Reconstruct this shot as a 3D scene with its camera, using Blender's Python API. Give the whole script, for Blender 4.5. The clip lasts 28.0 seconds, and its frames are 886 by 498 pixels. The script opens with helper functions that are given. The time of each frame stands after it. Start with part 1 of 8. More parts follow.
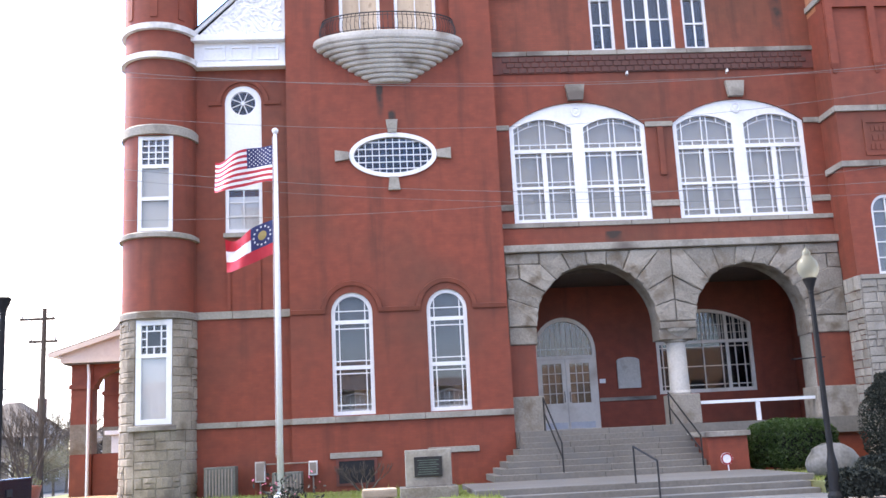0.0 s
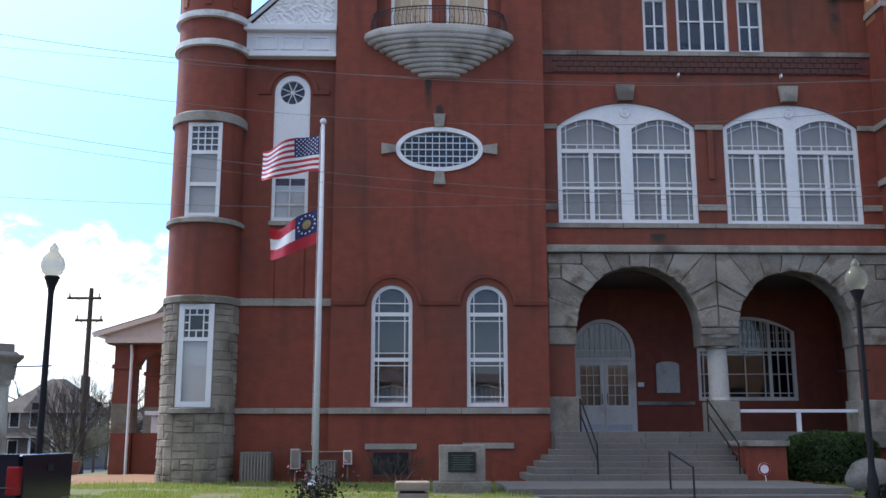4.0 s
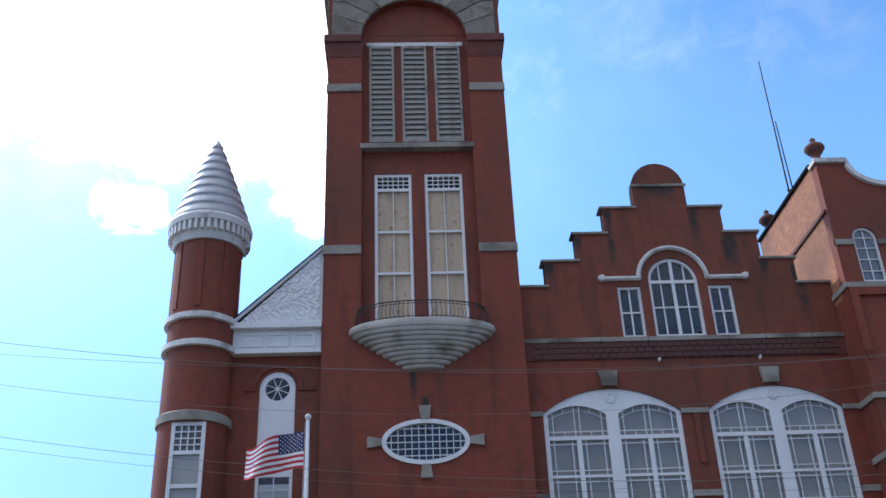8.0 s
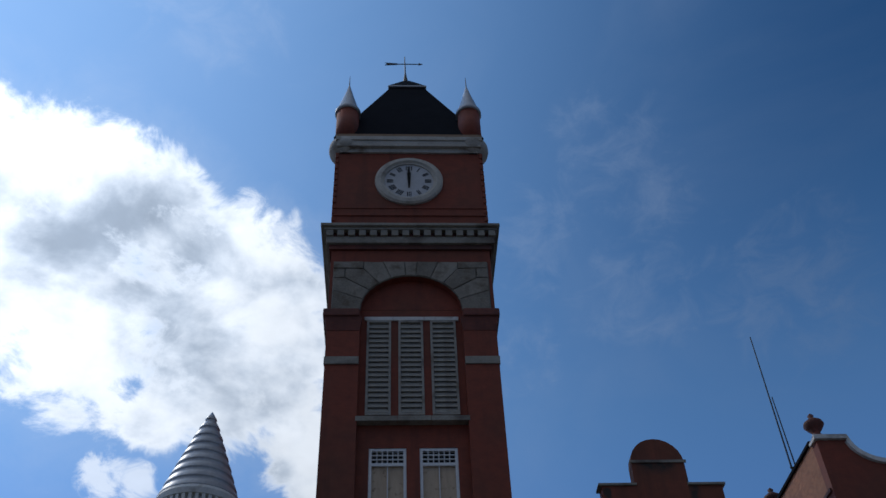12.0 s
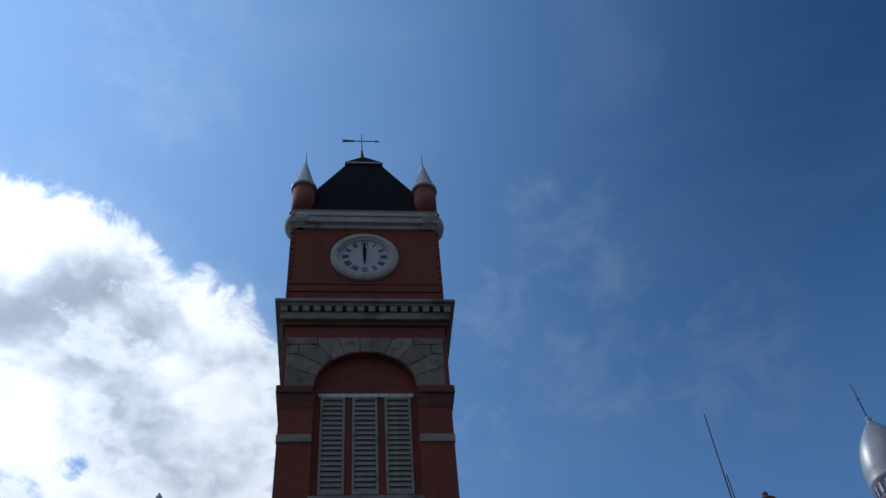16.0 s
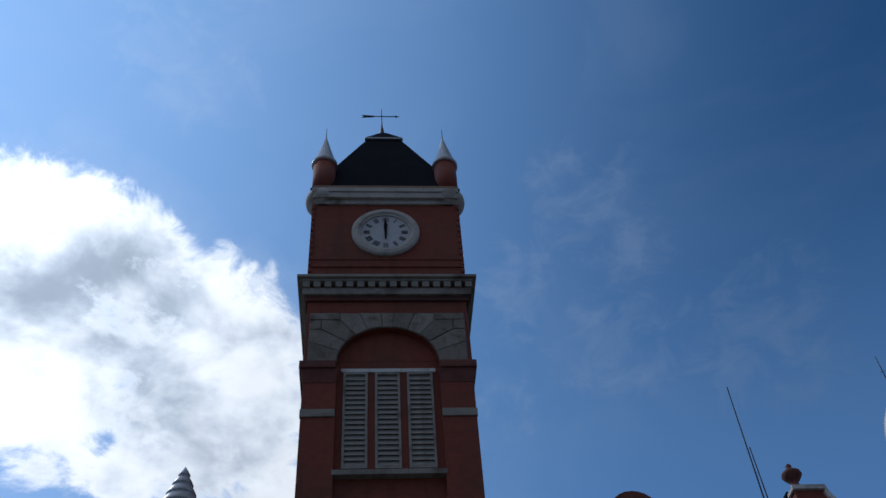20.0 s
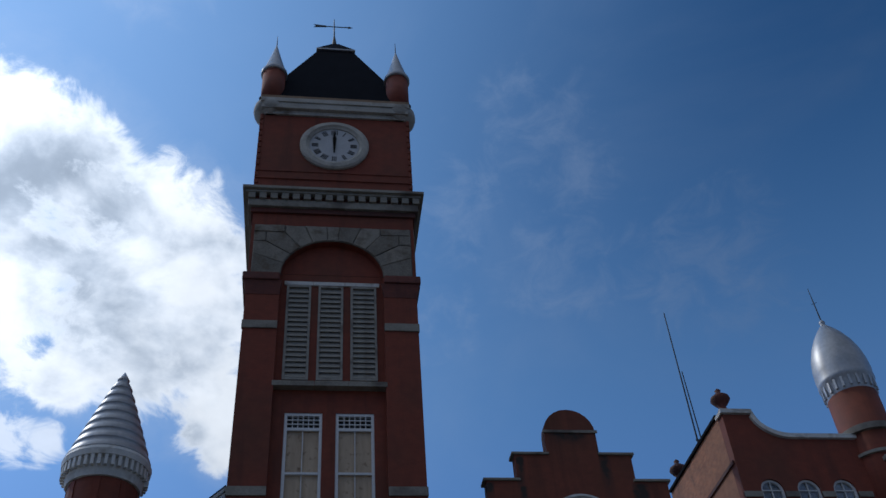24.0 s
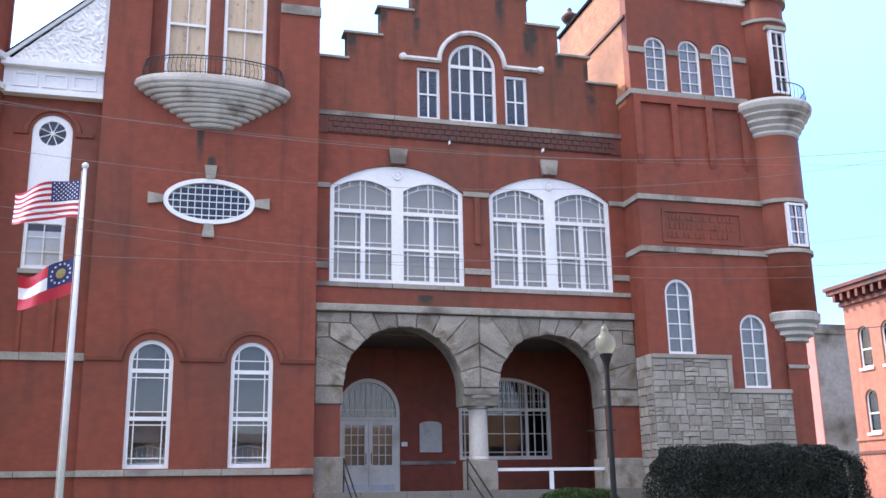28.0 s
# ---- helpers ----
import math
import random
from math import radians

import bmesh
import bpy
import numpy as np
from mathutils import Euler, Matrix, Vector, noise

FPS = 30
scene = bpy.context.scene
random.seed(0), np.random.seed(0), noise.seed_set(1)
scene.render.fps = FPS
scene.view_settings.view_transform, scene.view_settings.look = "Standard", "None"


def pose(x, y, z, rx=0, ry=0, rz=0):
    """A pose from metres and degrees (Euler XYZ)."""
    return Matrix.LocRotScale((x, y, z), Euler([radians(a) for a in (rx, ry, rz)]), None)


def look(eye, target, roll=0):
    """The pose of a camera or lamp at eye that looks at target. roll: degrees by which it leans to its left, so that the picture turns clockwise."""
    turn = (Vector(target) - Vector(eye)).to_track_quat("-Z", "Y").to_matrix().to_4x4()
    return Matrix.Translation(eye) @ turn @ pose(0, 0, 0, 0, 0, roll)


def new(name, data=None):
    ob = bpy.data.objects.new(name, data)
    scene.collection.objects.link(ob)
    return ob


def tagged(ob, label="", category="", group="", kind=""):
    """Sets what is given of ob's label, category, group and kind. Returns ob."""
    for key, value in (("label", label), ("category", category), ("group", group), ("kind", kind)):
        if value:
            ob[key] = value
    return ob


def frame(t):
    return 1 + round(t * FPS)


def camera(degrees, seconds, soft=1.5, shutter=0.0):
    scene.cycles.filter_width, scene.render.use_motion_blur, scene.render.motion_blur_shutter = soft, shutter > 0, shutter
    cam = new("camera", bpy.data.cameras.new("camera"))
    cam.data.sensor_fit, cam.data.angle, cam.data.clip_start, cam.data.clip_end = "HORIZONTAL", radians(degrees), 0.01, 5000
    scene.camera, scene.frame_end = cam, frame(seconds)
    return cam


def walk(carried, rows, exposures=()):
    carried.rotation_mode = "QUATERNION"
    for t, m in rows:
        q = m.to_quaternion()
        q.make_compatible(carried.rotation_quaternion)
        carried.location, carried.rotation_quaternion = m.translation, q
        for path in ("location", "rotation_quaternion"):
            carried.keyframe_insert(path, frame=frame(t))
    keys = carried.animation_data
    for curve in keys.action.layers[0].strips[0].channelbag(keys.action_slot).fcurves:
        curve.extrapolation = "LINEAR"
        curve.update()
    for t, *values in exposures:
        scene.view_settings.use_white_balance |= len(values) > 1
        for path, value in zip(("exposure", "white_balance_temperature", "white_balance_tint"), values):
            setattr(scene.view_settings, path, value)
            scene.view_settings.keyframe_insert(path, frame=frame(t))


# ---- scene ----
cam = camera(49.0, 28.0)
EYE = (0.0, 0.0, 1.6)
# seconds, tilt, lean, turn
PATH = [
    (0.0, 101.18, 2.79, -3.53),
    (0.5, 101.61, 1.85, 1.46),
    (1.0, 101.42, 1.64, 6.18),
    (1.5, 101.05, 1.23, 9.93),
    (2.0, 100.69, 0.77, 9.87),
    (2.5, 100.47, 0.50, 7.83),
    (3.0, 100.36, -0.22, 4.38),
    (3.5, 100.37, -0.57, 0.50),
    (5.5, 105.72, 1.31, -3.52),
    (6.0, 107.33, 1.61, -3.77),
    (6.5, 108.87, 2.49, -3.45),
    (7.0, 110.94, 2.63, -2.24),
    (7.5, 113.69, 2.48, -1.65),
    (8.0, 117.99, 2.10, -1.71),
    (8.5, 121.19, 1.75, -1.88),
    (9.0, 124.13, 1.99, -1.77),
    (9.5, 126.24, 1.96, -1.58),
    (10.0, 127.97, 1.97, -1.43),
    (10.5, 129.59, 2.28, -1.38),
    (11.0, 130.82, 2.63, -1.27),
    (11.5, 132.14, 2.56, -1.44),
    (12.0, 133.97, 1.91, -2.13),
    (12.5, 135.77, 1.67, -2.70),
    (13.0, 137.08, 1.86, -3.01),
    (13.5, 137.24, 2.16, -3.31),
    (15.5, 138.04, 3.38, -4.30),
    (16.0, 138.35, 3.61, -4.15),
    (16.5, 138.38, 3.57, -4.14),
    (17.0, 138.22, 3.64, -3.95),
    (17.5, 137.92, 3.51, -3.74),
    (18.0, 137.62, 3.36, -3.64),
    (18.5, 137.38, 3.41, -3.40),
    (19.0, 137.28, 3.50, -3.18),
    (19.5, 137.19, 3.26, -3.08),
    (20.0, 136.94, 3.02, -2.96),
    (20.5, 136.61, 2.93, -2.84),
    (22.5, 136.16, 3.06, -2.65),
    (23.0, 136.07, 2.93, -2.73),
    (23.5, 135.52, 2.62, -3.55),
    (24.0, 131.86, 3.47, -6.89),
    (24.5, 128.50, 3.24, -8.20),
    (25.0, 125.17, 2.86, -9.16),
    (25.5, 122.24, 2.29, -10.31),
    (26.0, 118.99, 1.77, -11.42),
    (26.5, 115.48, 1.43, -12.48),
    (27.0, 111.97, 1.02, -13.51),
    (27.5, 108.36, 1.03, -14.40),
    (28.0, 104.27, 0.96, -15.12),
]
# seconds, stops, kelvin, tint
EXPOSURES = [(0, 2.14, 7450, 19), (0.5, 1.87, 7300, 18), (1, 0.50, 6800, 12), (1.5, 0.02, 6600, 10), (2, -0.08, 6600, 10), (3, -0.05, 6650, 10), (3.6, 0.32, 6700, 11), (5, 1.36, 7200, 15), (6, 1.40, 7300, 16), (7, 1.24, 7050, 15), (8, 0.38, 6500, 11), (9, -0.30, 6350, 9), (10, -0.90, 6200, 9), (11, -1.33, 6100, 9), (13, -1.42, 6100, 9), (17, -1.36, 6100, 9), (23.5, -1.40, 6100, 9), (24.2, -1.34, 6050, 9), (25, -0.85, 6050, 9), (26, 0.02, 6500, 11), (27, 1.08, 7050, 15), (28, 1.75, 7300, 18)]
walk(cam, [(t, pose(*EYE, rx, ry, rz)) for t, rx, ry, rz in PATH], EXPOSURES)

# ---- sky and sun ----
SUN_WAY = Vector((-1.0, 0.69, 1.25)).normalized()
world = bpy.data.worlds.new("world")
scene.world = world
world.use_nodes = True
wn, wl = world.node_tree.nodes, world.node_tree.links
wn.clear()
w_out = wn.new("ShaderNodeOutputWorld")
w_bg = wn.new("ShaderNodeBackground")
w_bg.inputs["Strength"].default_value = 0.15
w_sky = wn.new("ShaderNodeTexSky")
w_sky.sky_type, w_sky.sun_disc = "NISHITA", False
w_sky.sun_elevation = math.asin(SUN_WAY.z)
w_sky.sun_rotation = math.atan2(SUN_WAY.x, SUN_WAY.y)
w_sky.ozone_density, w_sky.dust_density = 3.0, 0.4
# broken cumulus over the sky: puffs and faint wisps, each a way to look and an angle, their edges torn by noise
PUFFS = [((-0.355, 0.616, 0.703), 0.068), ((-0.300, 0.622, 0.723), 0.053), ((-0.257, 0.660, 0.706), 0.057), ((-0.309, 0.680, 0.665), 0.083), ((-0.218, 0.698, 0.682), 0.061), ((-0.163, 0.717, 0.678), 0.052), ((-0.121, 0.744, 0.657), 0.056), ((-0.203, 0.752, 0.628), 0.081), ((-0.295, 0.743, 0.600), 0.083), ((-0.111, 0.791, 0.602), 0.058), ((-0.173, 0.805, 0.567), 0.059), ((-0.391, 0.680, 0.621), 0.094), ((-0.410, 0.594, 0.693), 0.064), ((-0.098, 0.838, 0.536), 0.041), ((-0.088, 0.862, 0.499), 0.021), ((-0.224, 0.803, 0.553), 0.041)]
SMALL = [((-0.272, 0.825, 0.496), 0.020), ((-0.248, 0.833, 0.494), 0.017), ((-0.114, 0.700, 0.705), 0.017), ((-0.147, 0.683, 0.715), 0.015)]
WISPS = [((0.216, 0.625, 0.750), 0.045), ((0.263, 0.652, 0.711), 0.034), ((0.143, 0.707, 0.693), 0.040), ((0.241, 0.732, 0.638), 0.048), ((0.119, 0.784, 0.609), 0.034), ((0.389, 0.688, 0.613), 0.062), ((-0.189, 0.494, 0.849), 0.064), ((-0.158, 0.542, 0.825), 0.038)]
w_tc = wn.new("ShaderNodeTexCoord")
w_dir = wn.new("ShaderNodeVectorMath")
w_dir.operation = "NORMALIZE"
wl.new(w_tc.outputs["Generated"], w_dir.inputs[0])


def w_math(op, a, b=None, c=None, clamp=False):
    n = wn.new("ShaderNodeMath")
    n.operation, n.use_clamp = op, clamp
    for i, v in enumerate((a, b, c)):
        if v is None:
            continue
        if isinstance(v, (int, float)):
            n.inputs[i].default_value = v
        else:
            wl.new(v, n.inputs[i])
    return n.outputs[0]


def toward(way):
    dot = wn.new("ShaderNodeVectorMath")
    dot.operation = "DOT_PRODUCT"
    wl.new(w_dir.outputs[0], dot.inputs[0])
    dot.inputs[1].default_value = Vector(way).normalized()
    return dot.outputs["Value"]


def heaps(banks, wide):
    """1 in the middle of a bank, falling to 0 at wide times its angle."""
    total = None
    for way, angle in banks:
        edge = math.cos(angle * wide)
        g = w_math("MULTIPLY", w_math("SUBTRACT", toward(way), edge), 1.0 / (1.0 - edge), clamp=True)
        total = g if total is None else w_math("MAXIMUM", total, g)
    return total


def w_noise(scale, detail, rough, shift=0.0, bend=0.0):
    n = wn.new("ShaderNodeTexNoise")
    n.inputs["Scale"].default_value, n.inputs["Detail"].default_value, n.inputs["Roughness"].default_value = scale, detail, rough
    n.inputs["Distortion"].default_value = bend
    mp = wn.new("ShaderNodeMapping")
    mp.inputs["Location"].default_value = (shift, shift * 0.7, 0)
    mp.inputs["Scale"].default_value = (1.0, 1.0, 1.5)
    wl.new(w_dir.outputs[0], mp.inputs["Vector"])
    wl.new(mp.outputs[0], n.inputs["Vector"])
    return n.outputs["Fac"]


def ramp01(v, lo, hi):
    n = wn.new("ShaderNodeMapRange")
    n.interpolation_type = "SMOOTHSTEP"
    n.inputs["From Min"].default_value, n.inputs["From Max"].default_value = lo, hi
    wl.new(v, n.inputs["Value"])
    return n.outputs["Result"]


w_sep = wn.new("ShaderNodeSeparateXYZ")
wl.new(w_dir.outputs[0], w_sep.inputs[0])
look_z, look_y, look_x = w_sep.outputs["Z"], w_sep.outputs["Y"], w_sep.outputs["X"]
puffs = heaps(PUFFS, 1.45)
# a bank along the horizon, broken and thinner on the side away from the sun
low_bank = w_math("MULTIPLY", w_math("SUBTRACT", 0.225, look_z), 9.0, clamp=True)
low_bank = w_math("MULTIPLY", low_bank, ramp01(look_x, 0.5, -0.1))
low_bank = w_math("MULTIPLY", low_bank, w_math("MULTIPLY_ADD", ramp01(look_z, 0.04, 0.14), 0.55, 0.36))
low_bank = w_math("MULTIPLY", low_bank, ramp01(look_y, -0.2, 0.3))
puffs = w_math("MAXIMUM", puffs, low_bank)
# unseen cumulus added behind the street, to whiten the light on the fronts
unseen_fill_cloud = w_math("MULTIPLY", w_math("MULTIPLY", ramp01(look_y, 0.15, -0.25), w_math("MULTIPLY_ADD", ramp01(look_z, 0.36, 0.58), 0.68, 0.32)), ramp01(w_noise(3.2, 8, 0.55, 9.0, 0.3), 0.36, 0.50))
tear = w_math("MULTIPLY_ADD", w_noise(11.0, 14, 0.64, 0.0, 0.35), 2.7, -1.33)
dens = w_math("ADD", puffs, w_math("MULTIPLY", tear, w_math("MULTIPLY", puffs, 4.0, clamp=True)))
thick = ramp01(dens, 0.22, 0.74)
# a pale veil hangs round the edges of the bank
veil = w_math("MULTIPLY", ramp01(w_math("ADD", heaps(PUFFS, 2.1), w_math("MULTIPLY", tear, 0.5)), 0.15, 1.1), 0.30)
rags = w_math("MULTIPLY_ADD", w_noise(20.0, 12, 0.64, 5.0, 0.6), 4.0, -2.2)
small = heaps(SMALL, 1.7)
small = ramp01(w_math("ADD", small, w_math("MULTIPLY", rags, w_math("MULTIPLY", small, 3.0, clamp=True))), 0.05, 0.9)
thick = w_math("MAXIMUM", thick, w_math("MULTIPLY", small, 0.7))
thick = w_math("MAXIMUM", thick, unseen_fill_cloud)
wisps = heaps(WISPS, 1.8)
wisps = w_math("ADD", wisps, w_math("MULTIPLY", rags, w_math("MULTIPLY", wisps, 3.0, clamp=True)))
thin = w_math("MULTIPLY", ramp01(wisps, 0.1, 1.6), 0.17)
streaks = w_math("MULTIPLY", ramp01(w_noise(2.6, 7, 0.55, 1.7, 1.2), 0.42, 0.82), 0.10)
thin = w_math("ADD", thin, w_math("ADD", veil, w_math("MULTIPLY", streaks, ramp01(look_z, 0.15, 0.55))), clamp=True)
# bright haze round the sun
haze = w_math("MULTIPLY", w_math("POWER", w_math("MULTIPLY", w_math("SUBTRACT", toward(SUN_WAY), 0.25), 1.0 / 0.75, clamp=True), 3.2), 0.62)
hollow = w_math("MULTIPLY", ramp01(w_noise(7.4, 9, 0.54, 3.3, 0.12), 0.39, 0.68), w_math("MULTIPLY", ramp01(dens, 0.40, 0.90), ramp01(look_z, 0.2, 0.36)))
shade = w_math("MULTIPLY_ADD", hollow, -0.74, 1.31)
shade = w_math("MULTIPLY", shade, w_math("MULTIPLY_ADD", w_noise(19.0, 10, 0.6, 6.1, 0.1), -0.34, 1.16))
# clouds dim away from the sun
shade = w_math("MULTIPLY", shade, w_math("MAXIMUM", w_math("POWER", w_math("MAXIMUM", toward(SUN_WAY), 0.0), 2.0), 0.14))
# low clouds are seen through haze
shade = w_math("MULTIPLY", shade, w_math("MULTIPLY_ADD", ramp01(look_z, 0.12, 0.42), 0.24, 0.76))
cloud = wn.new("ShaderNodeMix")
cloud.data_type = "RGBA"
w_white = wn.new("ShaderNodeCombineColor")
for i, (k, tint) in enumerate(((18.3, -0.16), (18.9, -0.05), (19.8, 0.10))):
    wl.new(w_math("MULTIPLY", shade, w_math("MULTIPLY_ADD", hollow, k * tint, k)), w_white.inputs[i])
wl.new(thick, cloud.inputs["Factor"])
w_hue = wn.new("ShaderNodeHueSaturation")
w_hue.inputs["Saturation"].default_value = 1.3
w_hue.inputs["Hue"].default_value = 0.502
wl.new(w_sky.outputs[0], w_hue.inputs["Color"])
glow = wn.new("ShaderNodeMix")
glow.data_type = "RGBA"
wl.new(haze, glow.inputs["Factor"])
low_haze = wn.new("ShaderNodeMix")
low_haze.data_type = "RGBA"
wl.new(w_math("MULTIPLY", w_math("MULTIPLY", ramp01(look_z, 0.8, 0.4), ramp01(look_z, 0.1, 0.45)), 0.22), low_haze.inputs["Factor"])
wl.new(w_hue.outputs[0], low_haze.inputs["A"])
low_haze.inputs["B"].default_value = (4.6, 8.8, 16.2, 1.0)
wl.new(low_haze.outputs["Result"], glow.inputs["A"])
glow.inputs["B"].default_value = (7.8, 14.2, 24.8, 1.0)
cirrus = wn.new("ShaderNodeMix")
cirrus.data_type = "RGBA"
wl.new(thin, cirrus.inputs["Factor"])
# deeper blue low down
deep = wn.new("ShaderNodeMix")
deep.data_type, deep.blend_type = "RGBA", "MULTIPLY"
wl.new(ramp01(look_z, 0.58, 0.30), deep.inputs["Factor"])
wl.new(glow.outputs["Result"], deep.inputs["A"])
deep.inputs["B"].default_value = (0.84, 0.84, 1.0, 1.0)
wl.new(deep.outputs["Result"], cirrus.inputs["A"])
w_pale = wn.new("ShaderNodeCombineColor")
lit = w_math("MAXIMUM", w_math("POWER", w_math("MAXIMUM", toward(SUN_WAY), 0.0), 1.5), 0.25)
for i, k in enumerate((11.0, 13.0, 17.0)):
    wl.new(w_math("MULTIPLY", lit, k), w_pale.inputs[i])
wl.new(w_pale.outputs[0], cirrus.inputs["B"])
wl.new(cirrus.outputs["Result"], cloud.inputs["A"])
wl.new(w_white.outputs[0], cloud.inputs["B"])
wl.new(cloud.outputs["Result"], w_bg.inputs["Color"])
wl.new(w_bg.outputs[0], w_out.inputs["Surface"])
sun = new("sun", bpy.data.lights.new("sun", "SUN"))
sun.data.energy, sun.data.angle, sun.data.color = 2.4, radians(0.55), (1.0, 0.93, 0.82)
sun.matrix_world = look(SUN_WAY * 100, (0, 0, 0))


# ---- materials ----
def nodes_of(name, rough=0.8, metal=0.0):
    m = bpy.data.materials.new(name)
    m.use_nodes = True
    b = m.node_tree.nodes["Principled BSDF"]
    b.inputs["Roughness"].default_value = rough
    b.inputs["Metallic"].default_value = metal
    return m, m.node_tree.nodes, m.node_tree.links, b


def surface(name, dark, light, big=0.6, fine=14.0, rough=0.8, metal=0.0, bump=0.15, spread=0.0, stain=None, stain_at=0.62, stain_scale=0.35, stretch=1.0):
    """Two colours mixed by coarse and fine noise, with a fine relief, and stains with a shape of their own."""
    m, n, l, b = nodes_of(name, rough, metal)
    tc = n.new("ShaderNodeTexCoord")
    mp = n.new("ShaderNodeMapping")
    mp.inputs["Scale"].default_value = (1.0, 1.0, stretch)
    l.new(tc.outputs["Object"], mp.inputs["Vector"])
    a, c = n.new("ShaderNodeTexNoise"), n.new("ShaderNodeTexNoise")
    a.inputs["Scale"].default_value, a.inputs["Detail"].default_value = big, 6
    c.inputs["Scale"].default_value, c.inputs["Detail"].default_value = fine, 4
    for x in (a, c):
        l.new(mp.outputs[0], x.inputs["Vector"])
    mix = n.new("ShaderNodeMath")
    mix.operation = "MULTIPLY_ADD"
    mix.inputs[1].default_value = 0.45
    l.new(c.outputs["Fac"], mix.inputs[0])
    half = n.new("ShaderNodeMath")
    half.operation = "MULTIPLY"
    half.inputs[1].default_value = 0.55
    l.new(a.outputs["Fac"], half.inputs[0])
    l.new(half.outputs[0], mix.inputs[2])
    src = mix
    if spread:
        oi = n.new("ShaderNodeObjectInfo")
        sp = n.new("ShaderNodeMath")
        sp.operation = "MULTIPLY_ADD"
        sp.inputs[1].default_value = spread
        l.new(oi.outputs["Random"], sp.inputs[0])
        l.new(mix.outputs[0], sp.inputs[2])
        off = n.new("ShaderNodeMath")
        off.operation = "SUBTRACT"
        off.inputs[1].default_value = spread / 2
        l.new(sp.outputs[0], off.inputs[0])
        src = off
    ramp = n.new("ShaderNodeValToRGB")
    ramp.color_ramp.elements[0].position, ramp.color_ramp.elements[1].position = 0.3, 0.7
    ramp.color_ramp.elements[0].color, ramp.color_ramp.elements[1].color = (*dark, 1), (*light, 1)
    l.new(src.outputs[0], ramp.inputs["Fac"])
    col = ramp.outputs["Color"]
    if stain:
        s = n.new("ShaderNodeTexNoise")
        s.inputs["Scale"].default_value, s.inputs["Detail"].default_value = stain_scale, 8
        l.new(tc.outputs["Object"], s.inputs["Vector"])
        sr = n.new("ShaderNodeValToRGB")
        sr.color_ramp.elements[0].position, sr.color_ramp.elements[1].position = stain_at - 0.08, stain_at + 0.1
        l.new(s.outputs["Fac"], sr.inputs["Fac"])
        mx = n.new("ShaderNodeMix")
        mx.data_type = "RGBA"
        l.new(sr.outputs["Color"], mx.inputs["Factor"])
        l.new(col, mx.inputs["A"])
        mx.inputs["B"].default_value = (*stain, 1)
        col = mx.outputs["Result"]
    l.new(col, b.inputs["Base Color"])
    if bump:
        bp = n.new("ShaderNodeBump")
        bp.inputs["Strength"].default_value, bp.inputs["Distance"].default_value = bump, 0.02
        l.new(c.outputs["Fac"], bp.inputs["Height"])
        l.new(bp.outputs[0], b.inputs["Normal"])
    return m


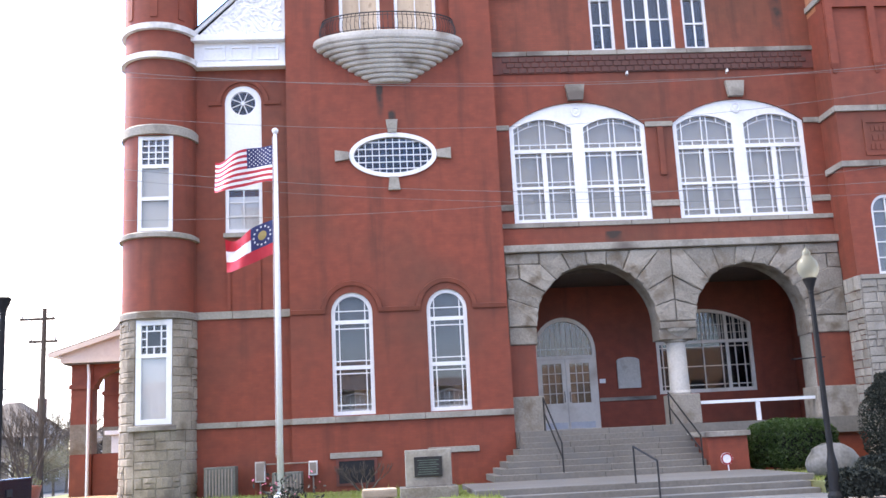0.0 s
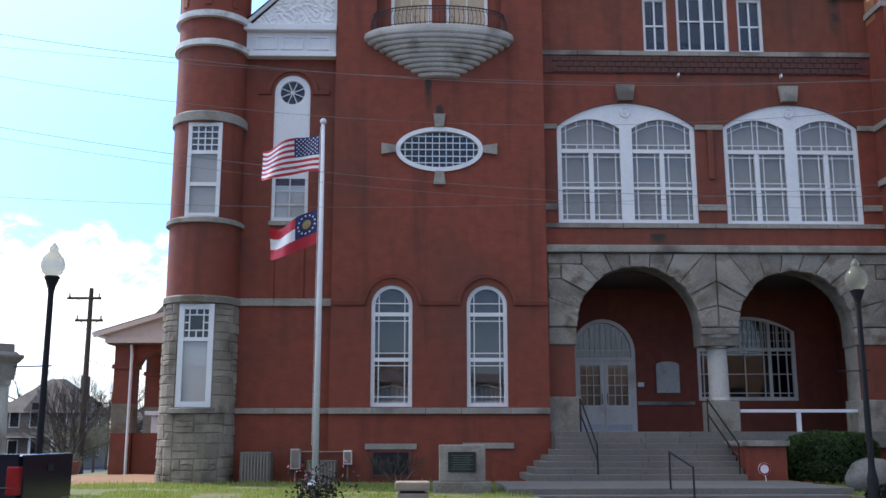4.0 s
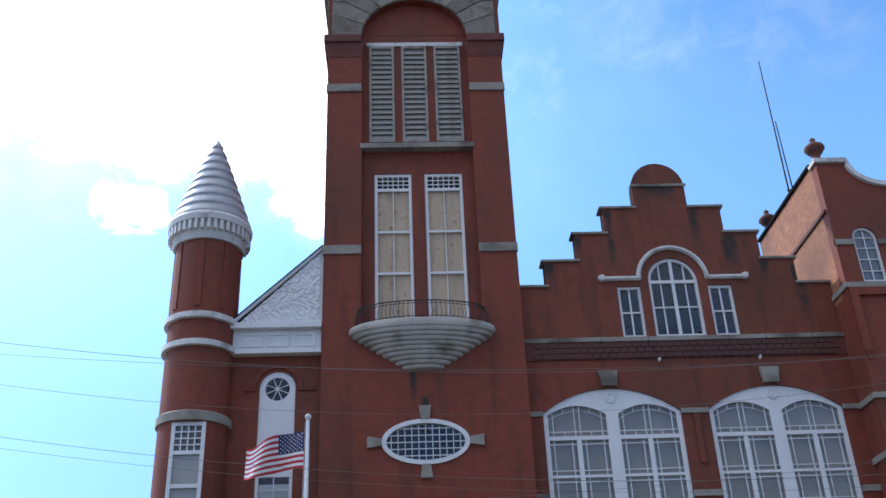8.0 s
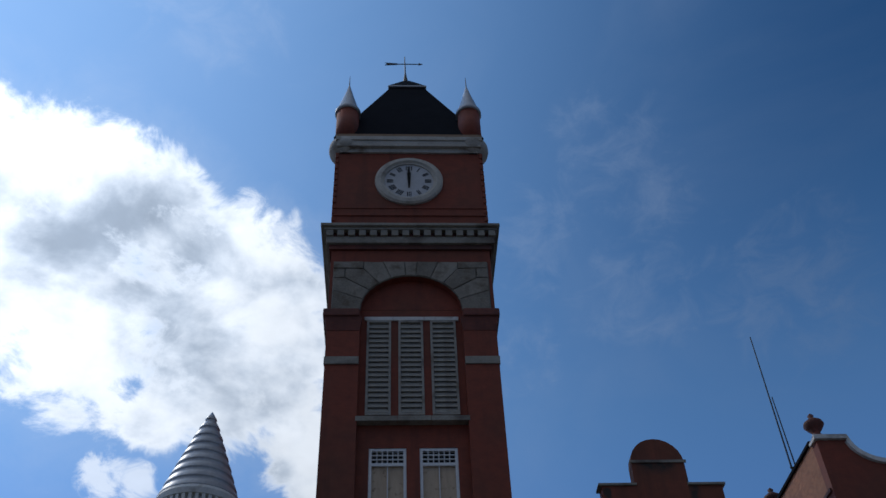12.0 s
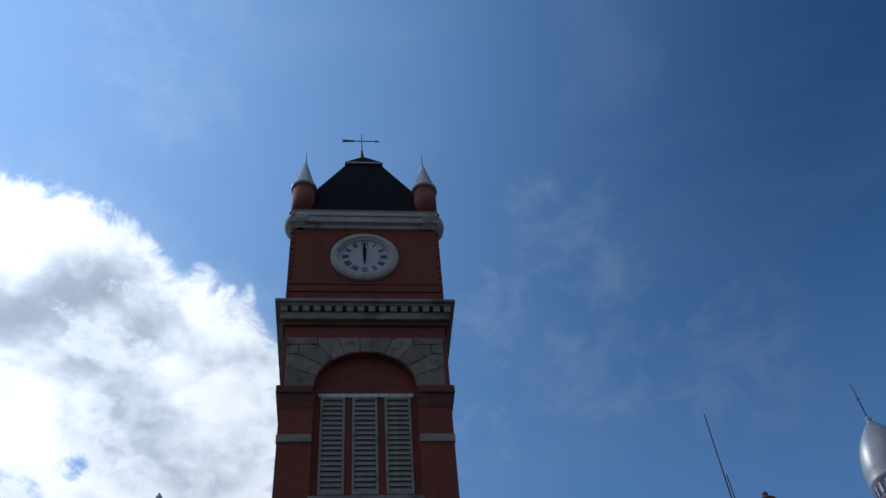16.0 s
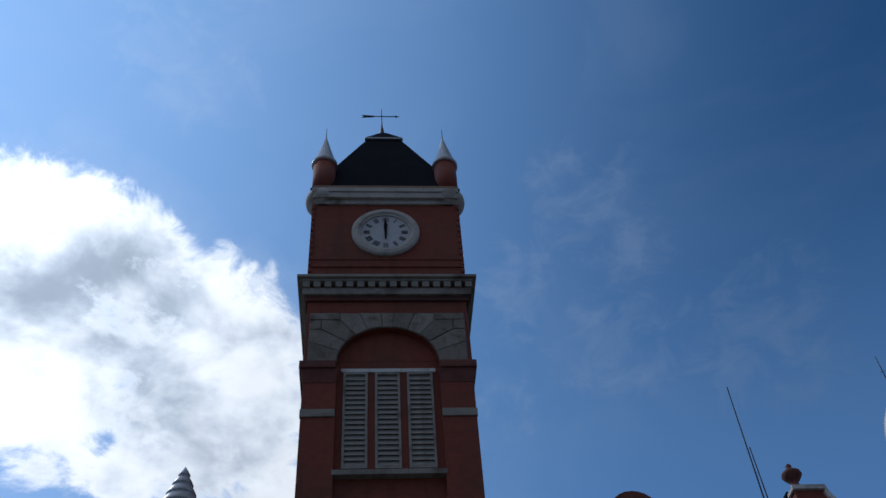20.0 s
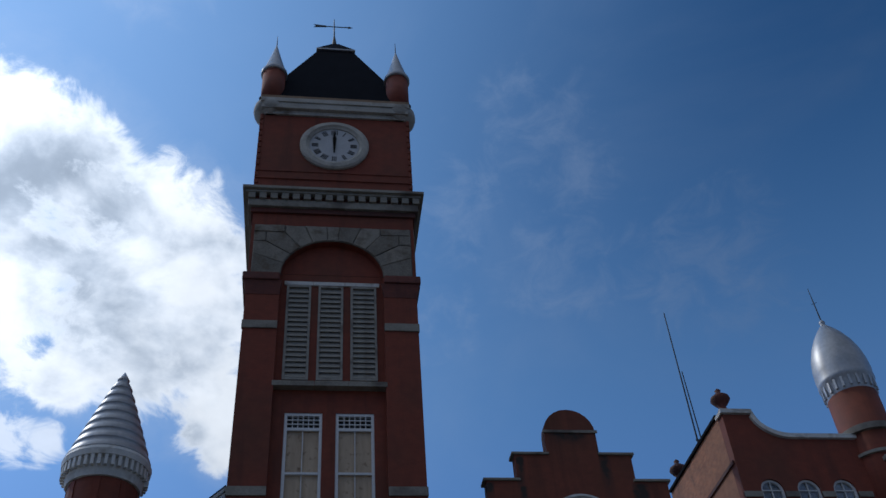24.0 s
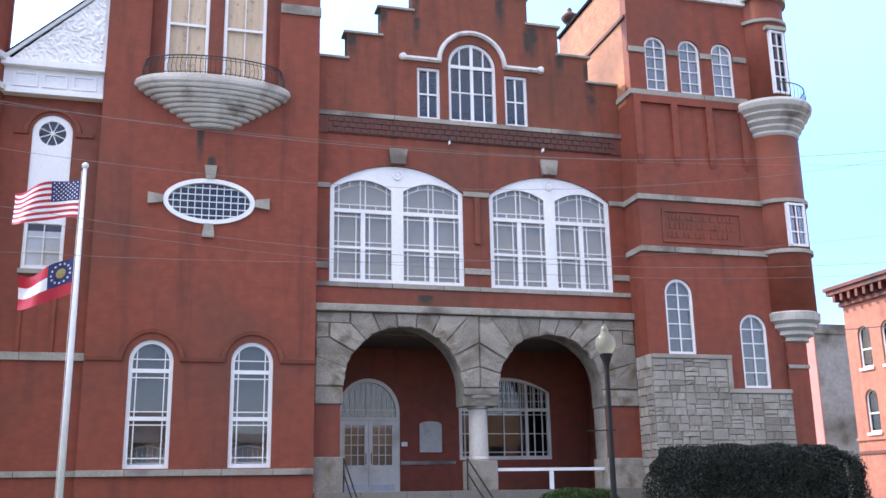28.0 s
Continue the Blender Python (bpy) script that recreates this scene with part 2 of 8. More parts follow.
def brick_surface(name, c1, c2, mortar, stain, w=0.21, h=0.075, streak=0.53, runs=()):
    m, n, l, b = nodes_of(name, 0.75)
    tc = n.new("ShaderNodeTexCoord")
    sep, com = n.new("ShaderNodeSeparateXYZ"), n.new("ShaderNodeCombineXYZ")
    l.new(tc.outputs["Object"], sep.inputs[0])
    add = n.new("ShaderNodeMath")
    l.new(sep.outputs["X"], add.inputs[0])
    l.new(sep.outputs["Y"], add.inputs[1])
    l.new(add.outputs[0], com.inputs["X"])
    l.new(sep.outputs["Z"], com.inputs["Y"])
    br = n.new("ShaderNodeTexBrick")
    br.inputs["Scale"].default_value = 1.0
    br.inputs["Brick Width"].default_value, br.inputs["Row Height"].default_value = w, h
    br.inputs["Mortar Size"].default_value = 0.007
    br.inputs["Color1"].default_value, br.inputs["Color2"].default_value = (*c1, 1), (*c2, 1)
    br.inputs["Mortar"].default_value = (*mortar, 1)
    l.new(com.outputs[0], br.inputs["Vector"])
    big = n.new("ShaderNodeTexNoise")
    big.inputs["Scale"].default_value, big.inputs["Detail"].default_value = 0.33, 10
    l.new(tc.outputs["Object"], big.inputs["Vector"])
    fine = n.new("ShaderNodeTexNoise")
    fine.inputs["Scale"].default_value, fine.inputs["Detail"].default_value = 3.0, 6
    l.new(tc.outputs["Object"], fine.inputs["Vector"])
    r1 = n.new("ShaderNodeValToRGB")
    r1.color_ramp.elements[0].position, r1.color_ramp.elements[1].position = 0.45, 0.75
    l.new(big.outputs["Fac"], r1.inputs["Fac"])
    mx = n.new("ShaderNodeMix")
    mx.data_type = "RGBA"
    l.new(r1.outputs["Color"], mx.inputs["Factor"])
    l.new(br.outputs["Color"], mx.inputs["A"])
    mx.inputs["B"].default_value = (*stain, 1)
    mul = n.new("ShaderNodeMix")
    mul.data_type, mul.blend_type = "RGBA", "MULTIPLY"
    mul.inputs["Factor"].default_value = 1.0
    r2 = n.new("ShaderNodeValToRGB")
    r2.color_ramp.elements[0].position, r2.color_ramp.elements[1].position = 0.3, 0.7
    r2.color_ramp.elements[0].color, r2.color_ramp.elements[1].color = (0.78, 0.78, 0.78, 1), (1, 1, 1, 1)
    l.new(fine.outputs["Fac"], r2.inputs["Fac"])
    l.new(mx.outputs["Result"], mul.inputs["A"])
    l.new(r2.outputs["Color"], mul.inputs["B"])
    # dark run-off streaks
    mp = n.new("ShaderNodeMapping")
    mp.inputs["Scale"].default_value = (1.7, 1.7, 0.16)
    l.new(tc.outputs["Object"], mp.inputs["Vector"])
    st = n.new("ShaderNodeTexNoise")
    st.inputs["Scale"].default_value, st.inputs["Detail"].default_value, st.inputs["Roughness"].default_value = 1.0, 9, 0.62
    l.new(mp.outputs[0], st.inputs["Vector"])
    r3 = n.new("ShaderNodeValToRGB")
    r3.color_ramp.elements[0].position, r3.color_ramp.elements[1].position = streak, streak + 0.25
    r3.color_ramp.elements[1].color = (0.75, 0.75, 0.75, 1)
    l.new(st.outputs["Fac"], r3.inputs["Fac"])
    run = n.new("ShaderNodeMix")
    run.data_type = "RGBA"
    l.new(r3.outputs["Color"], run.inputs["Factor"])
    l.new(mul.outputs["Result"], run.inputs["A"])
    run.inputs["B"].default_value = (*[c * 0.45 for c in stain], 1)
    paint = run.outputs["Result"]
    if runs:
        # black mildew runs: place across, top, length and half width of each
        def calc(op, p, q=None, clamp=False):
            k = n.new("ShaderNodeMath")
            k.operation, k.use_clamp = op, clamp
            for i, v in enumerate((p, q)):
                if v is not None:
                    if isinstance(v, (int, float)):
                        k.inputs[i].default_value = v
                    else:
                        l.new(v, k.inputs[i])
            return k.outputs[0]
        wob = calc("MULTIPLY", calc("SUBTRACT", big.outputs["Fac"], 0.5), 0.5)
        total = None
        for x, top, long, half_w in runs:
            side = calc("SUBTRACT", 1.0, calc("DIVIDE", calc("ABSOLUTE", calc("ADD", calc("SUBTRACT", sep.outputs["X"], x), wob)), half_w), True)
            down = calc("DIVIDE", calc("SUBTRACT", top, sep.outputs["Z"]), long)
            fade = calc("MULTIPLY", calc("SUBTRACT", 1.0, down, True), calc("MULTIPLY", down, 12.0, True))
            g = calc("MULTIPLY", calc("POWER", side, 0.6), fade)
            total = g if total is None else calc("MAXIMUM", total, g)
        total = calc("MULTIPLY", calc("MULTIPLY", total, 3.6), calc("MULTIPLY", calc("SUBTRACT", fine.outputs["Fac"], 0.22), 1.6, True), True)
        soot = n.new("ShaderNodeMix")
        soot.data_type = "RGBA"
        l.new(total, soot.inputs["Factor"])
        l.new(paint, soot.inputs["A"])
        soot.inputs["B"].default_value = (0.035, 0.022, 0.016, 1)
        paint = soot.outputs["Result"]
    l.new(paint, b.inputs["Base Color"])
    bp = n.new("ShaderNodeBump")
    bp.inputs["Strength"].default_value, bp.inputs["Distance"].default_value = 0.2, 0.005
    bp.invert = True
    l.new(br.outputs["Fac"], bp.inputs["Height"])
    l.new(bp.outputs[0], b.inputs["Normal"])
    return m


def glass_surface(name, tint=(0.95, 0.95, 0.94)):
    m, n, l, b = nodes_of(name, 0.03)
    n.remove(b)
    out = n["Material Output"]
    tr, gl, fr, mx = n.new("ShaderNodeBsdfTransparent"), n.new("ShaderNodeBsdfGlossy"), n.new("ShaderNodeFresnel"), n.new("ShaderNodeMixShader")
    tr.inputs["Color"].default_value = (*tint, 1)
    gl.inputs["Roughness"].default_value = 0.02
    fr.inputs["IOR"].default_value = 1.5
    l.new(fr.outputs[0], mx.inputs["Fac"])
    l.new(tr.outputs[0], mx.inputs[1])
    l.new(gl.outputs[0], mx.inputs[2])
    l.new(mx.outputs[0], out.inputs["Surface"])
    return m


BRICK = brick_surface("painted_red_brick", (0.245, 0.049, 0.0235), (0.22, 0.0435, 0.021), (0.21, 0.045, 0.024), (0.135, 0.042, 0.023), runs=((0.65, 11.5, 1.7, 0.14), (0.3, 12.3, 1.2, 0.12), (-1.1, 13.9, 0.9, 0.3), (2.4, 13.9, 0.9, 0.3), (7.3, 7.6, 0.5, 0.3)))
BRICK_DARK = brick_surface("weathered_dark_brick", (0.19, 0.048, 0.032), (0.15, 0.04, 0.03), (0.13, 0.045, 0.035), (0.05, 0.03, 0.025))
BRICK_ORANGE = brick_surface("orange_brick", (0.44, 0.145, 0.085), (0.39, 0.125, 0.075), (0.40, 0.19, 0.13), (0.32, 0.105, 0.07))
BRICK_SIDE = brick_surface("mottled_bare_brick", (0.50, 0.18, 0.075), (0.31, 0.105, 0.045), (0.42, 0.24, 0.14), (0.24, 0.10, 0.05), streak=0.5)
BRICK_GABLE = brick_surface("mildewed_gable_brick", (0.245, 0.055, 0.0265), (0.215, 0.049, 0.024), (0.19, 0.05, 0.028), (0.13, 0.043, 0.020), streak=0.5, runs=((6.98, 18.1, 1.5, 0.16), (7.05, 17.0, 1.3, 0.13), (9.98, 18.5, 2.2, 0.22), (11.05, 17.1, 1.6, 0.30), (10.9, 16.9, 1.2, 0.2), (13.15, 16.0, 2.7, 0.22), (5.85, 17.1, 0.8, 0.18), (4.78, 16.1, 0.9, 0.18), (12.05, 16.1, 0.9, 0.2), (8.9, 19.0, 0.5, 0.7)))
STONE = surface("grey_granite", (0.155, 0.137, 0.113), (0.31, 0.28, 0.236), 1.1, 18, 0.88, bump=0.6, spread=0.22, stain=(0.13, 0.10, 0.07), stain_at=0.58, stain_scale=1.9)
STONE_TRIM = surface("weathered_stone_trim", (0.20, 0.183, 0.153), (0.36, 0.335, 0.29), 1.1, 16, 0.85, bump=0.25, stain=(0.12, 0.10, 0.085), stain_at=0.6, stain_scale=0.8)
MORTAR = surface("grey_mortar", (0.12, 0.108, 0.094), (0.19, 0.172, 0.15), 2, 30, 0.95)
WHITE = surface("white_paint", (0.64, 0.645, 0.655), (0.76, 0.765, 0.77), 1.5, 12, 0.45, bump=0.05)
# stained white paint, its colour warmed to offset the porch's blue skylight
PORCH_PAINT = surface("warmed_white_porch_paint", (0.58, 0.53, 0.465), (0.70, 0.65, 0.58), 1.4, 10, 0.5, bump=0.08, stain=(0.40, 0.34, 0.27), stain_at=0.66, stain_scale=0.9)
WHITE_OLD = surface("weathered_white_paint", (0.50, 0.50, 0.49), (0.74, 0.73, 0.70), 1.4, 10, 0.6, bump=0.15, stain=(0.20, 0.16, 0.12), stain_at=0.64, stain_scale=1.2)
SHADE = surface("cream_window_shade", (0.40, 0.365, 0.31), (0.50, 0.46, 0.40), 0.8, 6, 0.9)
PLYWOOD = surface("pale_plywood_board", (0.40, 0.30, 0.21), (0.60, 0.47, 0.34), 2.2, 9, 0.75, stretch=0.16, stain=(0.20, 0.13, 0.08), stain_at=0.66, stain_scale=5.0)
STONE_PALE = surface("pale_balcony_stone", (0.33, 0.312, 0.28), (0.53, 0.505, 0.46), 1.3, 18, 0.85, bump=0.25, stain=(0.17, 0.14, 0.11), stain_at=0.62, stain_scale=1.1)
TURRET_STONE = surface("weathered_turret_granite", (0.18, 0.152, 0.118), (0.34, 0.295, 0.235), 1.0, 20, 0.9, bump=0.6, spread=0.25, stain=(0.13, 0.105, 0.075), stain_at=0.58, stain_scale=1.2)
BOULDER_STONE = surface("lichened_boulder", (0.10, 0.093, 0.082), (0.20, 0.19, 0.17), 2.2, 16, 0.9, bump=0.5, stain=(0.07, 0.065, 0.05), stain_at=0.6, stain_scale=2.5)
ASHLAR = surface("buff_grey_ashlar", (0.18, 0.162, 0.135), (0.345, 0.315, 0.27), 1.2, 26, 0.88, bump=0.6, spread=0.28, stain=(0.20, 0.165, 0.12), stain_at=0.64, stain_scale=1.8)
GREY_BACKING = surface("grey_pane_backing", (0.16, 0.16, 0.165), (0.23, 0.23, 0.235), 0.8, 6, 0.9)
PALE_BLIND = surface("pale_linen_blind", (0.52, 0.50, 0.46), (0.62, 0.60, 0.56), 0.8, 6, 0.9)
SLATE_BLIND = surface("slate_grey_blind", (0.095, 0.10, 0.11), (0.15, 0.155, 0.17), 0.8, 6, 0.9)
TAN_BOARD = surface("tan_board", (0.20, 0.125, 0.075), (0.32, 0.215, 0.14), 1.0, 7, 0.8)
LOUVRE_PAINT = surface("bleached_louvre_paint", (0.24, 0.225, 0.20), (0.36, 0.34, 0.30), 1.4, 10, 0.75, bump=0.2, stain=(0.12, 0.10, 0.085), stain_at=0.6, stain_scale=1.3)
GREY_PAINT = surface("weathered_grey_paint", (0.36, 0.34, 0.30), (0.52, 0.49, 0.44), 1.4, 10, 0.65, bump=0.15, stain=(0.14, 0.12, 0.10), stain_at=0.62, stain_scale=1.0)
STEP_CONCRETE = surface("worn_step_concrete", (0.11, 0.10, 0.086), (0.185, 0.17, 0.148), 0.7, 14, 0.9, bump=0.25, stain=(0.13, 0.125, 0.115), stain_at=0.58, stain_scale=0.9)
GLASS = glass_surface("window_glass")
# near-black colour stands in for unlit rooms and gaps behind openings
PAINTED_DARK = surface("painted_unlit_dark", (0.010, 0.011, 0.013), (0.022, 0.023, 0.026), 1, 8, 0.9)
TIN = surface("silver_painted_tin", (0.33, 0.34, 0.36), (0.50, 0.51, 0.53), 1.5, 9, 0.44, 0.5, bump=0.1)
SLATE = surface("dark_slate", (0.0035, 0.004, 0.007), (0.008, 0.009, 0.014), 1.4, 9, 0.95, bump=0.5)
SLATE.node_tree.nodes["Principled BSDF"].inputs["Specular IOR Level"].default_value = 0.12
IRON = surface("black_iron", (0.012, 0.012, 0.013), (0.03, 0.03, 0.03), 3, 30, 0.45, 0.4)
CONCRETE = surface("pale_concrete", (0.28, 0.265, 0.24), (0.42, 0.40, 0.365), 0.5, 12, 0.85, bump=0.2, stain=(0.25, 0.24, 0.22), stain_at=0.6, stain_scale=0.7)
GRASS_SOIL = surface("lawn_soil", (0.09, 0.11, 0.03), (0.17, 0.18, 0.06), 0.5, 6, 0.95, bump=0.6, stain=(0.23, 0.13, 0.07), stain_at=0.62, stain_scale=0.25)
ASPHALT = surface("worn_asphalt", (0.045, 0.045, 0.047), (0.075, 0.075, 0.075), 0.3, 25, 0.9, bump=0.3)


# ---- mesh helpers ----
def thing(name, at, label="", category="", group="", kind=""):
    e = new(name)
    e.empty_display_size = 0.2
    e.matrix_basis = Matrix.Translation(at)
    return tagged(e, label, category, group, kind)


from mathutils.geometry import tessellate_polygon as geometry_tess


def base_of(ob):
    """The accumulated placement of a thing or part."""
    if ob is None:
        return Matrix()
    return base_of(ob.parent) @ ob.matrix_parent_inverse @ ob.matrix_basis


def part(name, bm, material, parent=None, label="", smooth=False):
    """Links a bmesh, given in world metres, as one mesh object under a thing or part."""
    me = bpy.data.meshes.new(name)
    bmesh.ops.recalc_face_normals(bm, faces=bm.faces)
    bm.to_mesh(me)
    bm.free()
    me.materials.append(material)
    if smooth:
        me.polygons.foreach_set("use_smooth", [True] * len(me.polygons))
    ob = new(name, me)
    if parent is not None:
        ob.parent = parent
        ob.matrix_parent_inverse = base_of(parent).inverted()
    return tagged(ob, label)


def shared(name, me, parent, m, label=""):
    """One more object on a mesh that is already there."""
    ob = new(name, me)
    ob.parent = parent
    ob.matrix_parent_inverse = base_of(parent).inverted()
    ob.matrix_basis = m
    return tagged(ob, label)


def box(x0, x1, y0, y1, z0, z1, bm=None, bevel=0.0):
    bm = bm or bmesh.new()
    v = [bm.verts.new(p) for p in ((x0, y0, z0), (x1, y0, z0), (x1, y1, z0), (x0, y1, z0), (x0, y0, z1), (x1, y0, z1), (x1, y1, z1), (x0, y1, z1))]
    fs = [bm.faces.new([v[i] for i in q]) for q in ((0, 3, 2, 1), (4, 5, 6, 7), (0, 1, 5, 4), (1, 2, 6, 5), (2, 3, 7, 6), (3, 0, 4, 7))]
    if bevel:
        es = list({e for f in fs for e in f.edges})
        bmesh.ops.bevel(bm, geom=es, offset=bevel, segments=2, affect="EDGES", profile=0.6)
    return bm


def plate(outer, holes=(), y0=0.0, y1=0.1, bm=None, axis="y"):
    """A slab in the x-z plane (or y-z for axis x) with holes through it."""
    bm = bm or bmesh.new()

    def at(p, d):
        return (p[0], d, p[1]) if axis == "y" else (d, p[0], p[1])
    loops = [list(outer)] + [list(h) for h in holes]
    flat = [p for lp in loops for p in lp]
    tris = geometry_tess([[Vector((p[0], p[1], 0)) for p in lp] for lp in loops])
    va = [bm.verts.new(at(p, y0)) for p in flat]
    vb = [bm.verts.new(at(p, y1)) for p in flat]
    for t in tris:
        for vs in (va, vb):
            if len(set(t)) == 3:
                try:
                    bm.faces.new([vs[i] for i in t])
                except ValueError:
                    pass
    k = 0
    for lp in loops:
        n = len(lp)
        for i in range(n):
            j = (i + 1) % n
            try:
                bm.faces.new((va[k + i], va[k + j], vb[k + j], vb[k + i]))
            except ValueError:
                pass
        k += n
    return bm


def rect(x0, x1, z0, z1):
    return [(x0, z0), (x1, z0), (x1, z1), (x0, z1)]


def arch(x0, x1, z0, zs, rise, n=16):
    """An opening with straight sides up to zs and an elliptic head of the given rise."""
    c, r = (x0 + x1) / 2, (x1 - x0) / 2
    top = [(c + r * math.cos(math.pi * i / n), zs + rise * math.sin(math.pi * i / n)) for i in range(n + 1)]
    return [(x0, z0), (x1, z0)] + top


def segment(x0, x1, z0, zs, rise, n=14):
    """An opening with a flat circular head."""
    c, h = (x0 + x1) / 2, (x1 - x0) / 2
    r = (h * h + rise * rise) / (2 * rise)
    a = math.asin(min(1, h / r))
    return [(x0, z0), (x1, z0)] + [(c + r * math.sin(a - 2 * a * i / n), zs + rise - r + r * math.cos(a - 2 * a * i / n)) for i in range(n + 1)]


def ellipse(cx, cz, rx, rz, n=40):
    return [(cx + rx * math.cos(2 * math.pi * i / n), cz + rz * math.sin(2 * math.pi * i / n)) for i in range(n)]


def lathe(cx, cy, prof, n=32, bm=None, a0=0.0, a1=360.0):
    """A turned form from rows of radius and height."""
    bm = bm or bmesh.new()
    full = abs(a1 - a0) >= 359.9
    m = n if full else n + 1
    rings = []
    for r, z in prof:
        rings.append([bm.verts.new((cx + r * math.cos(radians(a0 + (a1 - a0) * i / n)), cy + r * math.sin(radians(a0 + (a1 - a0) * i / n)), z)) for i in range(m)])
    for p, q in zip(rings, rings[1:]):
        for i in range(n):
            j = (i + 1) % m
            bm.faces.new((p[i], p[j], q[j], q[i]))
    if full:
        for ring in (rings[0], rings[-1]):
            bm.faces.new(ring)
    return bm


def tube(pts, r, n=8, bm=None):
    """A round bar along points; r may be one radius or a radius a point."""
    bm = bm or bmesh.new()
    pts = [Vector(p) for p in pts]
    rs = r if isinstance(r, (list, tuple)) else [r] * len(pts)
    rings = []
    for i, p in enumerate(pts):
        d = (pts[min(i + 1, len(pts) - 1)] - pts[max(i - 1, 0)]).normalized()
        u = d.cross(Vector((0, 0, 1)))
        if u.length < 1e-3:
            u = d.cross(Vector((0, 1, 0)))
        u.normalize()
        w = d.cross(u)
        rings.append([bm.verts.new(p + rs[i] * (math.cos(2 * math.pi * k / n) * u + math.sin(2 * math.pi * k / n) * w)) for k in range(n)])
    for p, q in zip(rings, rings[1:]):
        for k in range(n):
            bm.faces.new((p[k], p[(k + 1) % n], q[(k + 1) % n], q[k]))
    bm.faces.new(rings[0])
    bm.faces.new(rings[-1])
    return bm


def sweep(path, prof, bm=None):
    """A moulding in the x-z plane: prof rows are (out along the path's left, forward to -y) offsets."""
    bm = bm or bmesh.new()
    rings = []
    for i, (x, y, z) in enumerate(path):
        a, b = path[max(i - 1, 0)], path[min(i + 1, len(path) - 1)]
        t = Vector((b[0] - a[0], 0, b[2] - a[2])).normalized()
        nrm = Vector((-t.z, 0, t.x))
        rings.append([bm.verts.new(Vector((x, y - f, z)) + nrm * o) for o, f in prof])
    k = len(prof)
    for p, q in zip(rings, rings[1:]):
        for i in range(k):
            bm.faces.new((p[i], p[(i + 1) % k], q[(i + 1) % k], q[i]))
    bm.faces.new(rings[0])
    bm.faces.new(rings[-1])
    return bm


def hip(x0, x1, y0, y1, z0, u0, u1, v0, v1, z1):
    bm = bmesh.new()
    a = [bm.verts.new(p) for p in ((x0, y0, z0), (x1, y0, z0), (x1, y1, z0), (x0, y1, z0))]
    b = [bm.verts.new(p) for p in ((u0, v0, z1), (u1, v0, z1), (u1, v1, z1), (u0, v1, z1))]
    for i in range(4):
        j = (i + 1) % 4
        bm.faces.new((a[i], a[j], b[j], b[i]))
    bm.faces.new(a)
    bm.faces.new(b)
    return bm


def head(x, x0, x1, zs, rise, kind):
    """The height of an opening's head over x."""
    c, h = (x0 + x1) / 2, (x1 - x0) / 2
    u = min(1.0, abs(x - c) / h)
    if kind == "arch":
        return zs + rise * math.sqrt(max(0.0, 1 - u * u))
    if kind == "segment":
        r = (h * h + rise * rise) / (2 * rise)
        return zs + rise - r + math.sqrt(max(0.0, r * r - (u * h) ** 2))
    return zs


def outline(x0, x1, z0, zs, rise, kind):
    return {"arch": arch, "segment": segment}[kind](x0, x1, z0, zs, rise) if kind != "rect" else rect(x0, x1, z0, zs)


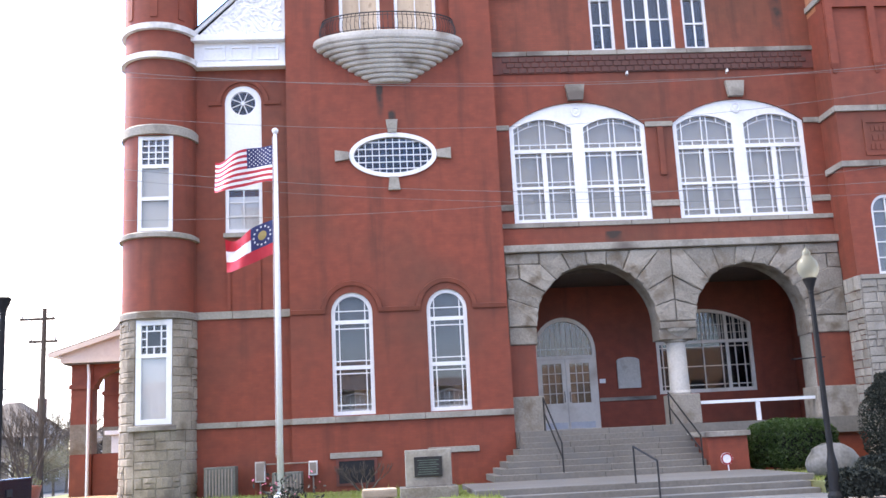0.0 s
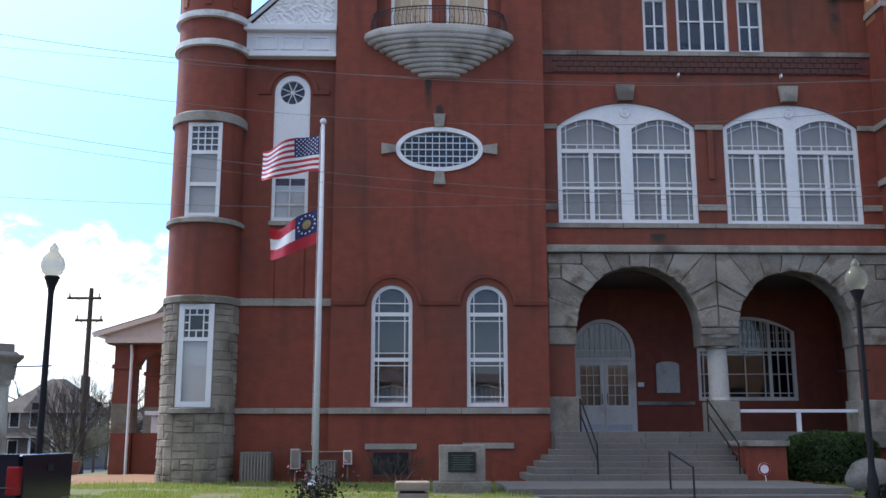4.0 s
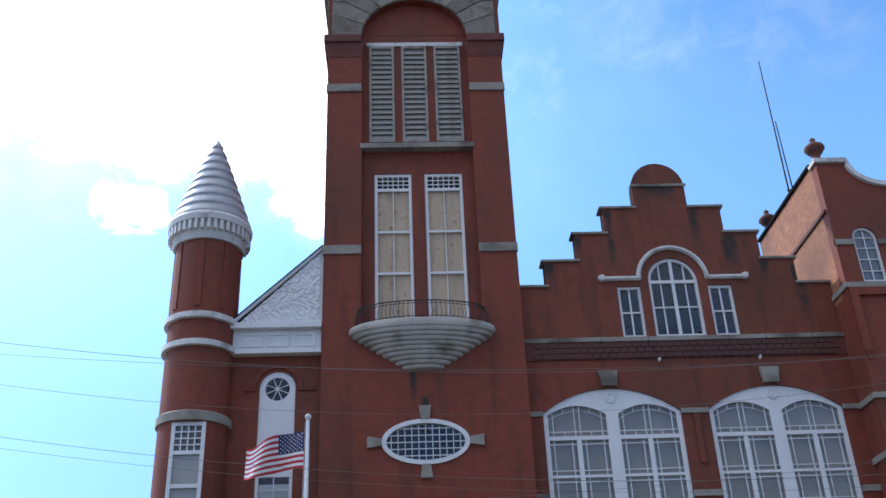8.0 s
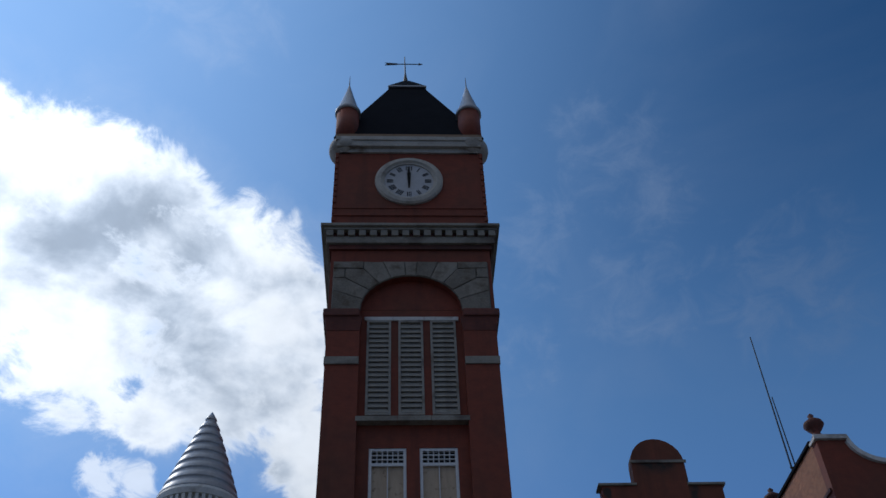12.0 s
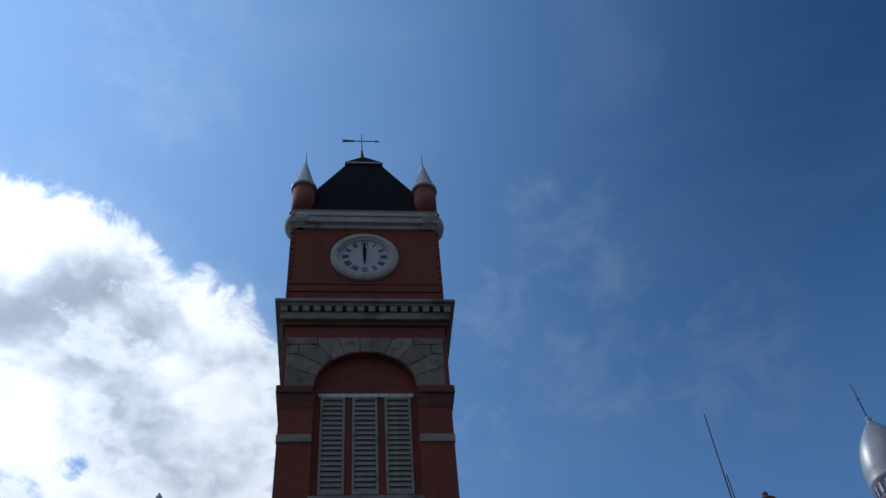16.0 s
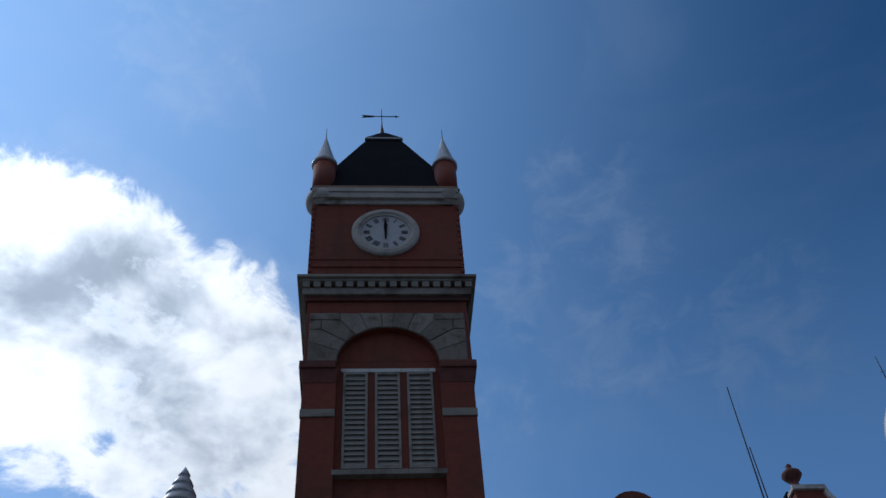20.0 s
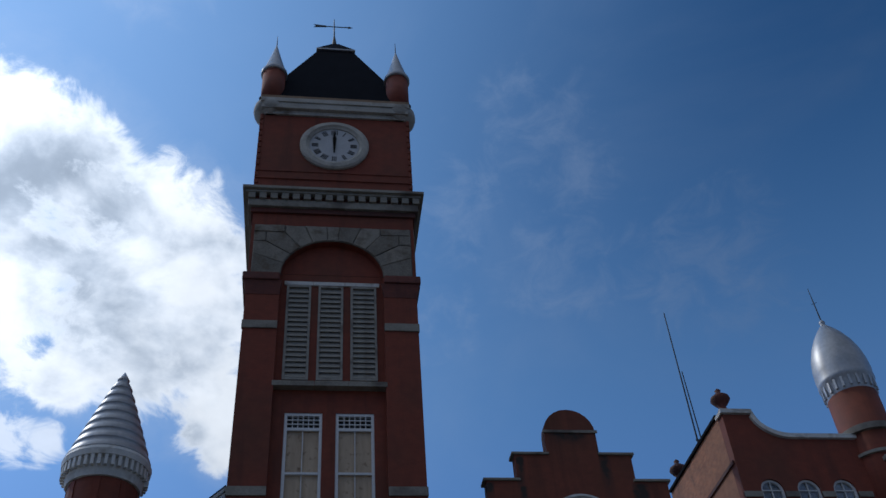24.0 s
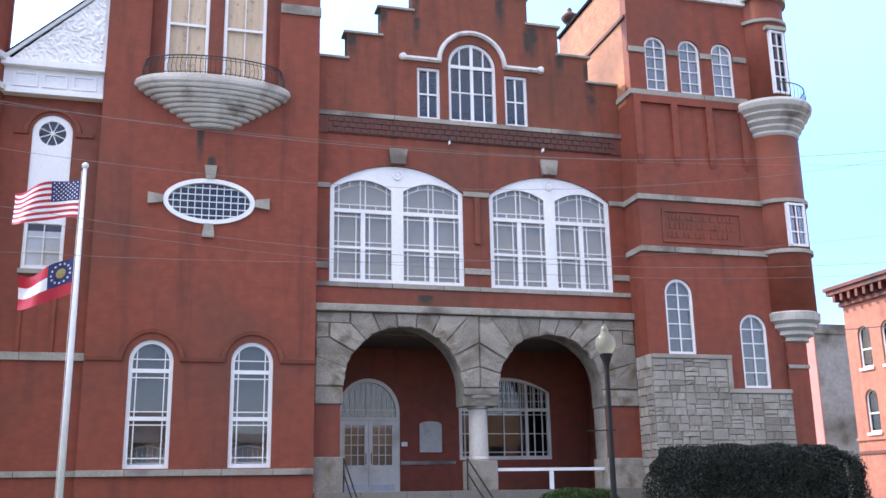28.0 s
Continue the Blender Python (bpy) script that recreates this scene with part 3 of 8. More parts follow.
def window(parent, x0, x1, z0, zs, rise, kind, y, cols=(), rows=(), fw=0.10, heavy=(), heavy_rows=(), paint=None, behind=None, gap=0.10, sill=False, behind_z=None, label="", mw=0.028):
    """A glazed window in an opening. cols and rows: the places of the thin bars; heavy: those of the thick ones."""
    paint = paint or WHITE
    o = outline(x0, x1, z0, zs, rise, kind)
    inner = outline(x0 + fw, x1 - fw, z0 + fw, zs if kind != "rect" else zs - fw, max(0.02, rise - fw * (1.0 if kind == "arch" else 0.9)), kind)
    w = part("window", plate(o, [inner], y - 0.03, y + 0.09), paint, parent, label)
    top = max(p[1] for p in inner)
    bars = [(x, mw) for x in cols] + [(x, 0.10) for x in heavy]
    for x, t in bars:
        zt = min(head(x, x0 + fw, x1 - fw, zs, max(0.02, rise - fw), kind), top) if kind != "rect" else zs - fw
        part("mullion" if t > 0.08 else "glazing_bar", box(x - t / 2, x + t / 2, y - 0.02 - (t > 0.08) * 0.015, y + 0.03, z0 + fw, zt), paint, w)
    for z, t in [(z, mw) for z in rows] + [(z, 0.11) for z in heavy_rows]:
        xa, xb = x0 + fw, x1 - fw
        while z > zs and xa < (x0 + x1) / 2 and head(xa, x0, x1, zs, rise, kind) - fw < z:
            xa += 0.01
            xb -= 0.01
        part("transom_bar" if t > 0.08 else "glazing_bar", box(xa, xb, y - 0.024 - (t > 0.08) * 0.012, y + 0.026, z - t / 2, z + t / 2), paint, w)
    # panes between the thick bars
    xs = [x0 + fw * 0.5] + sorted(heavy) + [x1 - fw * 0.5]
    zz = [z0 + fw * 0.5] + sorted(z for z in heavy_rows if z <= zs + 0.05) + [zs if kind != "rect" else zs - fw * 0.5]
    for a, b in zip(xs, xs[1:]):
        for c, d in zip(zz, zz[1:]):
            if d - c > 0.05:
                p = part("pane", box(a, b, y + 0.032, y + 0.038, c, d), GLASS, w)
                p.visible_shadow = False
    if kind != "rect":
        f = {"arch": arch, "segment": segment}[kind]
        p = part("pane", plate(f(x0 + fw * 0.5, x1 - fw * 0.5, zs + 0.001, zs + 0.004, rise - fw * 0.5), (), y + 0.032, y + 0.038), GLASS, w)
        p.visible_shadow = False
    if behind is not None:
        o2 = outline(x0 + 0.02, x1 - 0.02, behind_z if behind_z else z0 + 0.02, zs, max(0.01, rise - 0.02), kind)
        part("window_shade", plate(o2, (), y + gap, y + gap + 0.012), behind, w)
    if sill:
        part("sill", box(x0 - 0.07, x1 + 0.07, y - 0.20, y + 0.05, z0 - 0.12, z0 - 0.002, bevel=0.012), STONE_TRIM, w)
    return w


def band(parent, x0, x1, y, z0, z1, out=0.06, material=None, name="string_course", deep=0.1):
    n = max(1, round((x1 - x0) / 1.3))
    rnd = random.Random(int(x0 * 100) + int(z0 * 1000))
    cuts = [x0] + [x0 + (x1 - x0) * (k + rnd.uniform(-0.2, 0.2)) / n for k in range(1, n)] + [x1]
    for a, b in zip(cuts, cuts[1:]):
        part(name, box(a + (0.006 if a > x0 else 0), b - (0.006 if b < x1 else 0), y - out - rnd.uniform(0, 0.012), y + deep, z0, z1, bevel=0.012), material or STONE_TRIM, parent)


# ceiling boards with the shade under the roof put into their colour
SHADED_BOARDS = surface("shaded_ceiling_boards", (0.05, 0.04, 0.032), (0.10, 0.08, 0.065), 1.0, 9, 0.7)

# ---- ground ----
GROUND_Z = 0.36


def ground_sheet():
    bm = bmesh.new()
    xs = [-2000, -400, -120, -60, -30, -15, 0, 15, 30, 60, 120, 400, 2000]
    ys = [-2000, -400, -60, -20, 6, 21.6, 30, 38.5, 42, 52, 70, 120, 400, 2000]
    grid = [[bm.verts.new((x, y, 0.0 if y < 39 else -1.3 if y > 60 else -0.1 if y < 44 else -0.6)) for x in xs] for y in ys]
    for a, b in zip(grid, grid[1:]):
        for i in range(len(xs) - 1):
            bm.faces.new((a[i], a[i + 1], b[i + 1], b[i]))
    return bm


tagged(part("ground", ground_sheet(), ASPHALT), "worn grey asphalt and open ground reaching the horizon", "ground", kind="structure")
lawn_bm = box(-11.6, 2.58, 20.2, 60, -1.5, GROUND_Z)
box(9.32, 30, 20.2, 60, -1.5, GROUND_Z, lawn_bm)
box(2.58, 9.32, 21.72, 60, -1.5, GROUND_Z, lawn_bm)
tagged(part("lawn", lawn_bm, GRASS_SOIL), "patchy green spring lawn in front of a brick courthouse", "lawn", kind="structure")

# ---- courthouse ----
court = thing("courthouse", (0.65, 31, GROUND_Z), "red painted brick county courthouse with clock tower and grey stone trim", "courthouse")
TY, BY, WY, PY = 28.0, 28.4, 28.3, 27.35   # the front planes of tower, middle bay, wing and pavilion
TX0, TX1 = -2.5, 3.80

# tower: outer skin with a tall arched recess, and the recessed wall behind it
W1, W2 = (-1.33, -0.14, 2.45, 5.36, 0.60), (1.43, 2.61, 2.45, 5.36, 0.60)
OVAL = (0.64, 10.06, 1.31, 0.69)
REC = (-1.28, 2.56, 13.9, 25.42, 1.72)
LOUV = [(-1.02, -0.12), (0.15, 1.07), (1.34, 2.30)]
BALW = [(-0.85, 0.41), (0.86, 2.15)]
skin = plate(rect(TX0, TX1, GROUND_Z - 0.2, 28.9), [arch(*W1), arch(*W2), ellipse(*OVAL), arch(*REC)], TY, TY + 0.28)
part("tower_wall", skin, BRICK, court)
holes = [rect(a, b, 20.88, 25.12) for a, b in LOUV] + [rect(a, b, 14.0, 19.58) for a, b in BALW]
part("recessed_wall", plate(rect(TX0 + 0.3, TX1 - 0.3, 13.0, 28.9), holes, TY + 0.28, TY + 0.55), BRICK, court)
for x0, x1 in ((TX0, TX0 + 0.4), (TX1 - 0.4, TX1)):
    part("tower_side_wall", box(x0, x1, TY + 0.281, TY + 6.2, GROUND_Z, 28.9), BRICK, court)
part("tower_back_wall", box(TX0, TX1, TY + 5.8, TY + 6.19, GROUND_Z, 28.88), BRICK, court)
# near-black wall paints the darkness inside the tower
part("shade_wall", box(TX0 + 0.41, TX1 - 0.41, TY + 2.6, TY + 2.8, 1.0, 28.8), PAINTED_DARK, court)

for i, w in enumerate((W1, W2)):
    x0, x1 = w[0], w[1]
    c = (x0 + x1) / 2
    window(court, *w, "arch", TY + 0.10, cols=(x0 + 0.22, x1 - 0.22), rows=(5.42, 4.91, 3.98, 3.62, 2.73), heavy_rows=(5.10, 3.79), fw=0.11, behind=SLATE_BLIND, gap=0.2, behind_z=3.16, label="tall arched white sash window")
    # made-up pale panel that lightens the lower panes
    part("curtain", box(x0 - 0.35, x1 + 0.35, TY + 0.85, TY + 0.87, 2.0, 4.4), PALE_BLIND, court, "pale panel added behind the bench to lighten the panes")
    prof = [(0.0, 0.0), (0.0, 0.05), (0.12, 0.07), (0.14, 0.0)]
    ends = (TX0 + 0.02, 0.635) if i == 0 else (0.645, TX1 - 0.02)
    pts = [(ends[0], TY, 5.36), (x0 - 0.17, TY, 5.36)] + [(c - 0.76 * math.cos(math.pi * k / 16), TY, 5.40 + 0.76 * math.sin(math.pi * k / 16)) for k in range(17)] + [(x1 + 0.17, TY, 5.36), (ends[1], TY, 5.36)]
    part("brick_hood_mould", sweep(pts, prof), BRICK, court)
band(court, TX0, TX1, TY, 2.25, 2.42, 0.07)

# oval window
def oval_window():
    cx, cz, rx, rz = OVAL
    w = part("window", plate(ellipse(cx, cz, rx, rz), [ellipse(cx, cz, rx - 0.14, rz - 0.13)], TY - 0.05, TY + 0.12), WHITE, court, "white oval window with small square panes")
    for k in range(-5, 6):
        x = cx + k * 0.205
        u = (x - cx) / (rx - 0.13)
        if abs(u) < 0.98:
            h = (rz - 0.12) * math.sqrt(1 - u * u)
            part("glazing_bar", box(x - 0.011, x + 0.011, TY + 0.01, TY + 0.05, cz - h, cz + h), WHITE, w)
    for k in (-2, -1, 0, 1, 2):
        z = cz + k * 0.205
        h = (rx - 0.12) * math.sqrt(max(0, 1 - ((z - cz) / (rz - 0.12)) ** 2))
        part("glazing_bar", box(cx - h, cx + h, TY + 0.006, TY + 0.046, z - 0.011, z + 0.011), WHITE, w)
    p = part("pane", plate(ellipse(cx, cz, rx - 0.1, rz - 0.1), (), TY + 0.052, TY + 0.058), GLASS, w)
    p.visible_shadow = False
    for a, b in ((0, 1), (0, -1), (1, 0), (-1, 0)):
        if a == 0:
            za, zb = (cz + b * rz, cz + b * (rz + 0.40))
            o = [(cx - 0.13, za), (cx + 0.13, za), (cx + 0.18, zb), (cx - 0.18, zb)]
        else:
            xa, xb = (cx + a * rx, cx + a * (rx + 0.42))
            o = [(xa, cz - 0.11), (xb, cz - 0.17), (xb, cz + 0.17), (xa, cz + 0.11)]
        part("keystone", plate(o, (), TY - 0.10, TY + 0.02), STONE_TRIM, court)


oval_window()

# pilaster bands, louvres, tall boarded windows
for z0, z1 in ((16.36, 16.68), (22.89, 23.22)):
    for xa, xb in ((TX0 - 0.03, REC[0]), (REC[1], TX1 + 0.03)):
        band(court, xa, xb, TY, z0, z1, 0.045)
band(court, REC[0] - 0.05, REC[1] + 0.05, TY + 0.28, 20.48, 20.68, 0.30)
band(court, -1.12, 2.42, TY + 0.28, 25.13, 25.30, 0.06, WHITE_OLD, "louvre_lintel")
for a, b in LOUV:
    f = part("louvre", plate(rect(a, b, 20.88, 25.12), [rect(a + 0.09, b - 0.09, 20.97, 25.03)], TY + 0.22, TY + 0.34), LOUVRE_PAINT, court, "weathered grey-white wooden louvre")
    z = 20.99
    me = None
    while z < 24.85:
        if me is None:
            bm = bmesh.new()
            v = [bm.verts.new(p) for p in ((a + 0.09, TY + 0.235, 0), (b - 0.09, TY + 0.235, 0), (b - 0.09, TY + 0.26, 0), (a + 0.09, TY + 0.26, 0), (a + 0.09, TY + 0.335, 0.285), (b - 0.09, TY + 0.335, 0.285), (b - 0.09, TY + 0.355, 0.285), (a + 0.09, TY + 0.355, 0.285))]
            for q in ((0, 3, 2, 1), (4, 5, 6, 7), (0, 1, 5, 4), (1, 2, 6, 5), (2, 3, 7, 6), (3, 0, 4, 7)):
                bm.faces.new([v[i] for i in q])
            me = part("slat", bm, LOUVRE_PAINT, f)
            me.matrix_basis = Matrix.Translation((0, 0, z))
            me = me.data
        else:
            shared("slat", me, f, Matrix.Translation((0, 0, z)))
        z += 0.222
    # sheet that paints the shade behind the slats
    part("louvre_shade_sheet", box(a + 0.02, b - 0.02, TY + 0.48, TY + 0.50, 20.90, 25.10), PAINTED_DARK, f)
for a, b in BALW:
    c = (a + b) / 2
    w = window(court, a, b, 14.0, 19.58, 0, "rect", TY + 0.34, cols=(c,), rows=(), heavy_rows=(18.96,), fw=0.10, label="tall white window boarded with plywood")
    for o in [o for o in w.children if o.name.startswith("pane")]:
        bpy.data.objects.remove(o)
    part("plywood_board", box(a + 0.03, c - 0.004, TY + 0.40, TY + 0.415, 14.03, 18.97), PLYWOOD, w, "weathered plywood board")
    part("plywood_board", box(c + 0.004, b - 0.03, TY + 0.402, TY + 0.417, 14.03, 18.97), PLYWOOD, w, "weathered plywood board")
    # head panes get the unlit room as a painted dark sheet
    part("shade_sheet", box(a + 0.03, b - 0.03, TY + 0.43, TY + 0.44, 18.98, 19.55), PAINTED_DARK, w)
    for z in (15.78, 17.32):
        part("glazing_bar", box(a + 0.1, b - 0.1, TY + 0.30, TY + 0.37, z - 0.04, z + 0.04), WHITE, w)
    for k in range(1, 6):
        x = a + 0.1 + (b - a - 0.2) * k / 6
        part("glazing_bar", box(x - 0.015, x + 0.015, TY + 0.31, TY + 0.36, 19.01, 19.48), WHITE, w)
    for z in (19.16, 19.32):
        part("glazing_bar", box(a + 0.1, b - 0.1, TY + 0.312, TY + 0.362, z - 0.015, z + 0.015), WHITE, w)

# corbelled balcony
def balcony(cx, cy, z0, z1, r0, r1, courses, flat, rail_h, bars, a0=180.0, a1=360.0, rim=0.28):
    squash = Matrix.Translation((0, cy, 0)) @ Matrix.Diagonal((1, flat, 1, 1)) @ Matrix.Translation((0, -cy, 0))

    def put(name, bm, material, parent, label="", smooth=False):
        bm.transform(squash)
        return part(name, bm, material, parent, label, smooth)
    b = thing_part("balcony", court, "half-round corbelled stone balcony with iron railing")
    h = (z1 - rim - z0) / courses
    for k in range(courses):
        ra = r0 + (r1 - 0.16 - r0) * (k / (courses - 1)) ** 0.95
        dr = (r1 - 0.16 - r0) / (courses - 1)
        prof = [(ra - 0.06, z0 + k * h), (ra, z0 + k * h + 0.025), (ra + dr * 0.25, z0 + k * h + h * 0.6), (ra + dr * 0.28, z0 + (k + 1) * h - 0.03), (ra + dr * 0.1, z0 + (k + 1) * h - 0.002)]
        bm = lathe(cx, cy, [(0.03, z0 + k * h)] + prof + [(0.03, z0 + (k + 1) * h - 0.002)], 40, a0=a0, a1=a1)
        put("corbel_course", bm, STONE_PALE, b, smooth=False)
    put("rim", lathe(cx, cy, [(0.05, z1 - rim), (r1 - 0.10, z1 - rim), (r1 - 0.02, z1 - rim + 0.05), (r1, z1 - rim * 0.5), (r1 - 0.03, z1 - 0.04), (r1 - 0.12, z1), (0.05, z1)], 44, a0=a0, a1=a1), STONE_PALE, b)
    rr = r1 - 0.30
    rail = put("railing", tube([(cx + rr * math.cos(radians(a0 + (a1 - a0) * k / 30)), cy + rr * math.sin(radians(a0 + (a1 - a0) * k / 30)), z1 + rail_h) for k in range(31)], 0.022, 6), IRON, b, "curved black iron railing")
    for zz in (0.02, 0.08, rail_h - 0.09):
        put("rail_bar", tube([(cx + rr * math.cos(radians(a0 + (a1 - a0) * k / 30)), cy + rr * math.sin(radians(a0 + (a1 - a0) * k / 30)), z1 + zz) for k in range(31)], 0.012, 5), IRON, rail)
    for k in range(bars + 1):
        a = radians(a0 + (a1 - a0) * k / bars)
        pts = []
        for q in range(6):
            u = q / 5
            bulge = rr + 0.10 * math.sin(math.pi * u) * (1.4 - u)
            pts.append((cx + bulge * math.cos(a), cy + bulge * math.sin(a), z1 + rail_h * u))
        put("baluster", tube(pts, 0.011, 4), IRON, rail)
    return b


def thing_part(name, parent, label=""):
    """A part that only gathers its own parts."""
    e = new(name)
    e.empty_display_size = 0.1
    e.parent = parent
    e.matrix_parent_inverse = base_of(parent).inverted()
    return tagged(e, label)


balcony(0.63, TY + 0.05, 12.32, 13.72, 0.62, 2.30, 9, 0.40, 0.60, 44)

# belfry cap, stone arch stage, cornice, clock stage
part("cap_moulding", box(TX0 - 0.16, REC[0] - 0.02, TY - 0.18, TY + 0.1, 25.05, 25.40, bevel=0.05), BRICK_DARK, court)
part("cap_moulding", box(REC[1] + 0.02, TX1 + 0.16, TY - 0.18, TY + 0.1, 25.05, 25.40, bevel=0.05), BRICK_DARK, court)
for x0, x1 in ((TX0 - 0.16, TX0 - 0.005), (TX1 + 0.005, TX1 + 0.16)):
    part("cap_moulding", box(x0, x1, TY + 0.11, TY + 6.3, 25.05, 25.40, bevel=0.04), BRICK_DARK, court)


for x0, x1 in ((TX0, REC[0] - 0.02), (REC[1] + 0.02, TX1)):
    part("cap_corbel", hip(x0 - 0.01, x1 + 0.01, TY - 0.015, TY + 0.1, 24.45, x0 - 0.10, x1 + 0.10, TY - 0.11, TY + 0.1, 25.048), BRICK_DARK, court)


# one half of an arch of wedge stones: turn at its start and end (degrees), and the corners of its outer side
HALF_ARCH = [
    (180, 163, [(3.84, 5.63), (3.84, 4.77)]), (163, 146, [(4.25, 6.20), (3.84, 6.18), (3.84, 5.63)]),
    (146, 130, [(4.88, 6.62), (4.25, 6.64), (4.25, 6.20)]), (130, 113.5, [(5.54, 6.96), (4.88, 6.96), (4.88, 6.62)]),
    (113.5, 96, [(6.29, 6.96), (5.54, 6.96)])]
CORNER_BLOCKS = [[(3.84, 6.65), (4.87, 6.64), (4.87, 6.96), (3.84, 6.96)], [(3.84, 6.19), (4.24, 6.21), (4.24, 6.63), (3.84, 6.64)]]


def tower_arch_stones(parent, seed):
    """The stones of the flat arch under the tower's cornice, alike on both halves, with a keystone."""
    rnd = random.Random(seed)
    cx, zs, rx, rz = 0.64, 25.43, 1.92, 1.72
    k, kz = (cx - TX0 - 0.12) / (6.50 - 3.84), (27.9 - zs) / (6.96 - 4.76)
    for sgn in (1, -1):
        def put(p):
            return (cx + sgn * (p[0] - 6.50) * k, zs + max(0.0, p[1] - 4.77) * kz)
        for a, b, outer in HALF_ARCH:
            inner = [(cx + sgn * rx * math.cos(radians(a + (b - a) * i / 3)), zs + rz * math.sin(radians(a + (b - a) * i / 3))) for i in range(4)]
            rock(parent, inner + [put(p) for p in outer], TY - 0.02, 0.05, 0.02, rnd)
        for poly in CORNER_BLOCKS:
            rock(parent, [put(p) for p in poly], TY - 0.02, 0.05, 0.02, rnd)
    inner = [(cx + rx * math.cos(radians(t)), zs + rz * math.sin(radians(t))) for t in (96, 90, 84)]
    rock(parent, inner + [(cx + 0.24, 27.9), (cx - 0.24, 27.9)], TY - 0.02, 0.05, 0.02, rnd)


def rock(parent, poly, y, deep, rough, rnd):
    """One rock-faced stone over a polygon."""
    dense = []
    for i, p in enumerate(poly):
        q = poly[(i + 1) % len(poly)]
        steps = max(1, int(math.hypot(q[0] - p[0], q[1] - p[1]) / 0.3))
        dense += [(p[0] + (q[0] - p[0]) * k / steps, p[1] + (q[1] - p[1]) * k / steps) for k in range(steps)]
    poly = dense
    n = len(poly)
    mx, mz = sum(p[0] for p in poly) / n, sum(p[1] for p in poly) / n

    def ring(shrink, wob):
        out = []
        for p in poly:
            d = math.hypot(p[0] - mx, p[1] - mz)
            f = max(0.0, 1 - shrink / max(d, 0.01))
            out.append((mx + (p[0] - mx) * f + rnd.uniform(-wob, wob), mz + (p[1] - mz) * f + rnd.uniform(-wob, wob)))
        return out
    edge, brow = ring(0.009, 0.006), ring(0.04, 0.012)
    core = [(mx + (p[0] - mx) * 0.5, mz + (p[1] - mz) * 0.5) for p in poly]
    out = y - deep - rnd.uniform(0, rough)
    bm = bmesh.new()
    va = [bm.verts.new((p[0], y + 0.02, p[1])) for p in edge]
    vb = [bm.verts.new((p[0], out + 0.028, p[1])) for p in edge]
    vc = [bm.verts.new((p[0], out + rnd.uniform(-0.25, 0.3) * rough, p[1])) for p in brow]
    vd = [bm.verts.new((p[0], out - rnd.uniform(-0.15, 0.3) * rough, p[1])) for p in core]
    for k in range(n):
        j = (k + 1) % n
        bm.faces.new((va[k], va[j], vb[j], vb[k]))
        bm.faces.new((vb[k], vb[j], vc[j], vc[k]))
        bm.faces.new((vc[k], vc[j], vd[j], vd[k]))
    mid = bm.verts.new((mx, out - rnd.uniform(0.0, rough * 0.3), mz))
    for k in range(n):
        bm.faces.new((vd[k], vd[(k + 1) % n], mid))
    part("voussoir", bm, STONE, parent)


stage = part("stone_arch", plate(rect(TX0 + 0.12, TX1 - 0.12, 25.42, 27.9), [arch(REC[0], REC[1], 25.42, 25.43, 1.72)], TY - 0.02, TY - 0.003), MORTAR, court, "grey stone arch below the tower cornice")
tower_arch_stones(stage, 5)
for x0, x1 in ((TX0 - 0.02, TX0 + 0.1), (TX1 - 0.1, TX1 + 0.02)):
    part("stone_return", box(x0, x1, TY + 0.02, TY + 6.2, 25.42, 27.9), STONE, court)
for k, (o, z0, z1, m) in enumerate(((0.10, 28.55, 28.78, BRICK_DARK), (0.22, 28.78, 29.13, STONE_TRIM), (0.34, 29.42, 29.54, STONE_TRIM), (0.46, 29.54, 29.68, STONE_TRIM), (0.36, 29.68, 29.76, STONE_TRIM))):
    part("cornice", box(TX0 - o, TX1 + o, TY - o, TY + 6.2 + o, z0, z1 - 0.003, bevel=0.02), m, court)
part("cornice_frieze", box(TX0 - 0.1, TX1 + 0.1, TY - 0.1, TY + 6.3, 29.13, 29.418), BRICK_DARK, court)
dent = None
x = TX0 - 0.2
while x < TX1 + 0.1:
    if dent is None:
        dent = part("dentil", box(-0.135, 0.135, TY - 0.31, TY - 0.101, 29.131, 29.418), STONE_TRIM, court)
        dent.matrix_basis = Matrix.Translation((x + 0.11, 0, 0))
    else:
        shared("dentil", dent.data, court, Matrix.Translation((x + 0.11, 0, 0)))
    x += 0.435
CX0, CX1 = TX0 - 0.04, TX1 + 0.02
part("clock_stage_wall", box(CX0, CX1, TY + 0.02, TY + 6.18, 29.76, 34.5), BRICK, court)
for z0, z1, o in ((31.0, 31.12, 0.03), (30.55, 30.68, 0.05)):
    part("brick_band", box(CX0 - o, CX1 + o, TY + 0.02 - o, TY + 6.2, z0, z1), BRICK, court)
for cx in (CX0 + 0.02, CX1 - 0.02):
    for k in range(12):
        z = 30.25 + k * 0.36
        part("quoin", box(cx - 0.075, cx + 0.075, TY - 0.03, TY + 0.2, z, z + (0.30 if k % 2 else 0.22), bevel=0.02), BRICK, court)
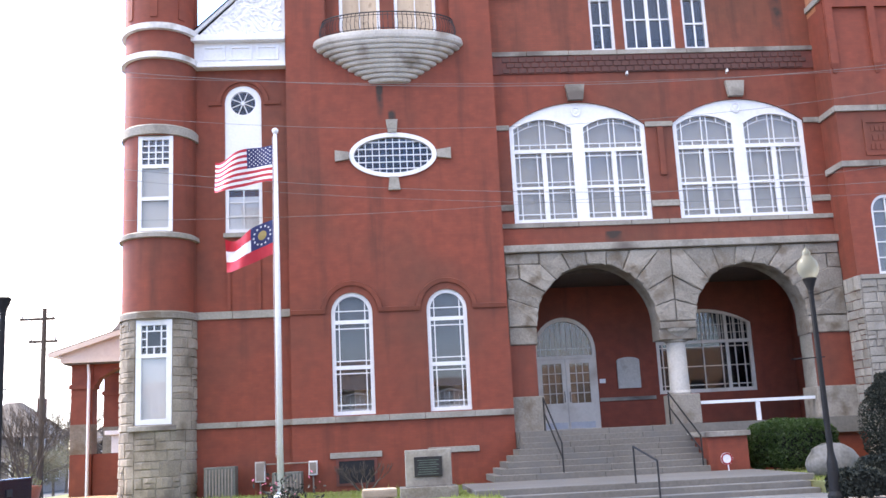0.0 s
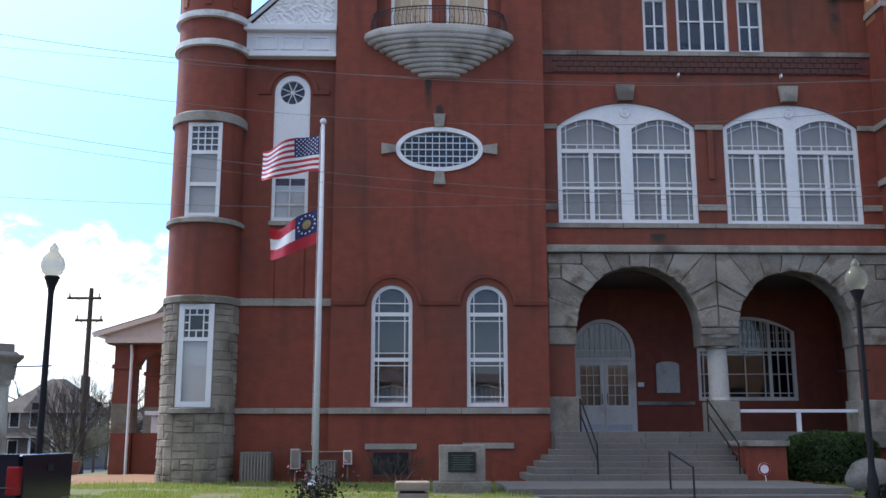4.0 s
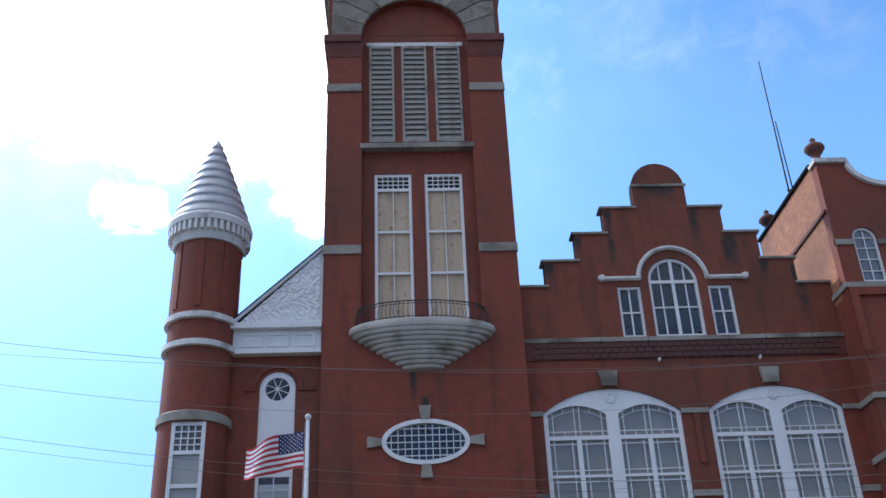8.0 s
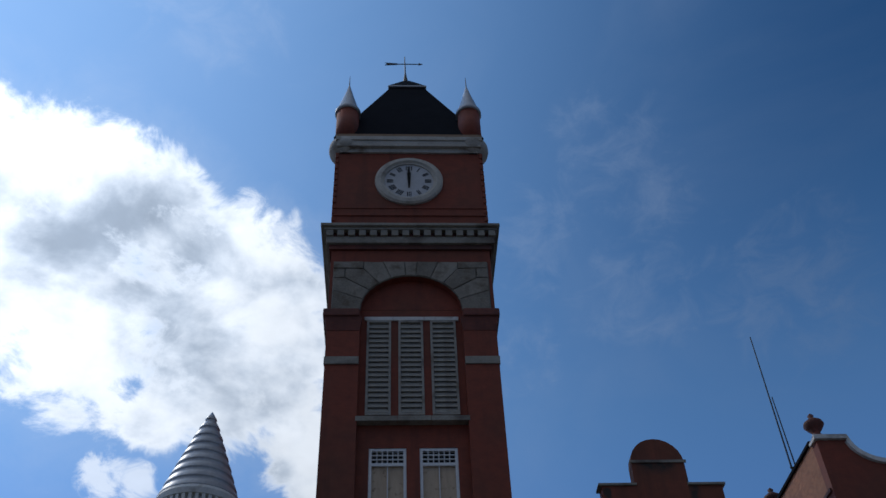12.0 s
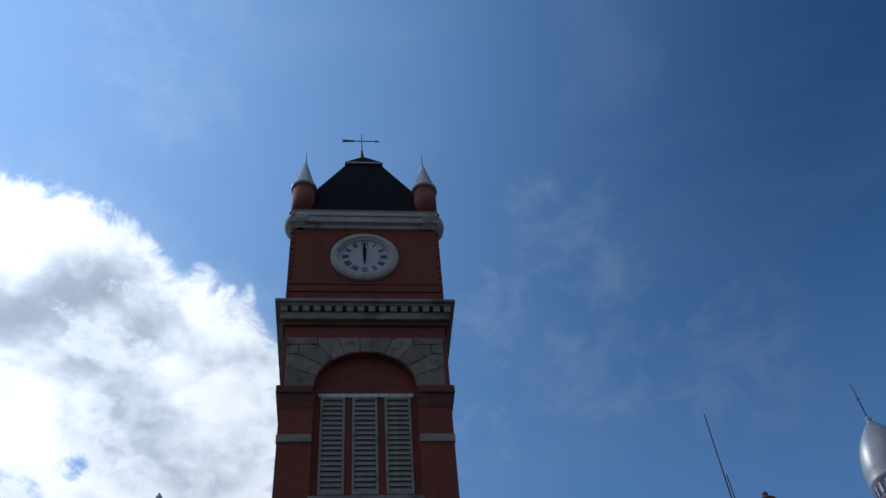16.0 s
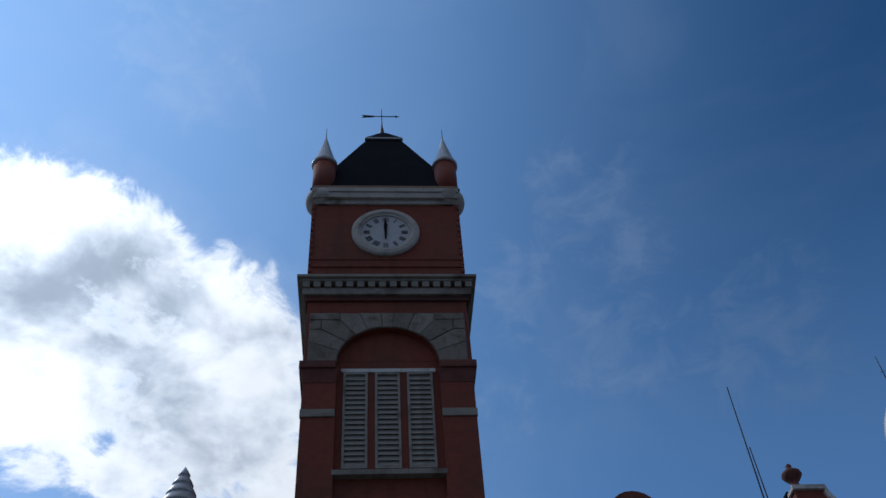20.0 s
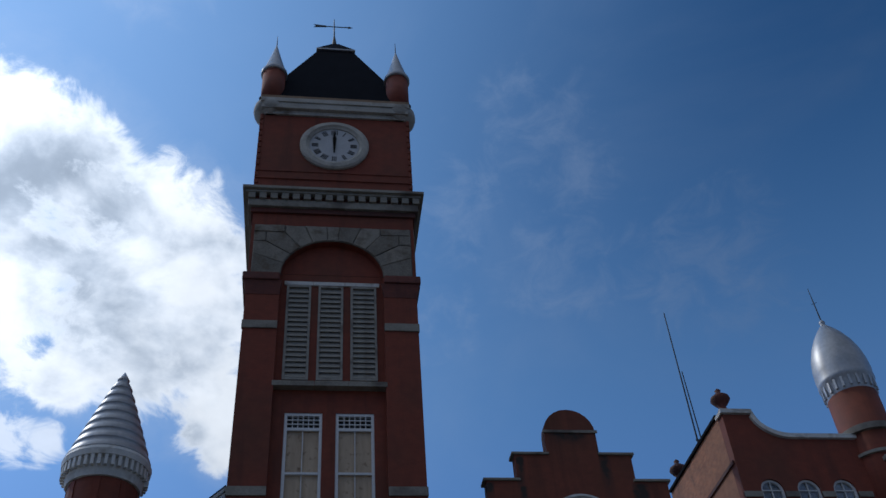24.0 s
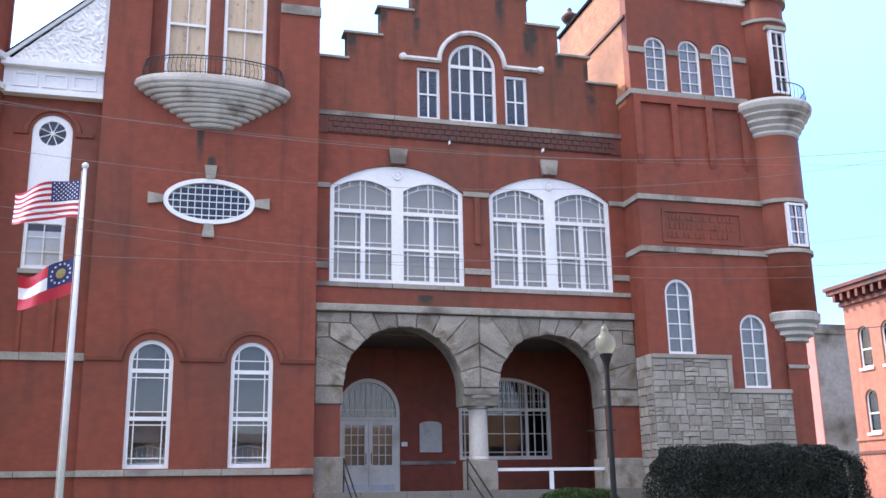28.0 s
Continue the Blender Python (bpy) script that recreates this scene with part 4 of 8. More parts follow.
# upper cornice with rounded corners
for o, z0, z1 in ((0.10, 34.5, 34.75), (0.26, 34.75, 35.1), (0.32, 35.1, 35.35), (0.18, 35.35, 35.5)):
    part("upper_cornice", box(CX0 - o + 0.25, CX1 + o - 0.25, TY - o + 0.02, TY + 6.18 + o, z0, z1 - 0.003, bevel=0.02), STONE_PALE, court)
PIN = [(CX0 + 0.36, TY + 0.42), (CX1 - 0.36, TY + 0.42), (CX0 + 0.36, TY + 5.8), (CX1 - 0.36, TY + 5.8)]
for px, py in PIN:
    p = thing_part("pinnacle", court, "small round brick pinnacle with a tin cone")
    part("pinnacle_base", lathe(px, py, [(0.50, 34.5), (0.60, 34.75), (0.70, 34.8), (0.76, 35.05), (0.74, 35.3), (0.6, 35.42), (0.5, 35.5)], 28), STONE_PALE, p, smooth=True)
    part("pinnacle_drum", lathe(px, py, [(0.52, 35.5), (0.52, 37.75)], 28), BRICK, p, smooth=True)
    part("pinnacle_cone", lathe(px, py, [(0.53, 37.7), (0.60, 37.72), (0.60, 37.86), (0.47, 38.15), (0.21, 39.2), (0.05, 39.9), (0.03, 40.0)], 28), TIN, p, smooth=True)
    part("pinnacle_finial", tube([(px, py, 39.9), (px, py, 40.75)], [0.03, 0.012], 6), IRON, p)

# tower roof
MX, MY = 0.64, TY + 3.1
roof = part("tower_roof", hip(CX0 - 0.18, CX1 + 0.18, TY - 0.1, TY + 6.3, 35.5, MX - 0.84, MX + 0.84, MY - 0.84, MY + 0.84, 42.4), SLATE, court, "steep dark hipped slate roof")
part("roof_cap", hip(MX - 0.96, MX + 0.96, MY - 0.96, MY + 0.96, 42.4, MX - 0.16, MX + 0.16, MY - 0.16, MY + 0.16, 43.9), SLATE, roof, "dark cap of the roof")
part("cap_edge", box(MX - 0.98, MX + 0.98, MY - 0.98, MY + 0.98, 42.30, 42.40, bevel=0.02), TIN, roof, "tin edge of the roof cap")
part("eaves_board", box(CX0 - 0.1, CX1 + 0.1, TY - 0.13, TY - 0.03, 35.50, 35.70, bevel=0.02), TAN_BOARD, roof)
vane = part("weathervane", tube([(MX - 0.06, MY, 43.8), (MX - 0.08, MY, 44.8), (MX - 0.10, MY, 46.3)], [0.16, 0.04, 0.02], 8), IRON, court, "iron weathervane with an arrow")
part("vane_arrow", tube([(MX - 1.05, MY, 45.62), (MX + 0.70, MY, 45.62)], 0.03, 6), IRON, vane)
part("vane_tail", plate([(MX - 1.18, 45.50), (MX - 0.5, 45.56), (MX - 0.5, 45.68), (MX - 1.18, 45.74), (MX - 1.05, 45.62)], (), MY - 0.015, MY + 0.015), IRON, vane)
part("vane_tip", plate([(MX + 0.65, 45.52), (MX + 0.88, 45.62), (MX + 0.65, 45.72)], (), MY - 0.015, MY + 0.015), IRON, vane)

# clock
DIAL = surface("off_white_dial", (0.42, 0.43, 0.45), (0.52, 0.53, 0.55), 1.5, 8, 0.5, bump=0.05)


def clock():
    cx, cz, y = 0.62, 32.66, TY + 0.02
    c = part("clock", lathe_front(cx, cz, y, [(1.46, 0.0), (1.46, 0.10), (1.38, 0.17), (1.20, 0.19), (1.12, 0.12), (1.05, 0.10), (1.05, 0.04)]), GREY_PAINT, court, "round tower clock with a pale ring and Roman numerals")
    part("dial", lathe_front(cx, cz, y - 0.03, [(1.10, 0.0), (1.10, 0.02), (0.01, 0.025)]), DIAL, c, "off-white clock dial")
    for k in range(12):
        a = math.pi / 2 - 2 * math.pi * (k + 1) / 12
        strokes = (1, 2, 3, 3, 2, 3, 4, 4, 3, 2, 3, 4)[k]
        for s in range(strokes):
            off = (s - (strokes - 1) / 2) * 0.075
            r0, r1 = 0.68, 0.95
            u, v = Vector((math.cos(a), math.sin(a))), Vector((-math.sin(a), math.cos(a)))
            q = [u * r0 + v * (off - 0.017), u * r0 + v * (off + 0.017), u * r1 + v * (off + 0.017), u * r1 + v * (off - 0.017)]
            part("numeral_stroke", plate([(cx + p.x, cz + p.y) for p in q], (), y - 0.068, y - 0.056), IRON, c)
    for a, ln, wd in ((91.5, 0.96, 0.045), (89.5, 0.66, 0.085)):
        u, v = Vector((math.cos(radians(a)), math.sin(radians(a)))), Vector((-math.sin(radians(a)), math.cos(radians(a))))
        q = [u * -0.45 + v * -wd * 0.35, u * -0.45 + v * wd * 0.35, u * ln * 0.7 + v * wd, u * ln, u * ln * 0.7 - v * wd]
        part("clock_pointer", plate([(cx + p.x, cz + p.y) for p in q], (), y - 0.10, y - 0.08), IRON, c)


def lathe_front(cx, cz, y, prof, n=48):
    """A turned form round an axis along y; prof rows are radius and reach towards -y."""
    bm = bmesh.new()
    rings = [[bm.verts.new((cx + r * math.cos(2 * math.pi * i / n), y - d, cz + r * math.sin(2 * math.pi * i / n))) for i in range(n)] for r, d in prof]
    for p, q in zip(rings, rings[1:]):
        for i in range(n):
            bm.faces.new((p[i], p[(i + 1) % n], q[(i + 1) % n], q[i]))
    return bm


clock()

# ---- middle bay ----
BX0, BX1 = TX1 + 0.002, 14.12
GAB = [(3.8, 7.0), (14.12, 7.0), (14.12, 15.18), (13.06, 15.18), (13.06, 16.10), (12.0, 16.10), (12.0, 17.12), (10.92, 17.12), (10.92, 18.12), (9.82, 18.12), (9.82, 19.0)]
GAB += [(8.91 + 0.91 * math.cos(math.pi * k / 12), 19.0 + 0.93 * math.sin(math.pi * k / 12)) for k in range(1, 12)]
GAB += [(8.0, 19.0), (8.0, 18.12), (6.87, 18.12), (6.87, 17.14), (5.82, 17.14), (5.82, 16.12), (4.72, 16.12), (4.72, 15.2), (3.8, 15.2)]
GL, GC, GR = (7.03, 7.80, 13.40, 15.20, 0), (8.09, 9.73, 13.40, 15.39, 0.82), (10.02, 10.82, 13.40, 15.20, 0)
B1, B2 = (4.24, 8.49, 7.92, 10.95, 0.76), (9.36, 13.54, 7.90, 10.95, 0.74)
part("bay_wall", plate(rect(3.8, 14.12, 7.0, 13.3), [segment(*B1), segment(*B2)], BY, BY + 0.45), BRICK, court)
part("stepped_gable", plate([(3.8, 13.302), (14.12, 13.302)] + GAB[2:], [rect(*GL[:4]), arch(*GC), rect(*GR[:4])], BY, BY + 0.45), BRICK_GABLE, court, "stepped brick gable with mildew stains")
# coping of the steps
for x0, x1, z in ((3.8, 4.75, 15.2), (4.66, 5.86, 16.12), (5.76, 6.91, 17.14), (6.81, 8.0, 18.12), (9.82, 10.98, 18.12), (10.88, 12.06, 17.12), (11.96, 13.12, 16.10), (13.02, 14.12, 15.18)):
    part("coping", box(x0 - 0.05, x1 + 0.05, BY - 0.07, BY + 0.5, z + 0.002, z + 0.09, bevel=0.02), STONE_TRIM, court)
part("stone_band", box(7.94, 9.88, BY - 0.05, BY - 0.002, 18.98, 19.08), STONE_TRIM, court)
for w in (GL, GR):
    c = (w[0] + w[1]) / 2
    window(court, *w, "rect", BY + 0.10, cols=(c,), rows=(14.28,), fw=0.09, mw=0.05, label="narrow white two-light window")
c = 8.91
window(court, *GC, "arch", BY + 0.10, cols=(8.50, 9.32), rows=(14.45,), heavy=(c,), heavy_rows=(15.36,), fw=0.10, mw=0.04, label="white arched gable window")
hood = [(6.55, BY, 15.39), (7.82, BY, 15.39)] + [(c - 1.06 * math.cos(math.pi * k / 20), BY, 15.44 + 1.06 * math.sin(math.pi * k / 20)) for k in range(21)] + [(10.02, BY, 15.39), (11.30, BY, 15.39)]
part("hood_mould", sweep(hood, [(0, 0), (0, 0.07), (0.03, 0.07), (0.04, 0.12), (0.09, 0.12), (0.10, 0.08), (0.14, 0.08), (0.15, 0.0)]), WHITE_OLD, court, "pale stone hood mould over the gable window")
for x in (6.55, 11.30):
    part("hood_stop", lathe_front(x, 15.47, BY + 0.02, [(0.10, 0.0), (0.13, 0.08), (0.10, 0.18), (0.01, 0.2)], 16), WHITE_OLD, court)
band(court, BX0, BX1, BY, 13.24, 13.39, 0.08)
# chequered brick frieze
part("frieze_wall", box(BX0, BX1, BY - 0.04, BY - 0.003, 12.66, 13.235), BRICK_DARK, court)
fr = None
x = BX0 + 0.35
k = 0
while x < BX1 - 0.35:
    for row in (0, 1, 2):
        m = Matrix.Translation((x + 0.13 * (row % 2), 0, 12.69 + row * 0.178))
        if fr is None:
            fr = part("frieze_brick", box(0, 0.215, BY - 0.062 - 0.008, BY - 0.035, 0, 0.14, bevel=0.008), BRICK_DARK, court)
            fr.matrix_basis = m
        else:
            shared("frieze_brick", fr.data, court, m)
    x += 0.26
for x in (8.05, 11.25):
    part("floodlight", box(x - 0.022, x + 0.022, BY - 0.16, BY + 0.02, 12.54, 12.65, bevel=0.008), WHITE, court)
for w in (B1, B2):
    x0, x1 = w[0], w[1]
    c = (x0 + x1) / 2
    zt = 10.17
    # outer frame with two arched lights
    la, lb = (x0 + 0.14, c - 0.19), (c + 0.19, x1 - 0.14)

    def light(a, b, z0, flip):
        n = 12
        pts = [(a, z0), (b, z0)]
        for k in range(n + 1):
            x = b + (a - b) * k / n
            u = (x - a) / (b - a)
            rise = 0.58 * math.sin(math.pi * (0.14 + 0.72 * u)) ** 0.8
            pts.append((x, 10.78 + rise - 0.16))
        return pts
    ha, hb = light(*la, w[2] + 0.12, 0), light(*lb, w[2] + 0.12, 0)
    fr_w = part("window", plate(segment(*w), [ha, hb], BY + 0.06, BY + 0.2), WHITE, court, "large white segment-headed courtroom window")
    part("rosette", lathe_front(c, 11.42, BY + 0.06, [(0.17, 0.0), (0.17, 0.03), (0.13, 0.04), (0.10, 0.02), (0.04, 0.04), (0.01, 0.04)], 20), WHITE, fr_w)
    for a, b in (la, lb):
        part("transom_bar", box(a, b, BY + 0.05, BY + 0.18, zt - 0.05, zt + 0.07), WHITE, fr_w)
        m = (a + b) / 2
        part("mullion", box(m - 0.07, m + 0.07, BY + 0.06, BY + 0.17, w[2] + 0.12, zt - 0.05), WHITE, fr_w)
        part("transom_bar", box(a, b, BY + 0.07, BY + 0.16, 8.98, 9.06), WHITE, fr_w)
        for p0, p1 in ((a, m - 0.07), (m + 0.07, b)):
            for x in (p0 + 0.14, p1 - 0.14):
                part("glazing_bar", box(x - 0.013, x + 0.013, BY + 0.09, BY + 0.13, w[2] + 0.12, zt - 0.05), WHITE, fr_w)
            for z in (8.2, 9.2, 10.0, 8.86):
                part("glazing_bar", box(p0, p1, BY + 0.092, BY + 0.132, z - 0.013, z + 0.013), WHITE, fr_w)
        for x in (m - 0.08, m + 0.08, a + 0.15, b - 0.15):
            rise = 0.58 * math.sin(math.pi * (0.14 + 0.72 * (x - a) / (b - a))) ** 0.8
            part("glazing_bar", box(x - 0.012, x + 0.012, BY + 0.09, BY + 0.13, zt + 0.07, 10.62 + rise), WHITE, fr_w)
        part("glazing_bar", box(a, b, BY + 0.091, BY + 0.131, zt + 0.21, zt + 0.235), WHITE, fr_w)
        bow = []
        for k in range(13):
            u = k / 12
            bow.append((a + (b - a) * u, BY + 0.11, 10.62 + 0.58 * math.sin(math.pi * (0.14 + 0.72 * u)) ** 0.8 - 0.16))
        part("glazing_bar", tube(bow, 0.012, 4), WHITE, fr_w)
        for u in (0.27, 0.73):
            x = a + (b - a) * u
            zc = 10.62 + 0.58 * math.sin(math.pi * (0.14 + 0.72 * u)) ** 0.8
            part("glazing_bar", box(x - 0.012, x + 0.012, BY + 0.09, BY + 0.13, zc - 0.16, zc + 0.02), WHITE, fr_w)
            part("glazing_bar", box(x - 0.012, x + 0.012, BY + 0.09, BY + 0.13, zt + 0.07, zt + 0.21), WHITE, fr_w)
    for hp in (ha, hb):
        p = part("pane", plate(hp, (), BY + 0.135, BY + 0.141), GLASS, fr_w)
        p.visible_shadow = False
    part("window_shade", plate(segment(x0 + 0.03, x1 - 0.03, w[2] + 0.03, w[3], w[4] - 0.02), (), BY + 0.26, BY + 0.27), SHADE, fr_w, "pale drawn window shade")
    kz = 11.70
    part("keystone", plate([(c - 0.23, kz + 0.06), (c + 0.23, kz + 0.06), (c + 0.30, kz + 0.56), (c - 0.30, kz + 0.56)], (), BY - 0.14, BY + 0.02), STONE_TRIM, court)
for x0, x1 in ((BX0, B1[0]), (B1[1], B2[0]), (B2[1], BX1)):
    band(court, x0, x1, BY, 10.85, 11.01, 0.05)
    band(court, x0, x1, BY, 8.31, 8.50, 0.05)
part("pilaster_strip", box(8.85, 9.03, BY - 0.06, BY - 0.002, 9.3, 10.84), BRICK, court)
band(court, BX0, BX1, BY, 7.76, 7.90, 0.07)
part("brick_belt", box(BX0, BX1, BY - 0.03, BY - 0.002, 7.22, 7.757), BRICK, court)

# ---- porch arcade ----
AY = BY - 0.12
A1C, A1R, A2C, A2R, AS = 6.50, 1.84, 11.17, 1.72, 4.76
arc_line = [(3.82, 4.24), (A1C - A1R, 4.24)] + [(A1C - A1R * math.cos(math.pi * k / 24), AS + A1R * math.sin(math.pi * k / 24)) for k in range(25)] + [(A1C + A1R, 4.24), (A2C - A2R, 4.24)]
arc_line += [(A2C - A2R * math.cos(math.pi * k / 24), AS + A2R * math.sin(math.pi * k / 24)) for k in range(25)] + [(A2C + A2R, 4.24), (14.12, 4.24), (14.12, 7.0), (3.82, 7.0)]
arc = plate(arc_line, (), AY + 0.06, BY + 0.75)
arcade = part("porch_arcade", arc, STONE, court, "rough grey granite porch arcade with two round arches")


def arch_stones(parent, flip, cx, r, x_side, x_mid, seed):
    """The rock-faced stones of one porch arch: wedges between the joints, and two squared blocks in the outer corner.
    Each joint: the turn at which it meets the arch (degrees), and the corners of the stone's outer side after it."""
    rnd = random.Random(seed)
    wedges = HALF_ARCH + [
        (96, 78, [(6.92, 6.96), (6.29, 6.96)]), (78, 61, [(7.65, 6.96), (6.92, 6.96)]),
        (61, 46, [(8.54, 6.96), (7.65, 6.96)]), (46, 31.5, [(8.87, 6.14), (8.87, 6.96), (8.54, 6.96)]),
        (31.5, 15, [(8.87, 5.41), (8.87, 6.14)]), (15, 0, [(8.87, 4.77), (8.87, 5.41)])]
    k = (x_mid - x_side) / (8.87 - 3.84)

    def put(p):
        return (x_side + (p[0] - 3.84) * k, p[1])
    for a, b, outer in wedges:
        inner = []
        for i in range(5):
            t = radians(a + (b - a) * i / 4)
            q = r * (1 - rnd.uniform(0.0, 0.03))
            inner.append((cx - q * math.cos(math.pi - t) * (-1 if flip else 1), AS + q * math.sin(t)))
        rock(parent, inner + [put(p) for p in outer], AY + 0.06, 0.06, 0.06, rnd)
    for poly in CORNER_BLOCKS:
        rock(parent, [put(p) for p in poly], AY + 0.06, 0.05, 0.04, rnd)


arch_stones(arcade, False, A1C, A1R, 3.84, 8.865, 11)
arch_stones(arcade, True, A2C, A2R, 14.10, 8.875, 12)
for xa, xb, z0, z1 in ((3.84, A1C - A1R, 4.25, AS - 0.012), (A2C + A2R, 14.10, 4.25, AS - 0.012), (A1C + A1R, A2C - A2R, 4.55, AS - 0.012)):
    part("impost_stone", box(xa, xb, AY - 0.03, AY + 0.1, z0, z1, bevel=0.03), STONE, arcade)
part("arcade_ledge", box(3.81, 14.12, AY - 0.12, BY - 0.004, 6.99, 7.21, bevel=0.03), STONE_TRIM, court)
part("brick_pier", box(3.82, 4.60, AY + 0.02, BY + 0.74, 2.75, 4.237), BRICK, court)
part("pier_base", box(3.80, 4.74, AY - 0.08, BY + 0.8, 1.30, 2.745, bevel=0.03), STONE, court)
part("brick_pier", box(12.96, 14.12, AY + 0.02, BY + 0.74, 2.66, 4.237), BRICK, court)
part("pier_reveal", box(12.93, 12.957, AY + 0.06, BY + 0.73, 2.66, 4.236), STONE_TRIM, court, "grey rendered inner face of the pier")
part("pier_base", box(12.86, 14.12, AY - 0.08, BY + 0.8, 1.30, 2.655, bevel=0.03), STONE, court)
col = part("column", lathe(8.90, AY + 0.42, [(0.31, 2.62), (0.33, 2.66), (0.295, 2.74), (0.28, 4.14)], 28), STONE_PALE, court, "pale grey stone porch column", smooth=False)
part("capital", lathe(8.90, AY + 0.42, [(0.28, 4.14), (0.34, 4.18), (0.33, 4.24), (0.40, 4.40), (0.48, 4.47), (0.50, 4.55)], 20), STONE_TRIM, col, "carved stone capital")
part("pedestal", box(8.50, 9.36, AY + 0.0, AY + 0.85, 1.75, 2.615, bevel=0.03), STONE, col)
part("porch_floor", box(3.82, 14.12, 27.75, 32.0, 1.30, 1.75), STEP_CONCRETE, court)
part("porch_plinth", box(9.3, 14.12, 27.9, 28.2, GROUND_Z, 1.745), BRICK, court)
# ceiling set low and dark to paint the shadowed band in the arch heads
part("porch_ceiling", box(4.002, 13.938, BY + 0.83, 31.998, 6.46, 6.84), SHADED_BOARDS, court)
rl = part("porch_rail", box(9.36, 12.9, AY + 0.10, AY + 0.2, 2.30, 2.39), WHITE, court, "white painted porch rail")
part("rail_post", box(11.05, 11.17, AY + 0.11, AY + 0.19, 1.75, 2.30), WHITE, rl)
# porch back wall
DY = 32.0
DOOR = (5.10, 7.20, 1.75, 4.35, 1.10)
PWIN = (9.25, 12.57, 2.77, 5.05, 0.50)
part("porch_back_wall", plate(rect(3.82, 14.12, 1.75, 6.85), [arch(*DOOR), segment(*PWIN)], DY, DY + 0.35), BRICK, court)
part("porch_side_wall", box(3.82, 4.0, BY + 0.82, DY, 1.75, 6.85), BRICK, court)
part("porch_side_wall", box(13.94, 14.12, BY + 0.82, DY, 1.75, 6.85), BRICK, court)
band(court, 7.22, 9.1, DY, 2.62, 2.74, 0.05)
band(court, 4.0, 5.0, DY, 2.62, 2.74, 0.05)
dw = window(court, *DOOR, "arch", DY + 0.05, heavy_rows=(4.12,), fw=0.13, paint=PORCH_PAINT, behind=TAN_BOARD, gap=0.10, behind_z=4.1, label="arched white double entrance door with fanlight")
for k in range(1, 11):
    x = 5.16 + k * 0.18
    part("fanlight_bar", box(x - 0.007, x + 0.007, DY + 0.05, DY + 0.075, 4.17, head(x, DOOR[0] + 0.13, DOOR[1] - 0.13, 4.35, 0.97, "arch")), PORCH_PAINT, dw)
part("fanlight_bar", box(5.24, 7.06, DY + 0.052, DY + 0.073, 4.40, 4.42), PORCH_PAINT, dw)
for a, b in ((5.23, 6.145), (6.155, 7.07)):
    leaf = part("door_leaf", plate(rect(a, b, 1.77, 4.06), [rect(a + 0.13, b - 0.13, 2.62, 3.92)], DY + 0.03, DY + 0.085), PORCH_PAINT, dw, "white glazed door leaf")
    for k in (1, 2):
        x = a + 0.13 + (b - a - 0.26) * k / 3
        part("glazing_bar", box(x - 0.014, x + 0.014, DY + 0.035, DY + 0.07, 2.62, 3.92), PORCH_PAINT, leaf)
    for k in (1, 2, 3):
        z = 2.62 + 1.3 * k / 4
        part("glazing_bar", box(a + 0.13, b - 0.13, DY + 0.037, DY + 0.068, z - 0.014, z + 0.014), PORCH_PAINT, leaf)
    part("kick_plate", box(a + 0.05, b - 0.05, DY + 0.018, DY + 0.03, 1.80, 2.0), TIN, leaf, "bright metal kick plate")
    part("door_handle", tube([(6.15 + (0.09 if a > 6 else -0.09), DY - 0.02, 2.65), (6.15 + (0.09 if a > 6 else -0.09), DY - 0.02, 3.0)], 0.014, 6), IRON, leaf)
pw = window(court, *PWIN, "segment", DY + 0.08, cols=(9.47, 9.80, 10.22, 10.87, 11.50, 11.98, 12.27), rows=(3.02, 3.64, 4.28), heavy=(10.02, 11.70), heavy_rows=(4.45,), fw=0.12, paint=PORCH_PAINT, label="wide white porch window with latticed head")
for k in range(1, 22):
    x = 9.4 + k * 0.146
    part("lattice_bar", box(x - 0.010, x + 0.010, DY + 0.07, DY + 0.10, 4.47, head(x, *PWIN[:2], PWIN[3], PWIN[4], "segment") - 0.1), PORCH_PAINT, pw)
for z in (4.74, 5.02):
    part("lattice_bar", box(9.4, 12.45, DY + 0.072, DY + 0.098, z - 0.01, z + 0.01), PORCH_PAINT, pw)

# ---- left wing ----
SL = (-4.37, -3.28, 7.90, 11.95, 0.53)
part("wing_wall", plate(rect(-5.6, TX0 - 0.003, GROUND_Z - 0.2, 12.98), [arch(*SL)], WY, WY + 0.4), BRICK, court)
sw = part("window", plate(arch(*SL), [ellipse(-3.83, 11.93, 0.37, 0.37, 28), rect(-4.27, -3.38, 8.02, 9.22)], WY + 0.04, WY + 0.13), WHITE, court, "tall white slit window with a round star light")
part("pane", plate(ellipse(-3.83, 11.93, 0.39, 0.39, 28), (), WY + 0.09, WY + 0.096), GLASS, sw).visible_shadow = False
part("pane", plate(rect(-4.29, -3.36, 8.0, 9.24), (), WY + 0.09, WY + 0.096), GLASS, sw).visible_shadow = False
for k in range(4):
    a = math.pi * k / 4 + math.pi / 8
    part("star_bar", tube([(-3.83 + 0.38 * math.cos(a), WY + 0.06, 11.93 + 0.38 * math.sin(a)), (-3.83 - 0.38 * math.cos(a), WY + 0.06, 11.93 - 0.38 * math.sin(a))], 0.016, 4), WHITE, sw)
part("star_hub", lathe_front(-3.83, 11.93, WY + 0.06, [(0.06, 0.0), (0.06, 0.03), (0.01, 0.03)], 12), WHITE, sw)
part("glazing_bar", box(-3.844, -3.816, WY + 0.05, WY + 0.08, 8.02, 9.22), WHITE, sw)
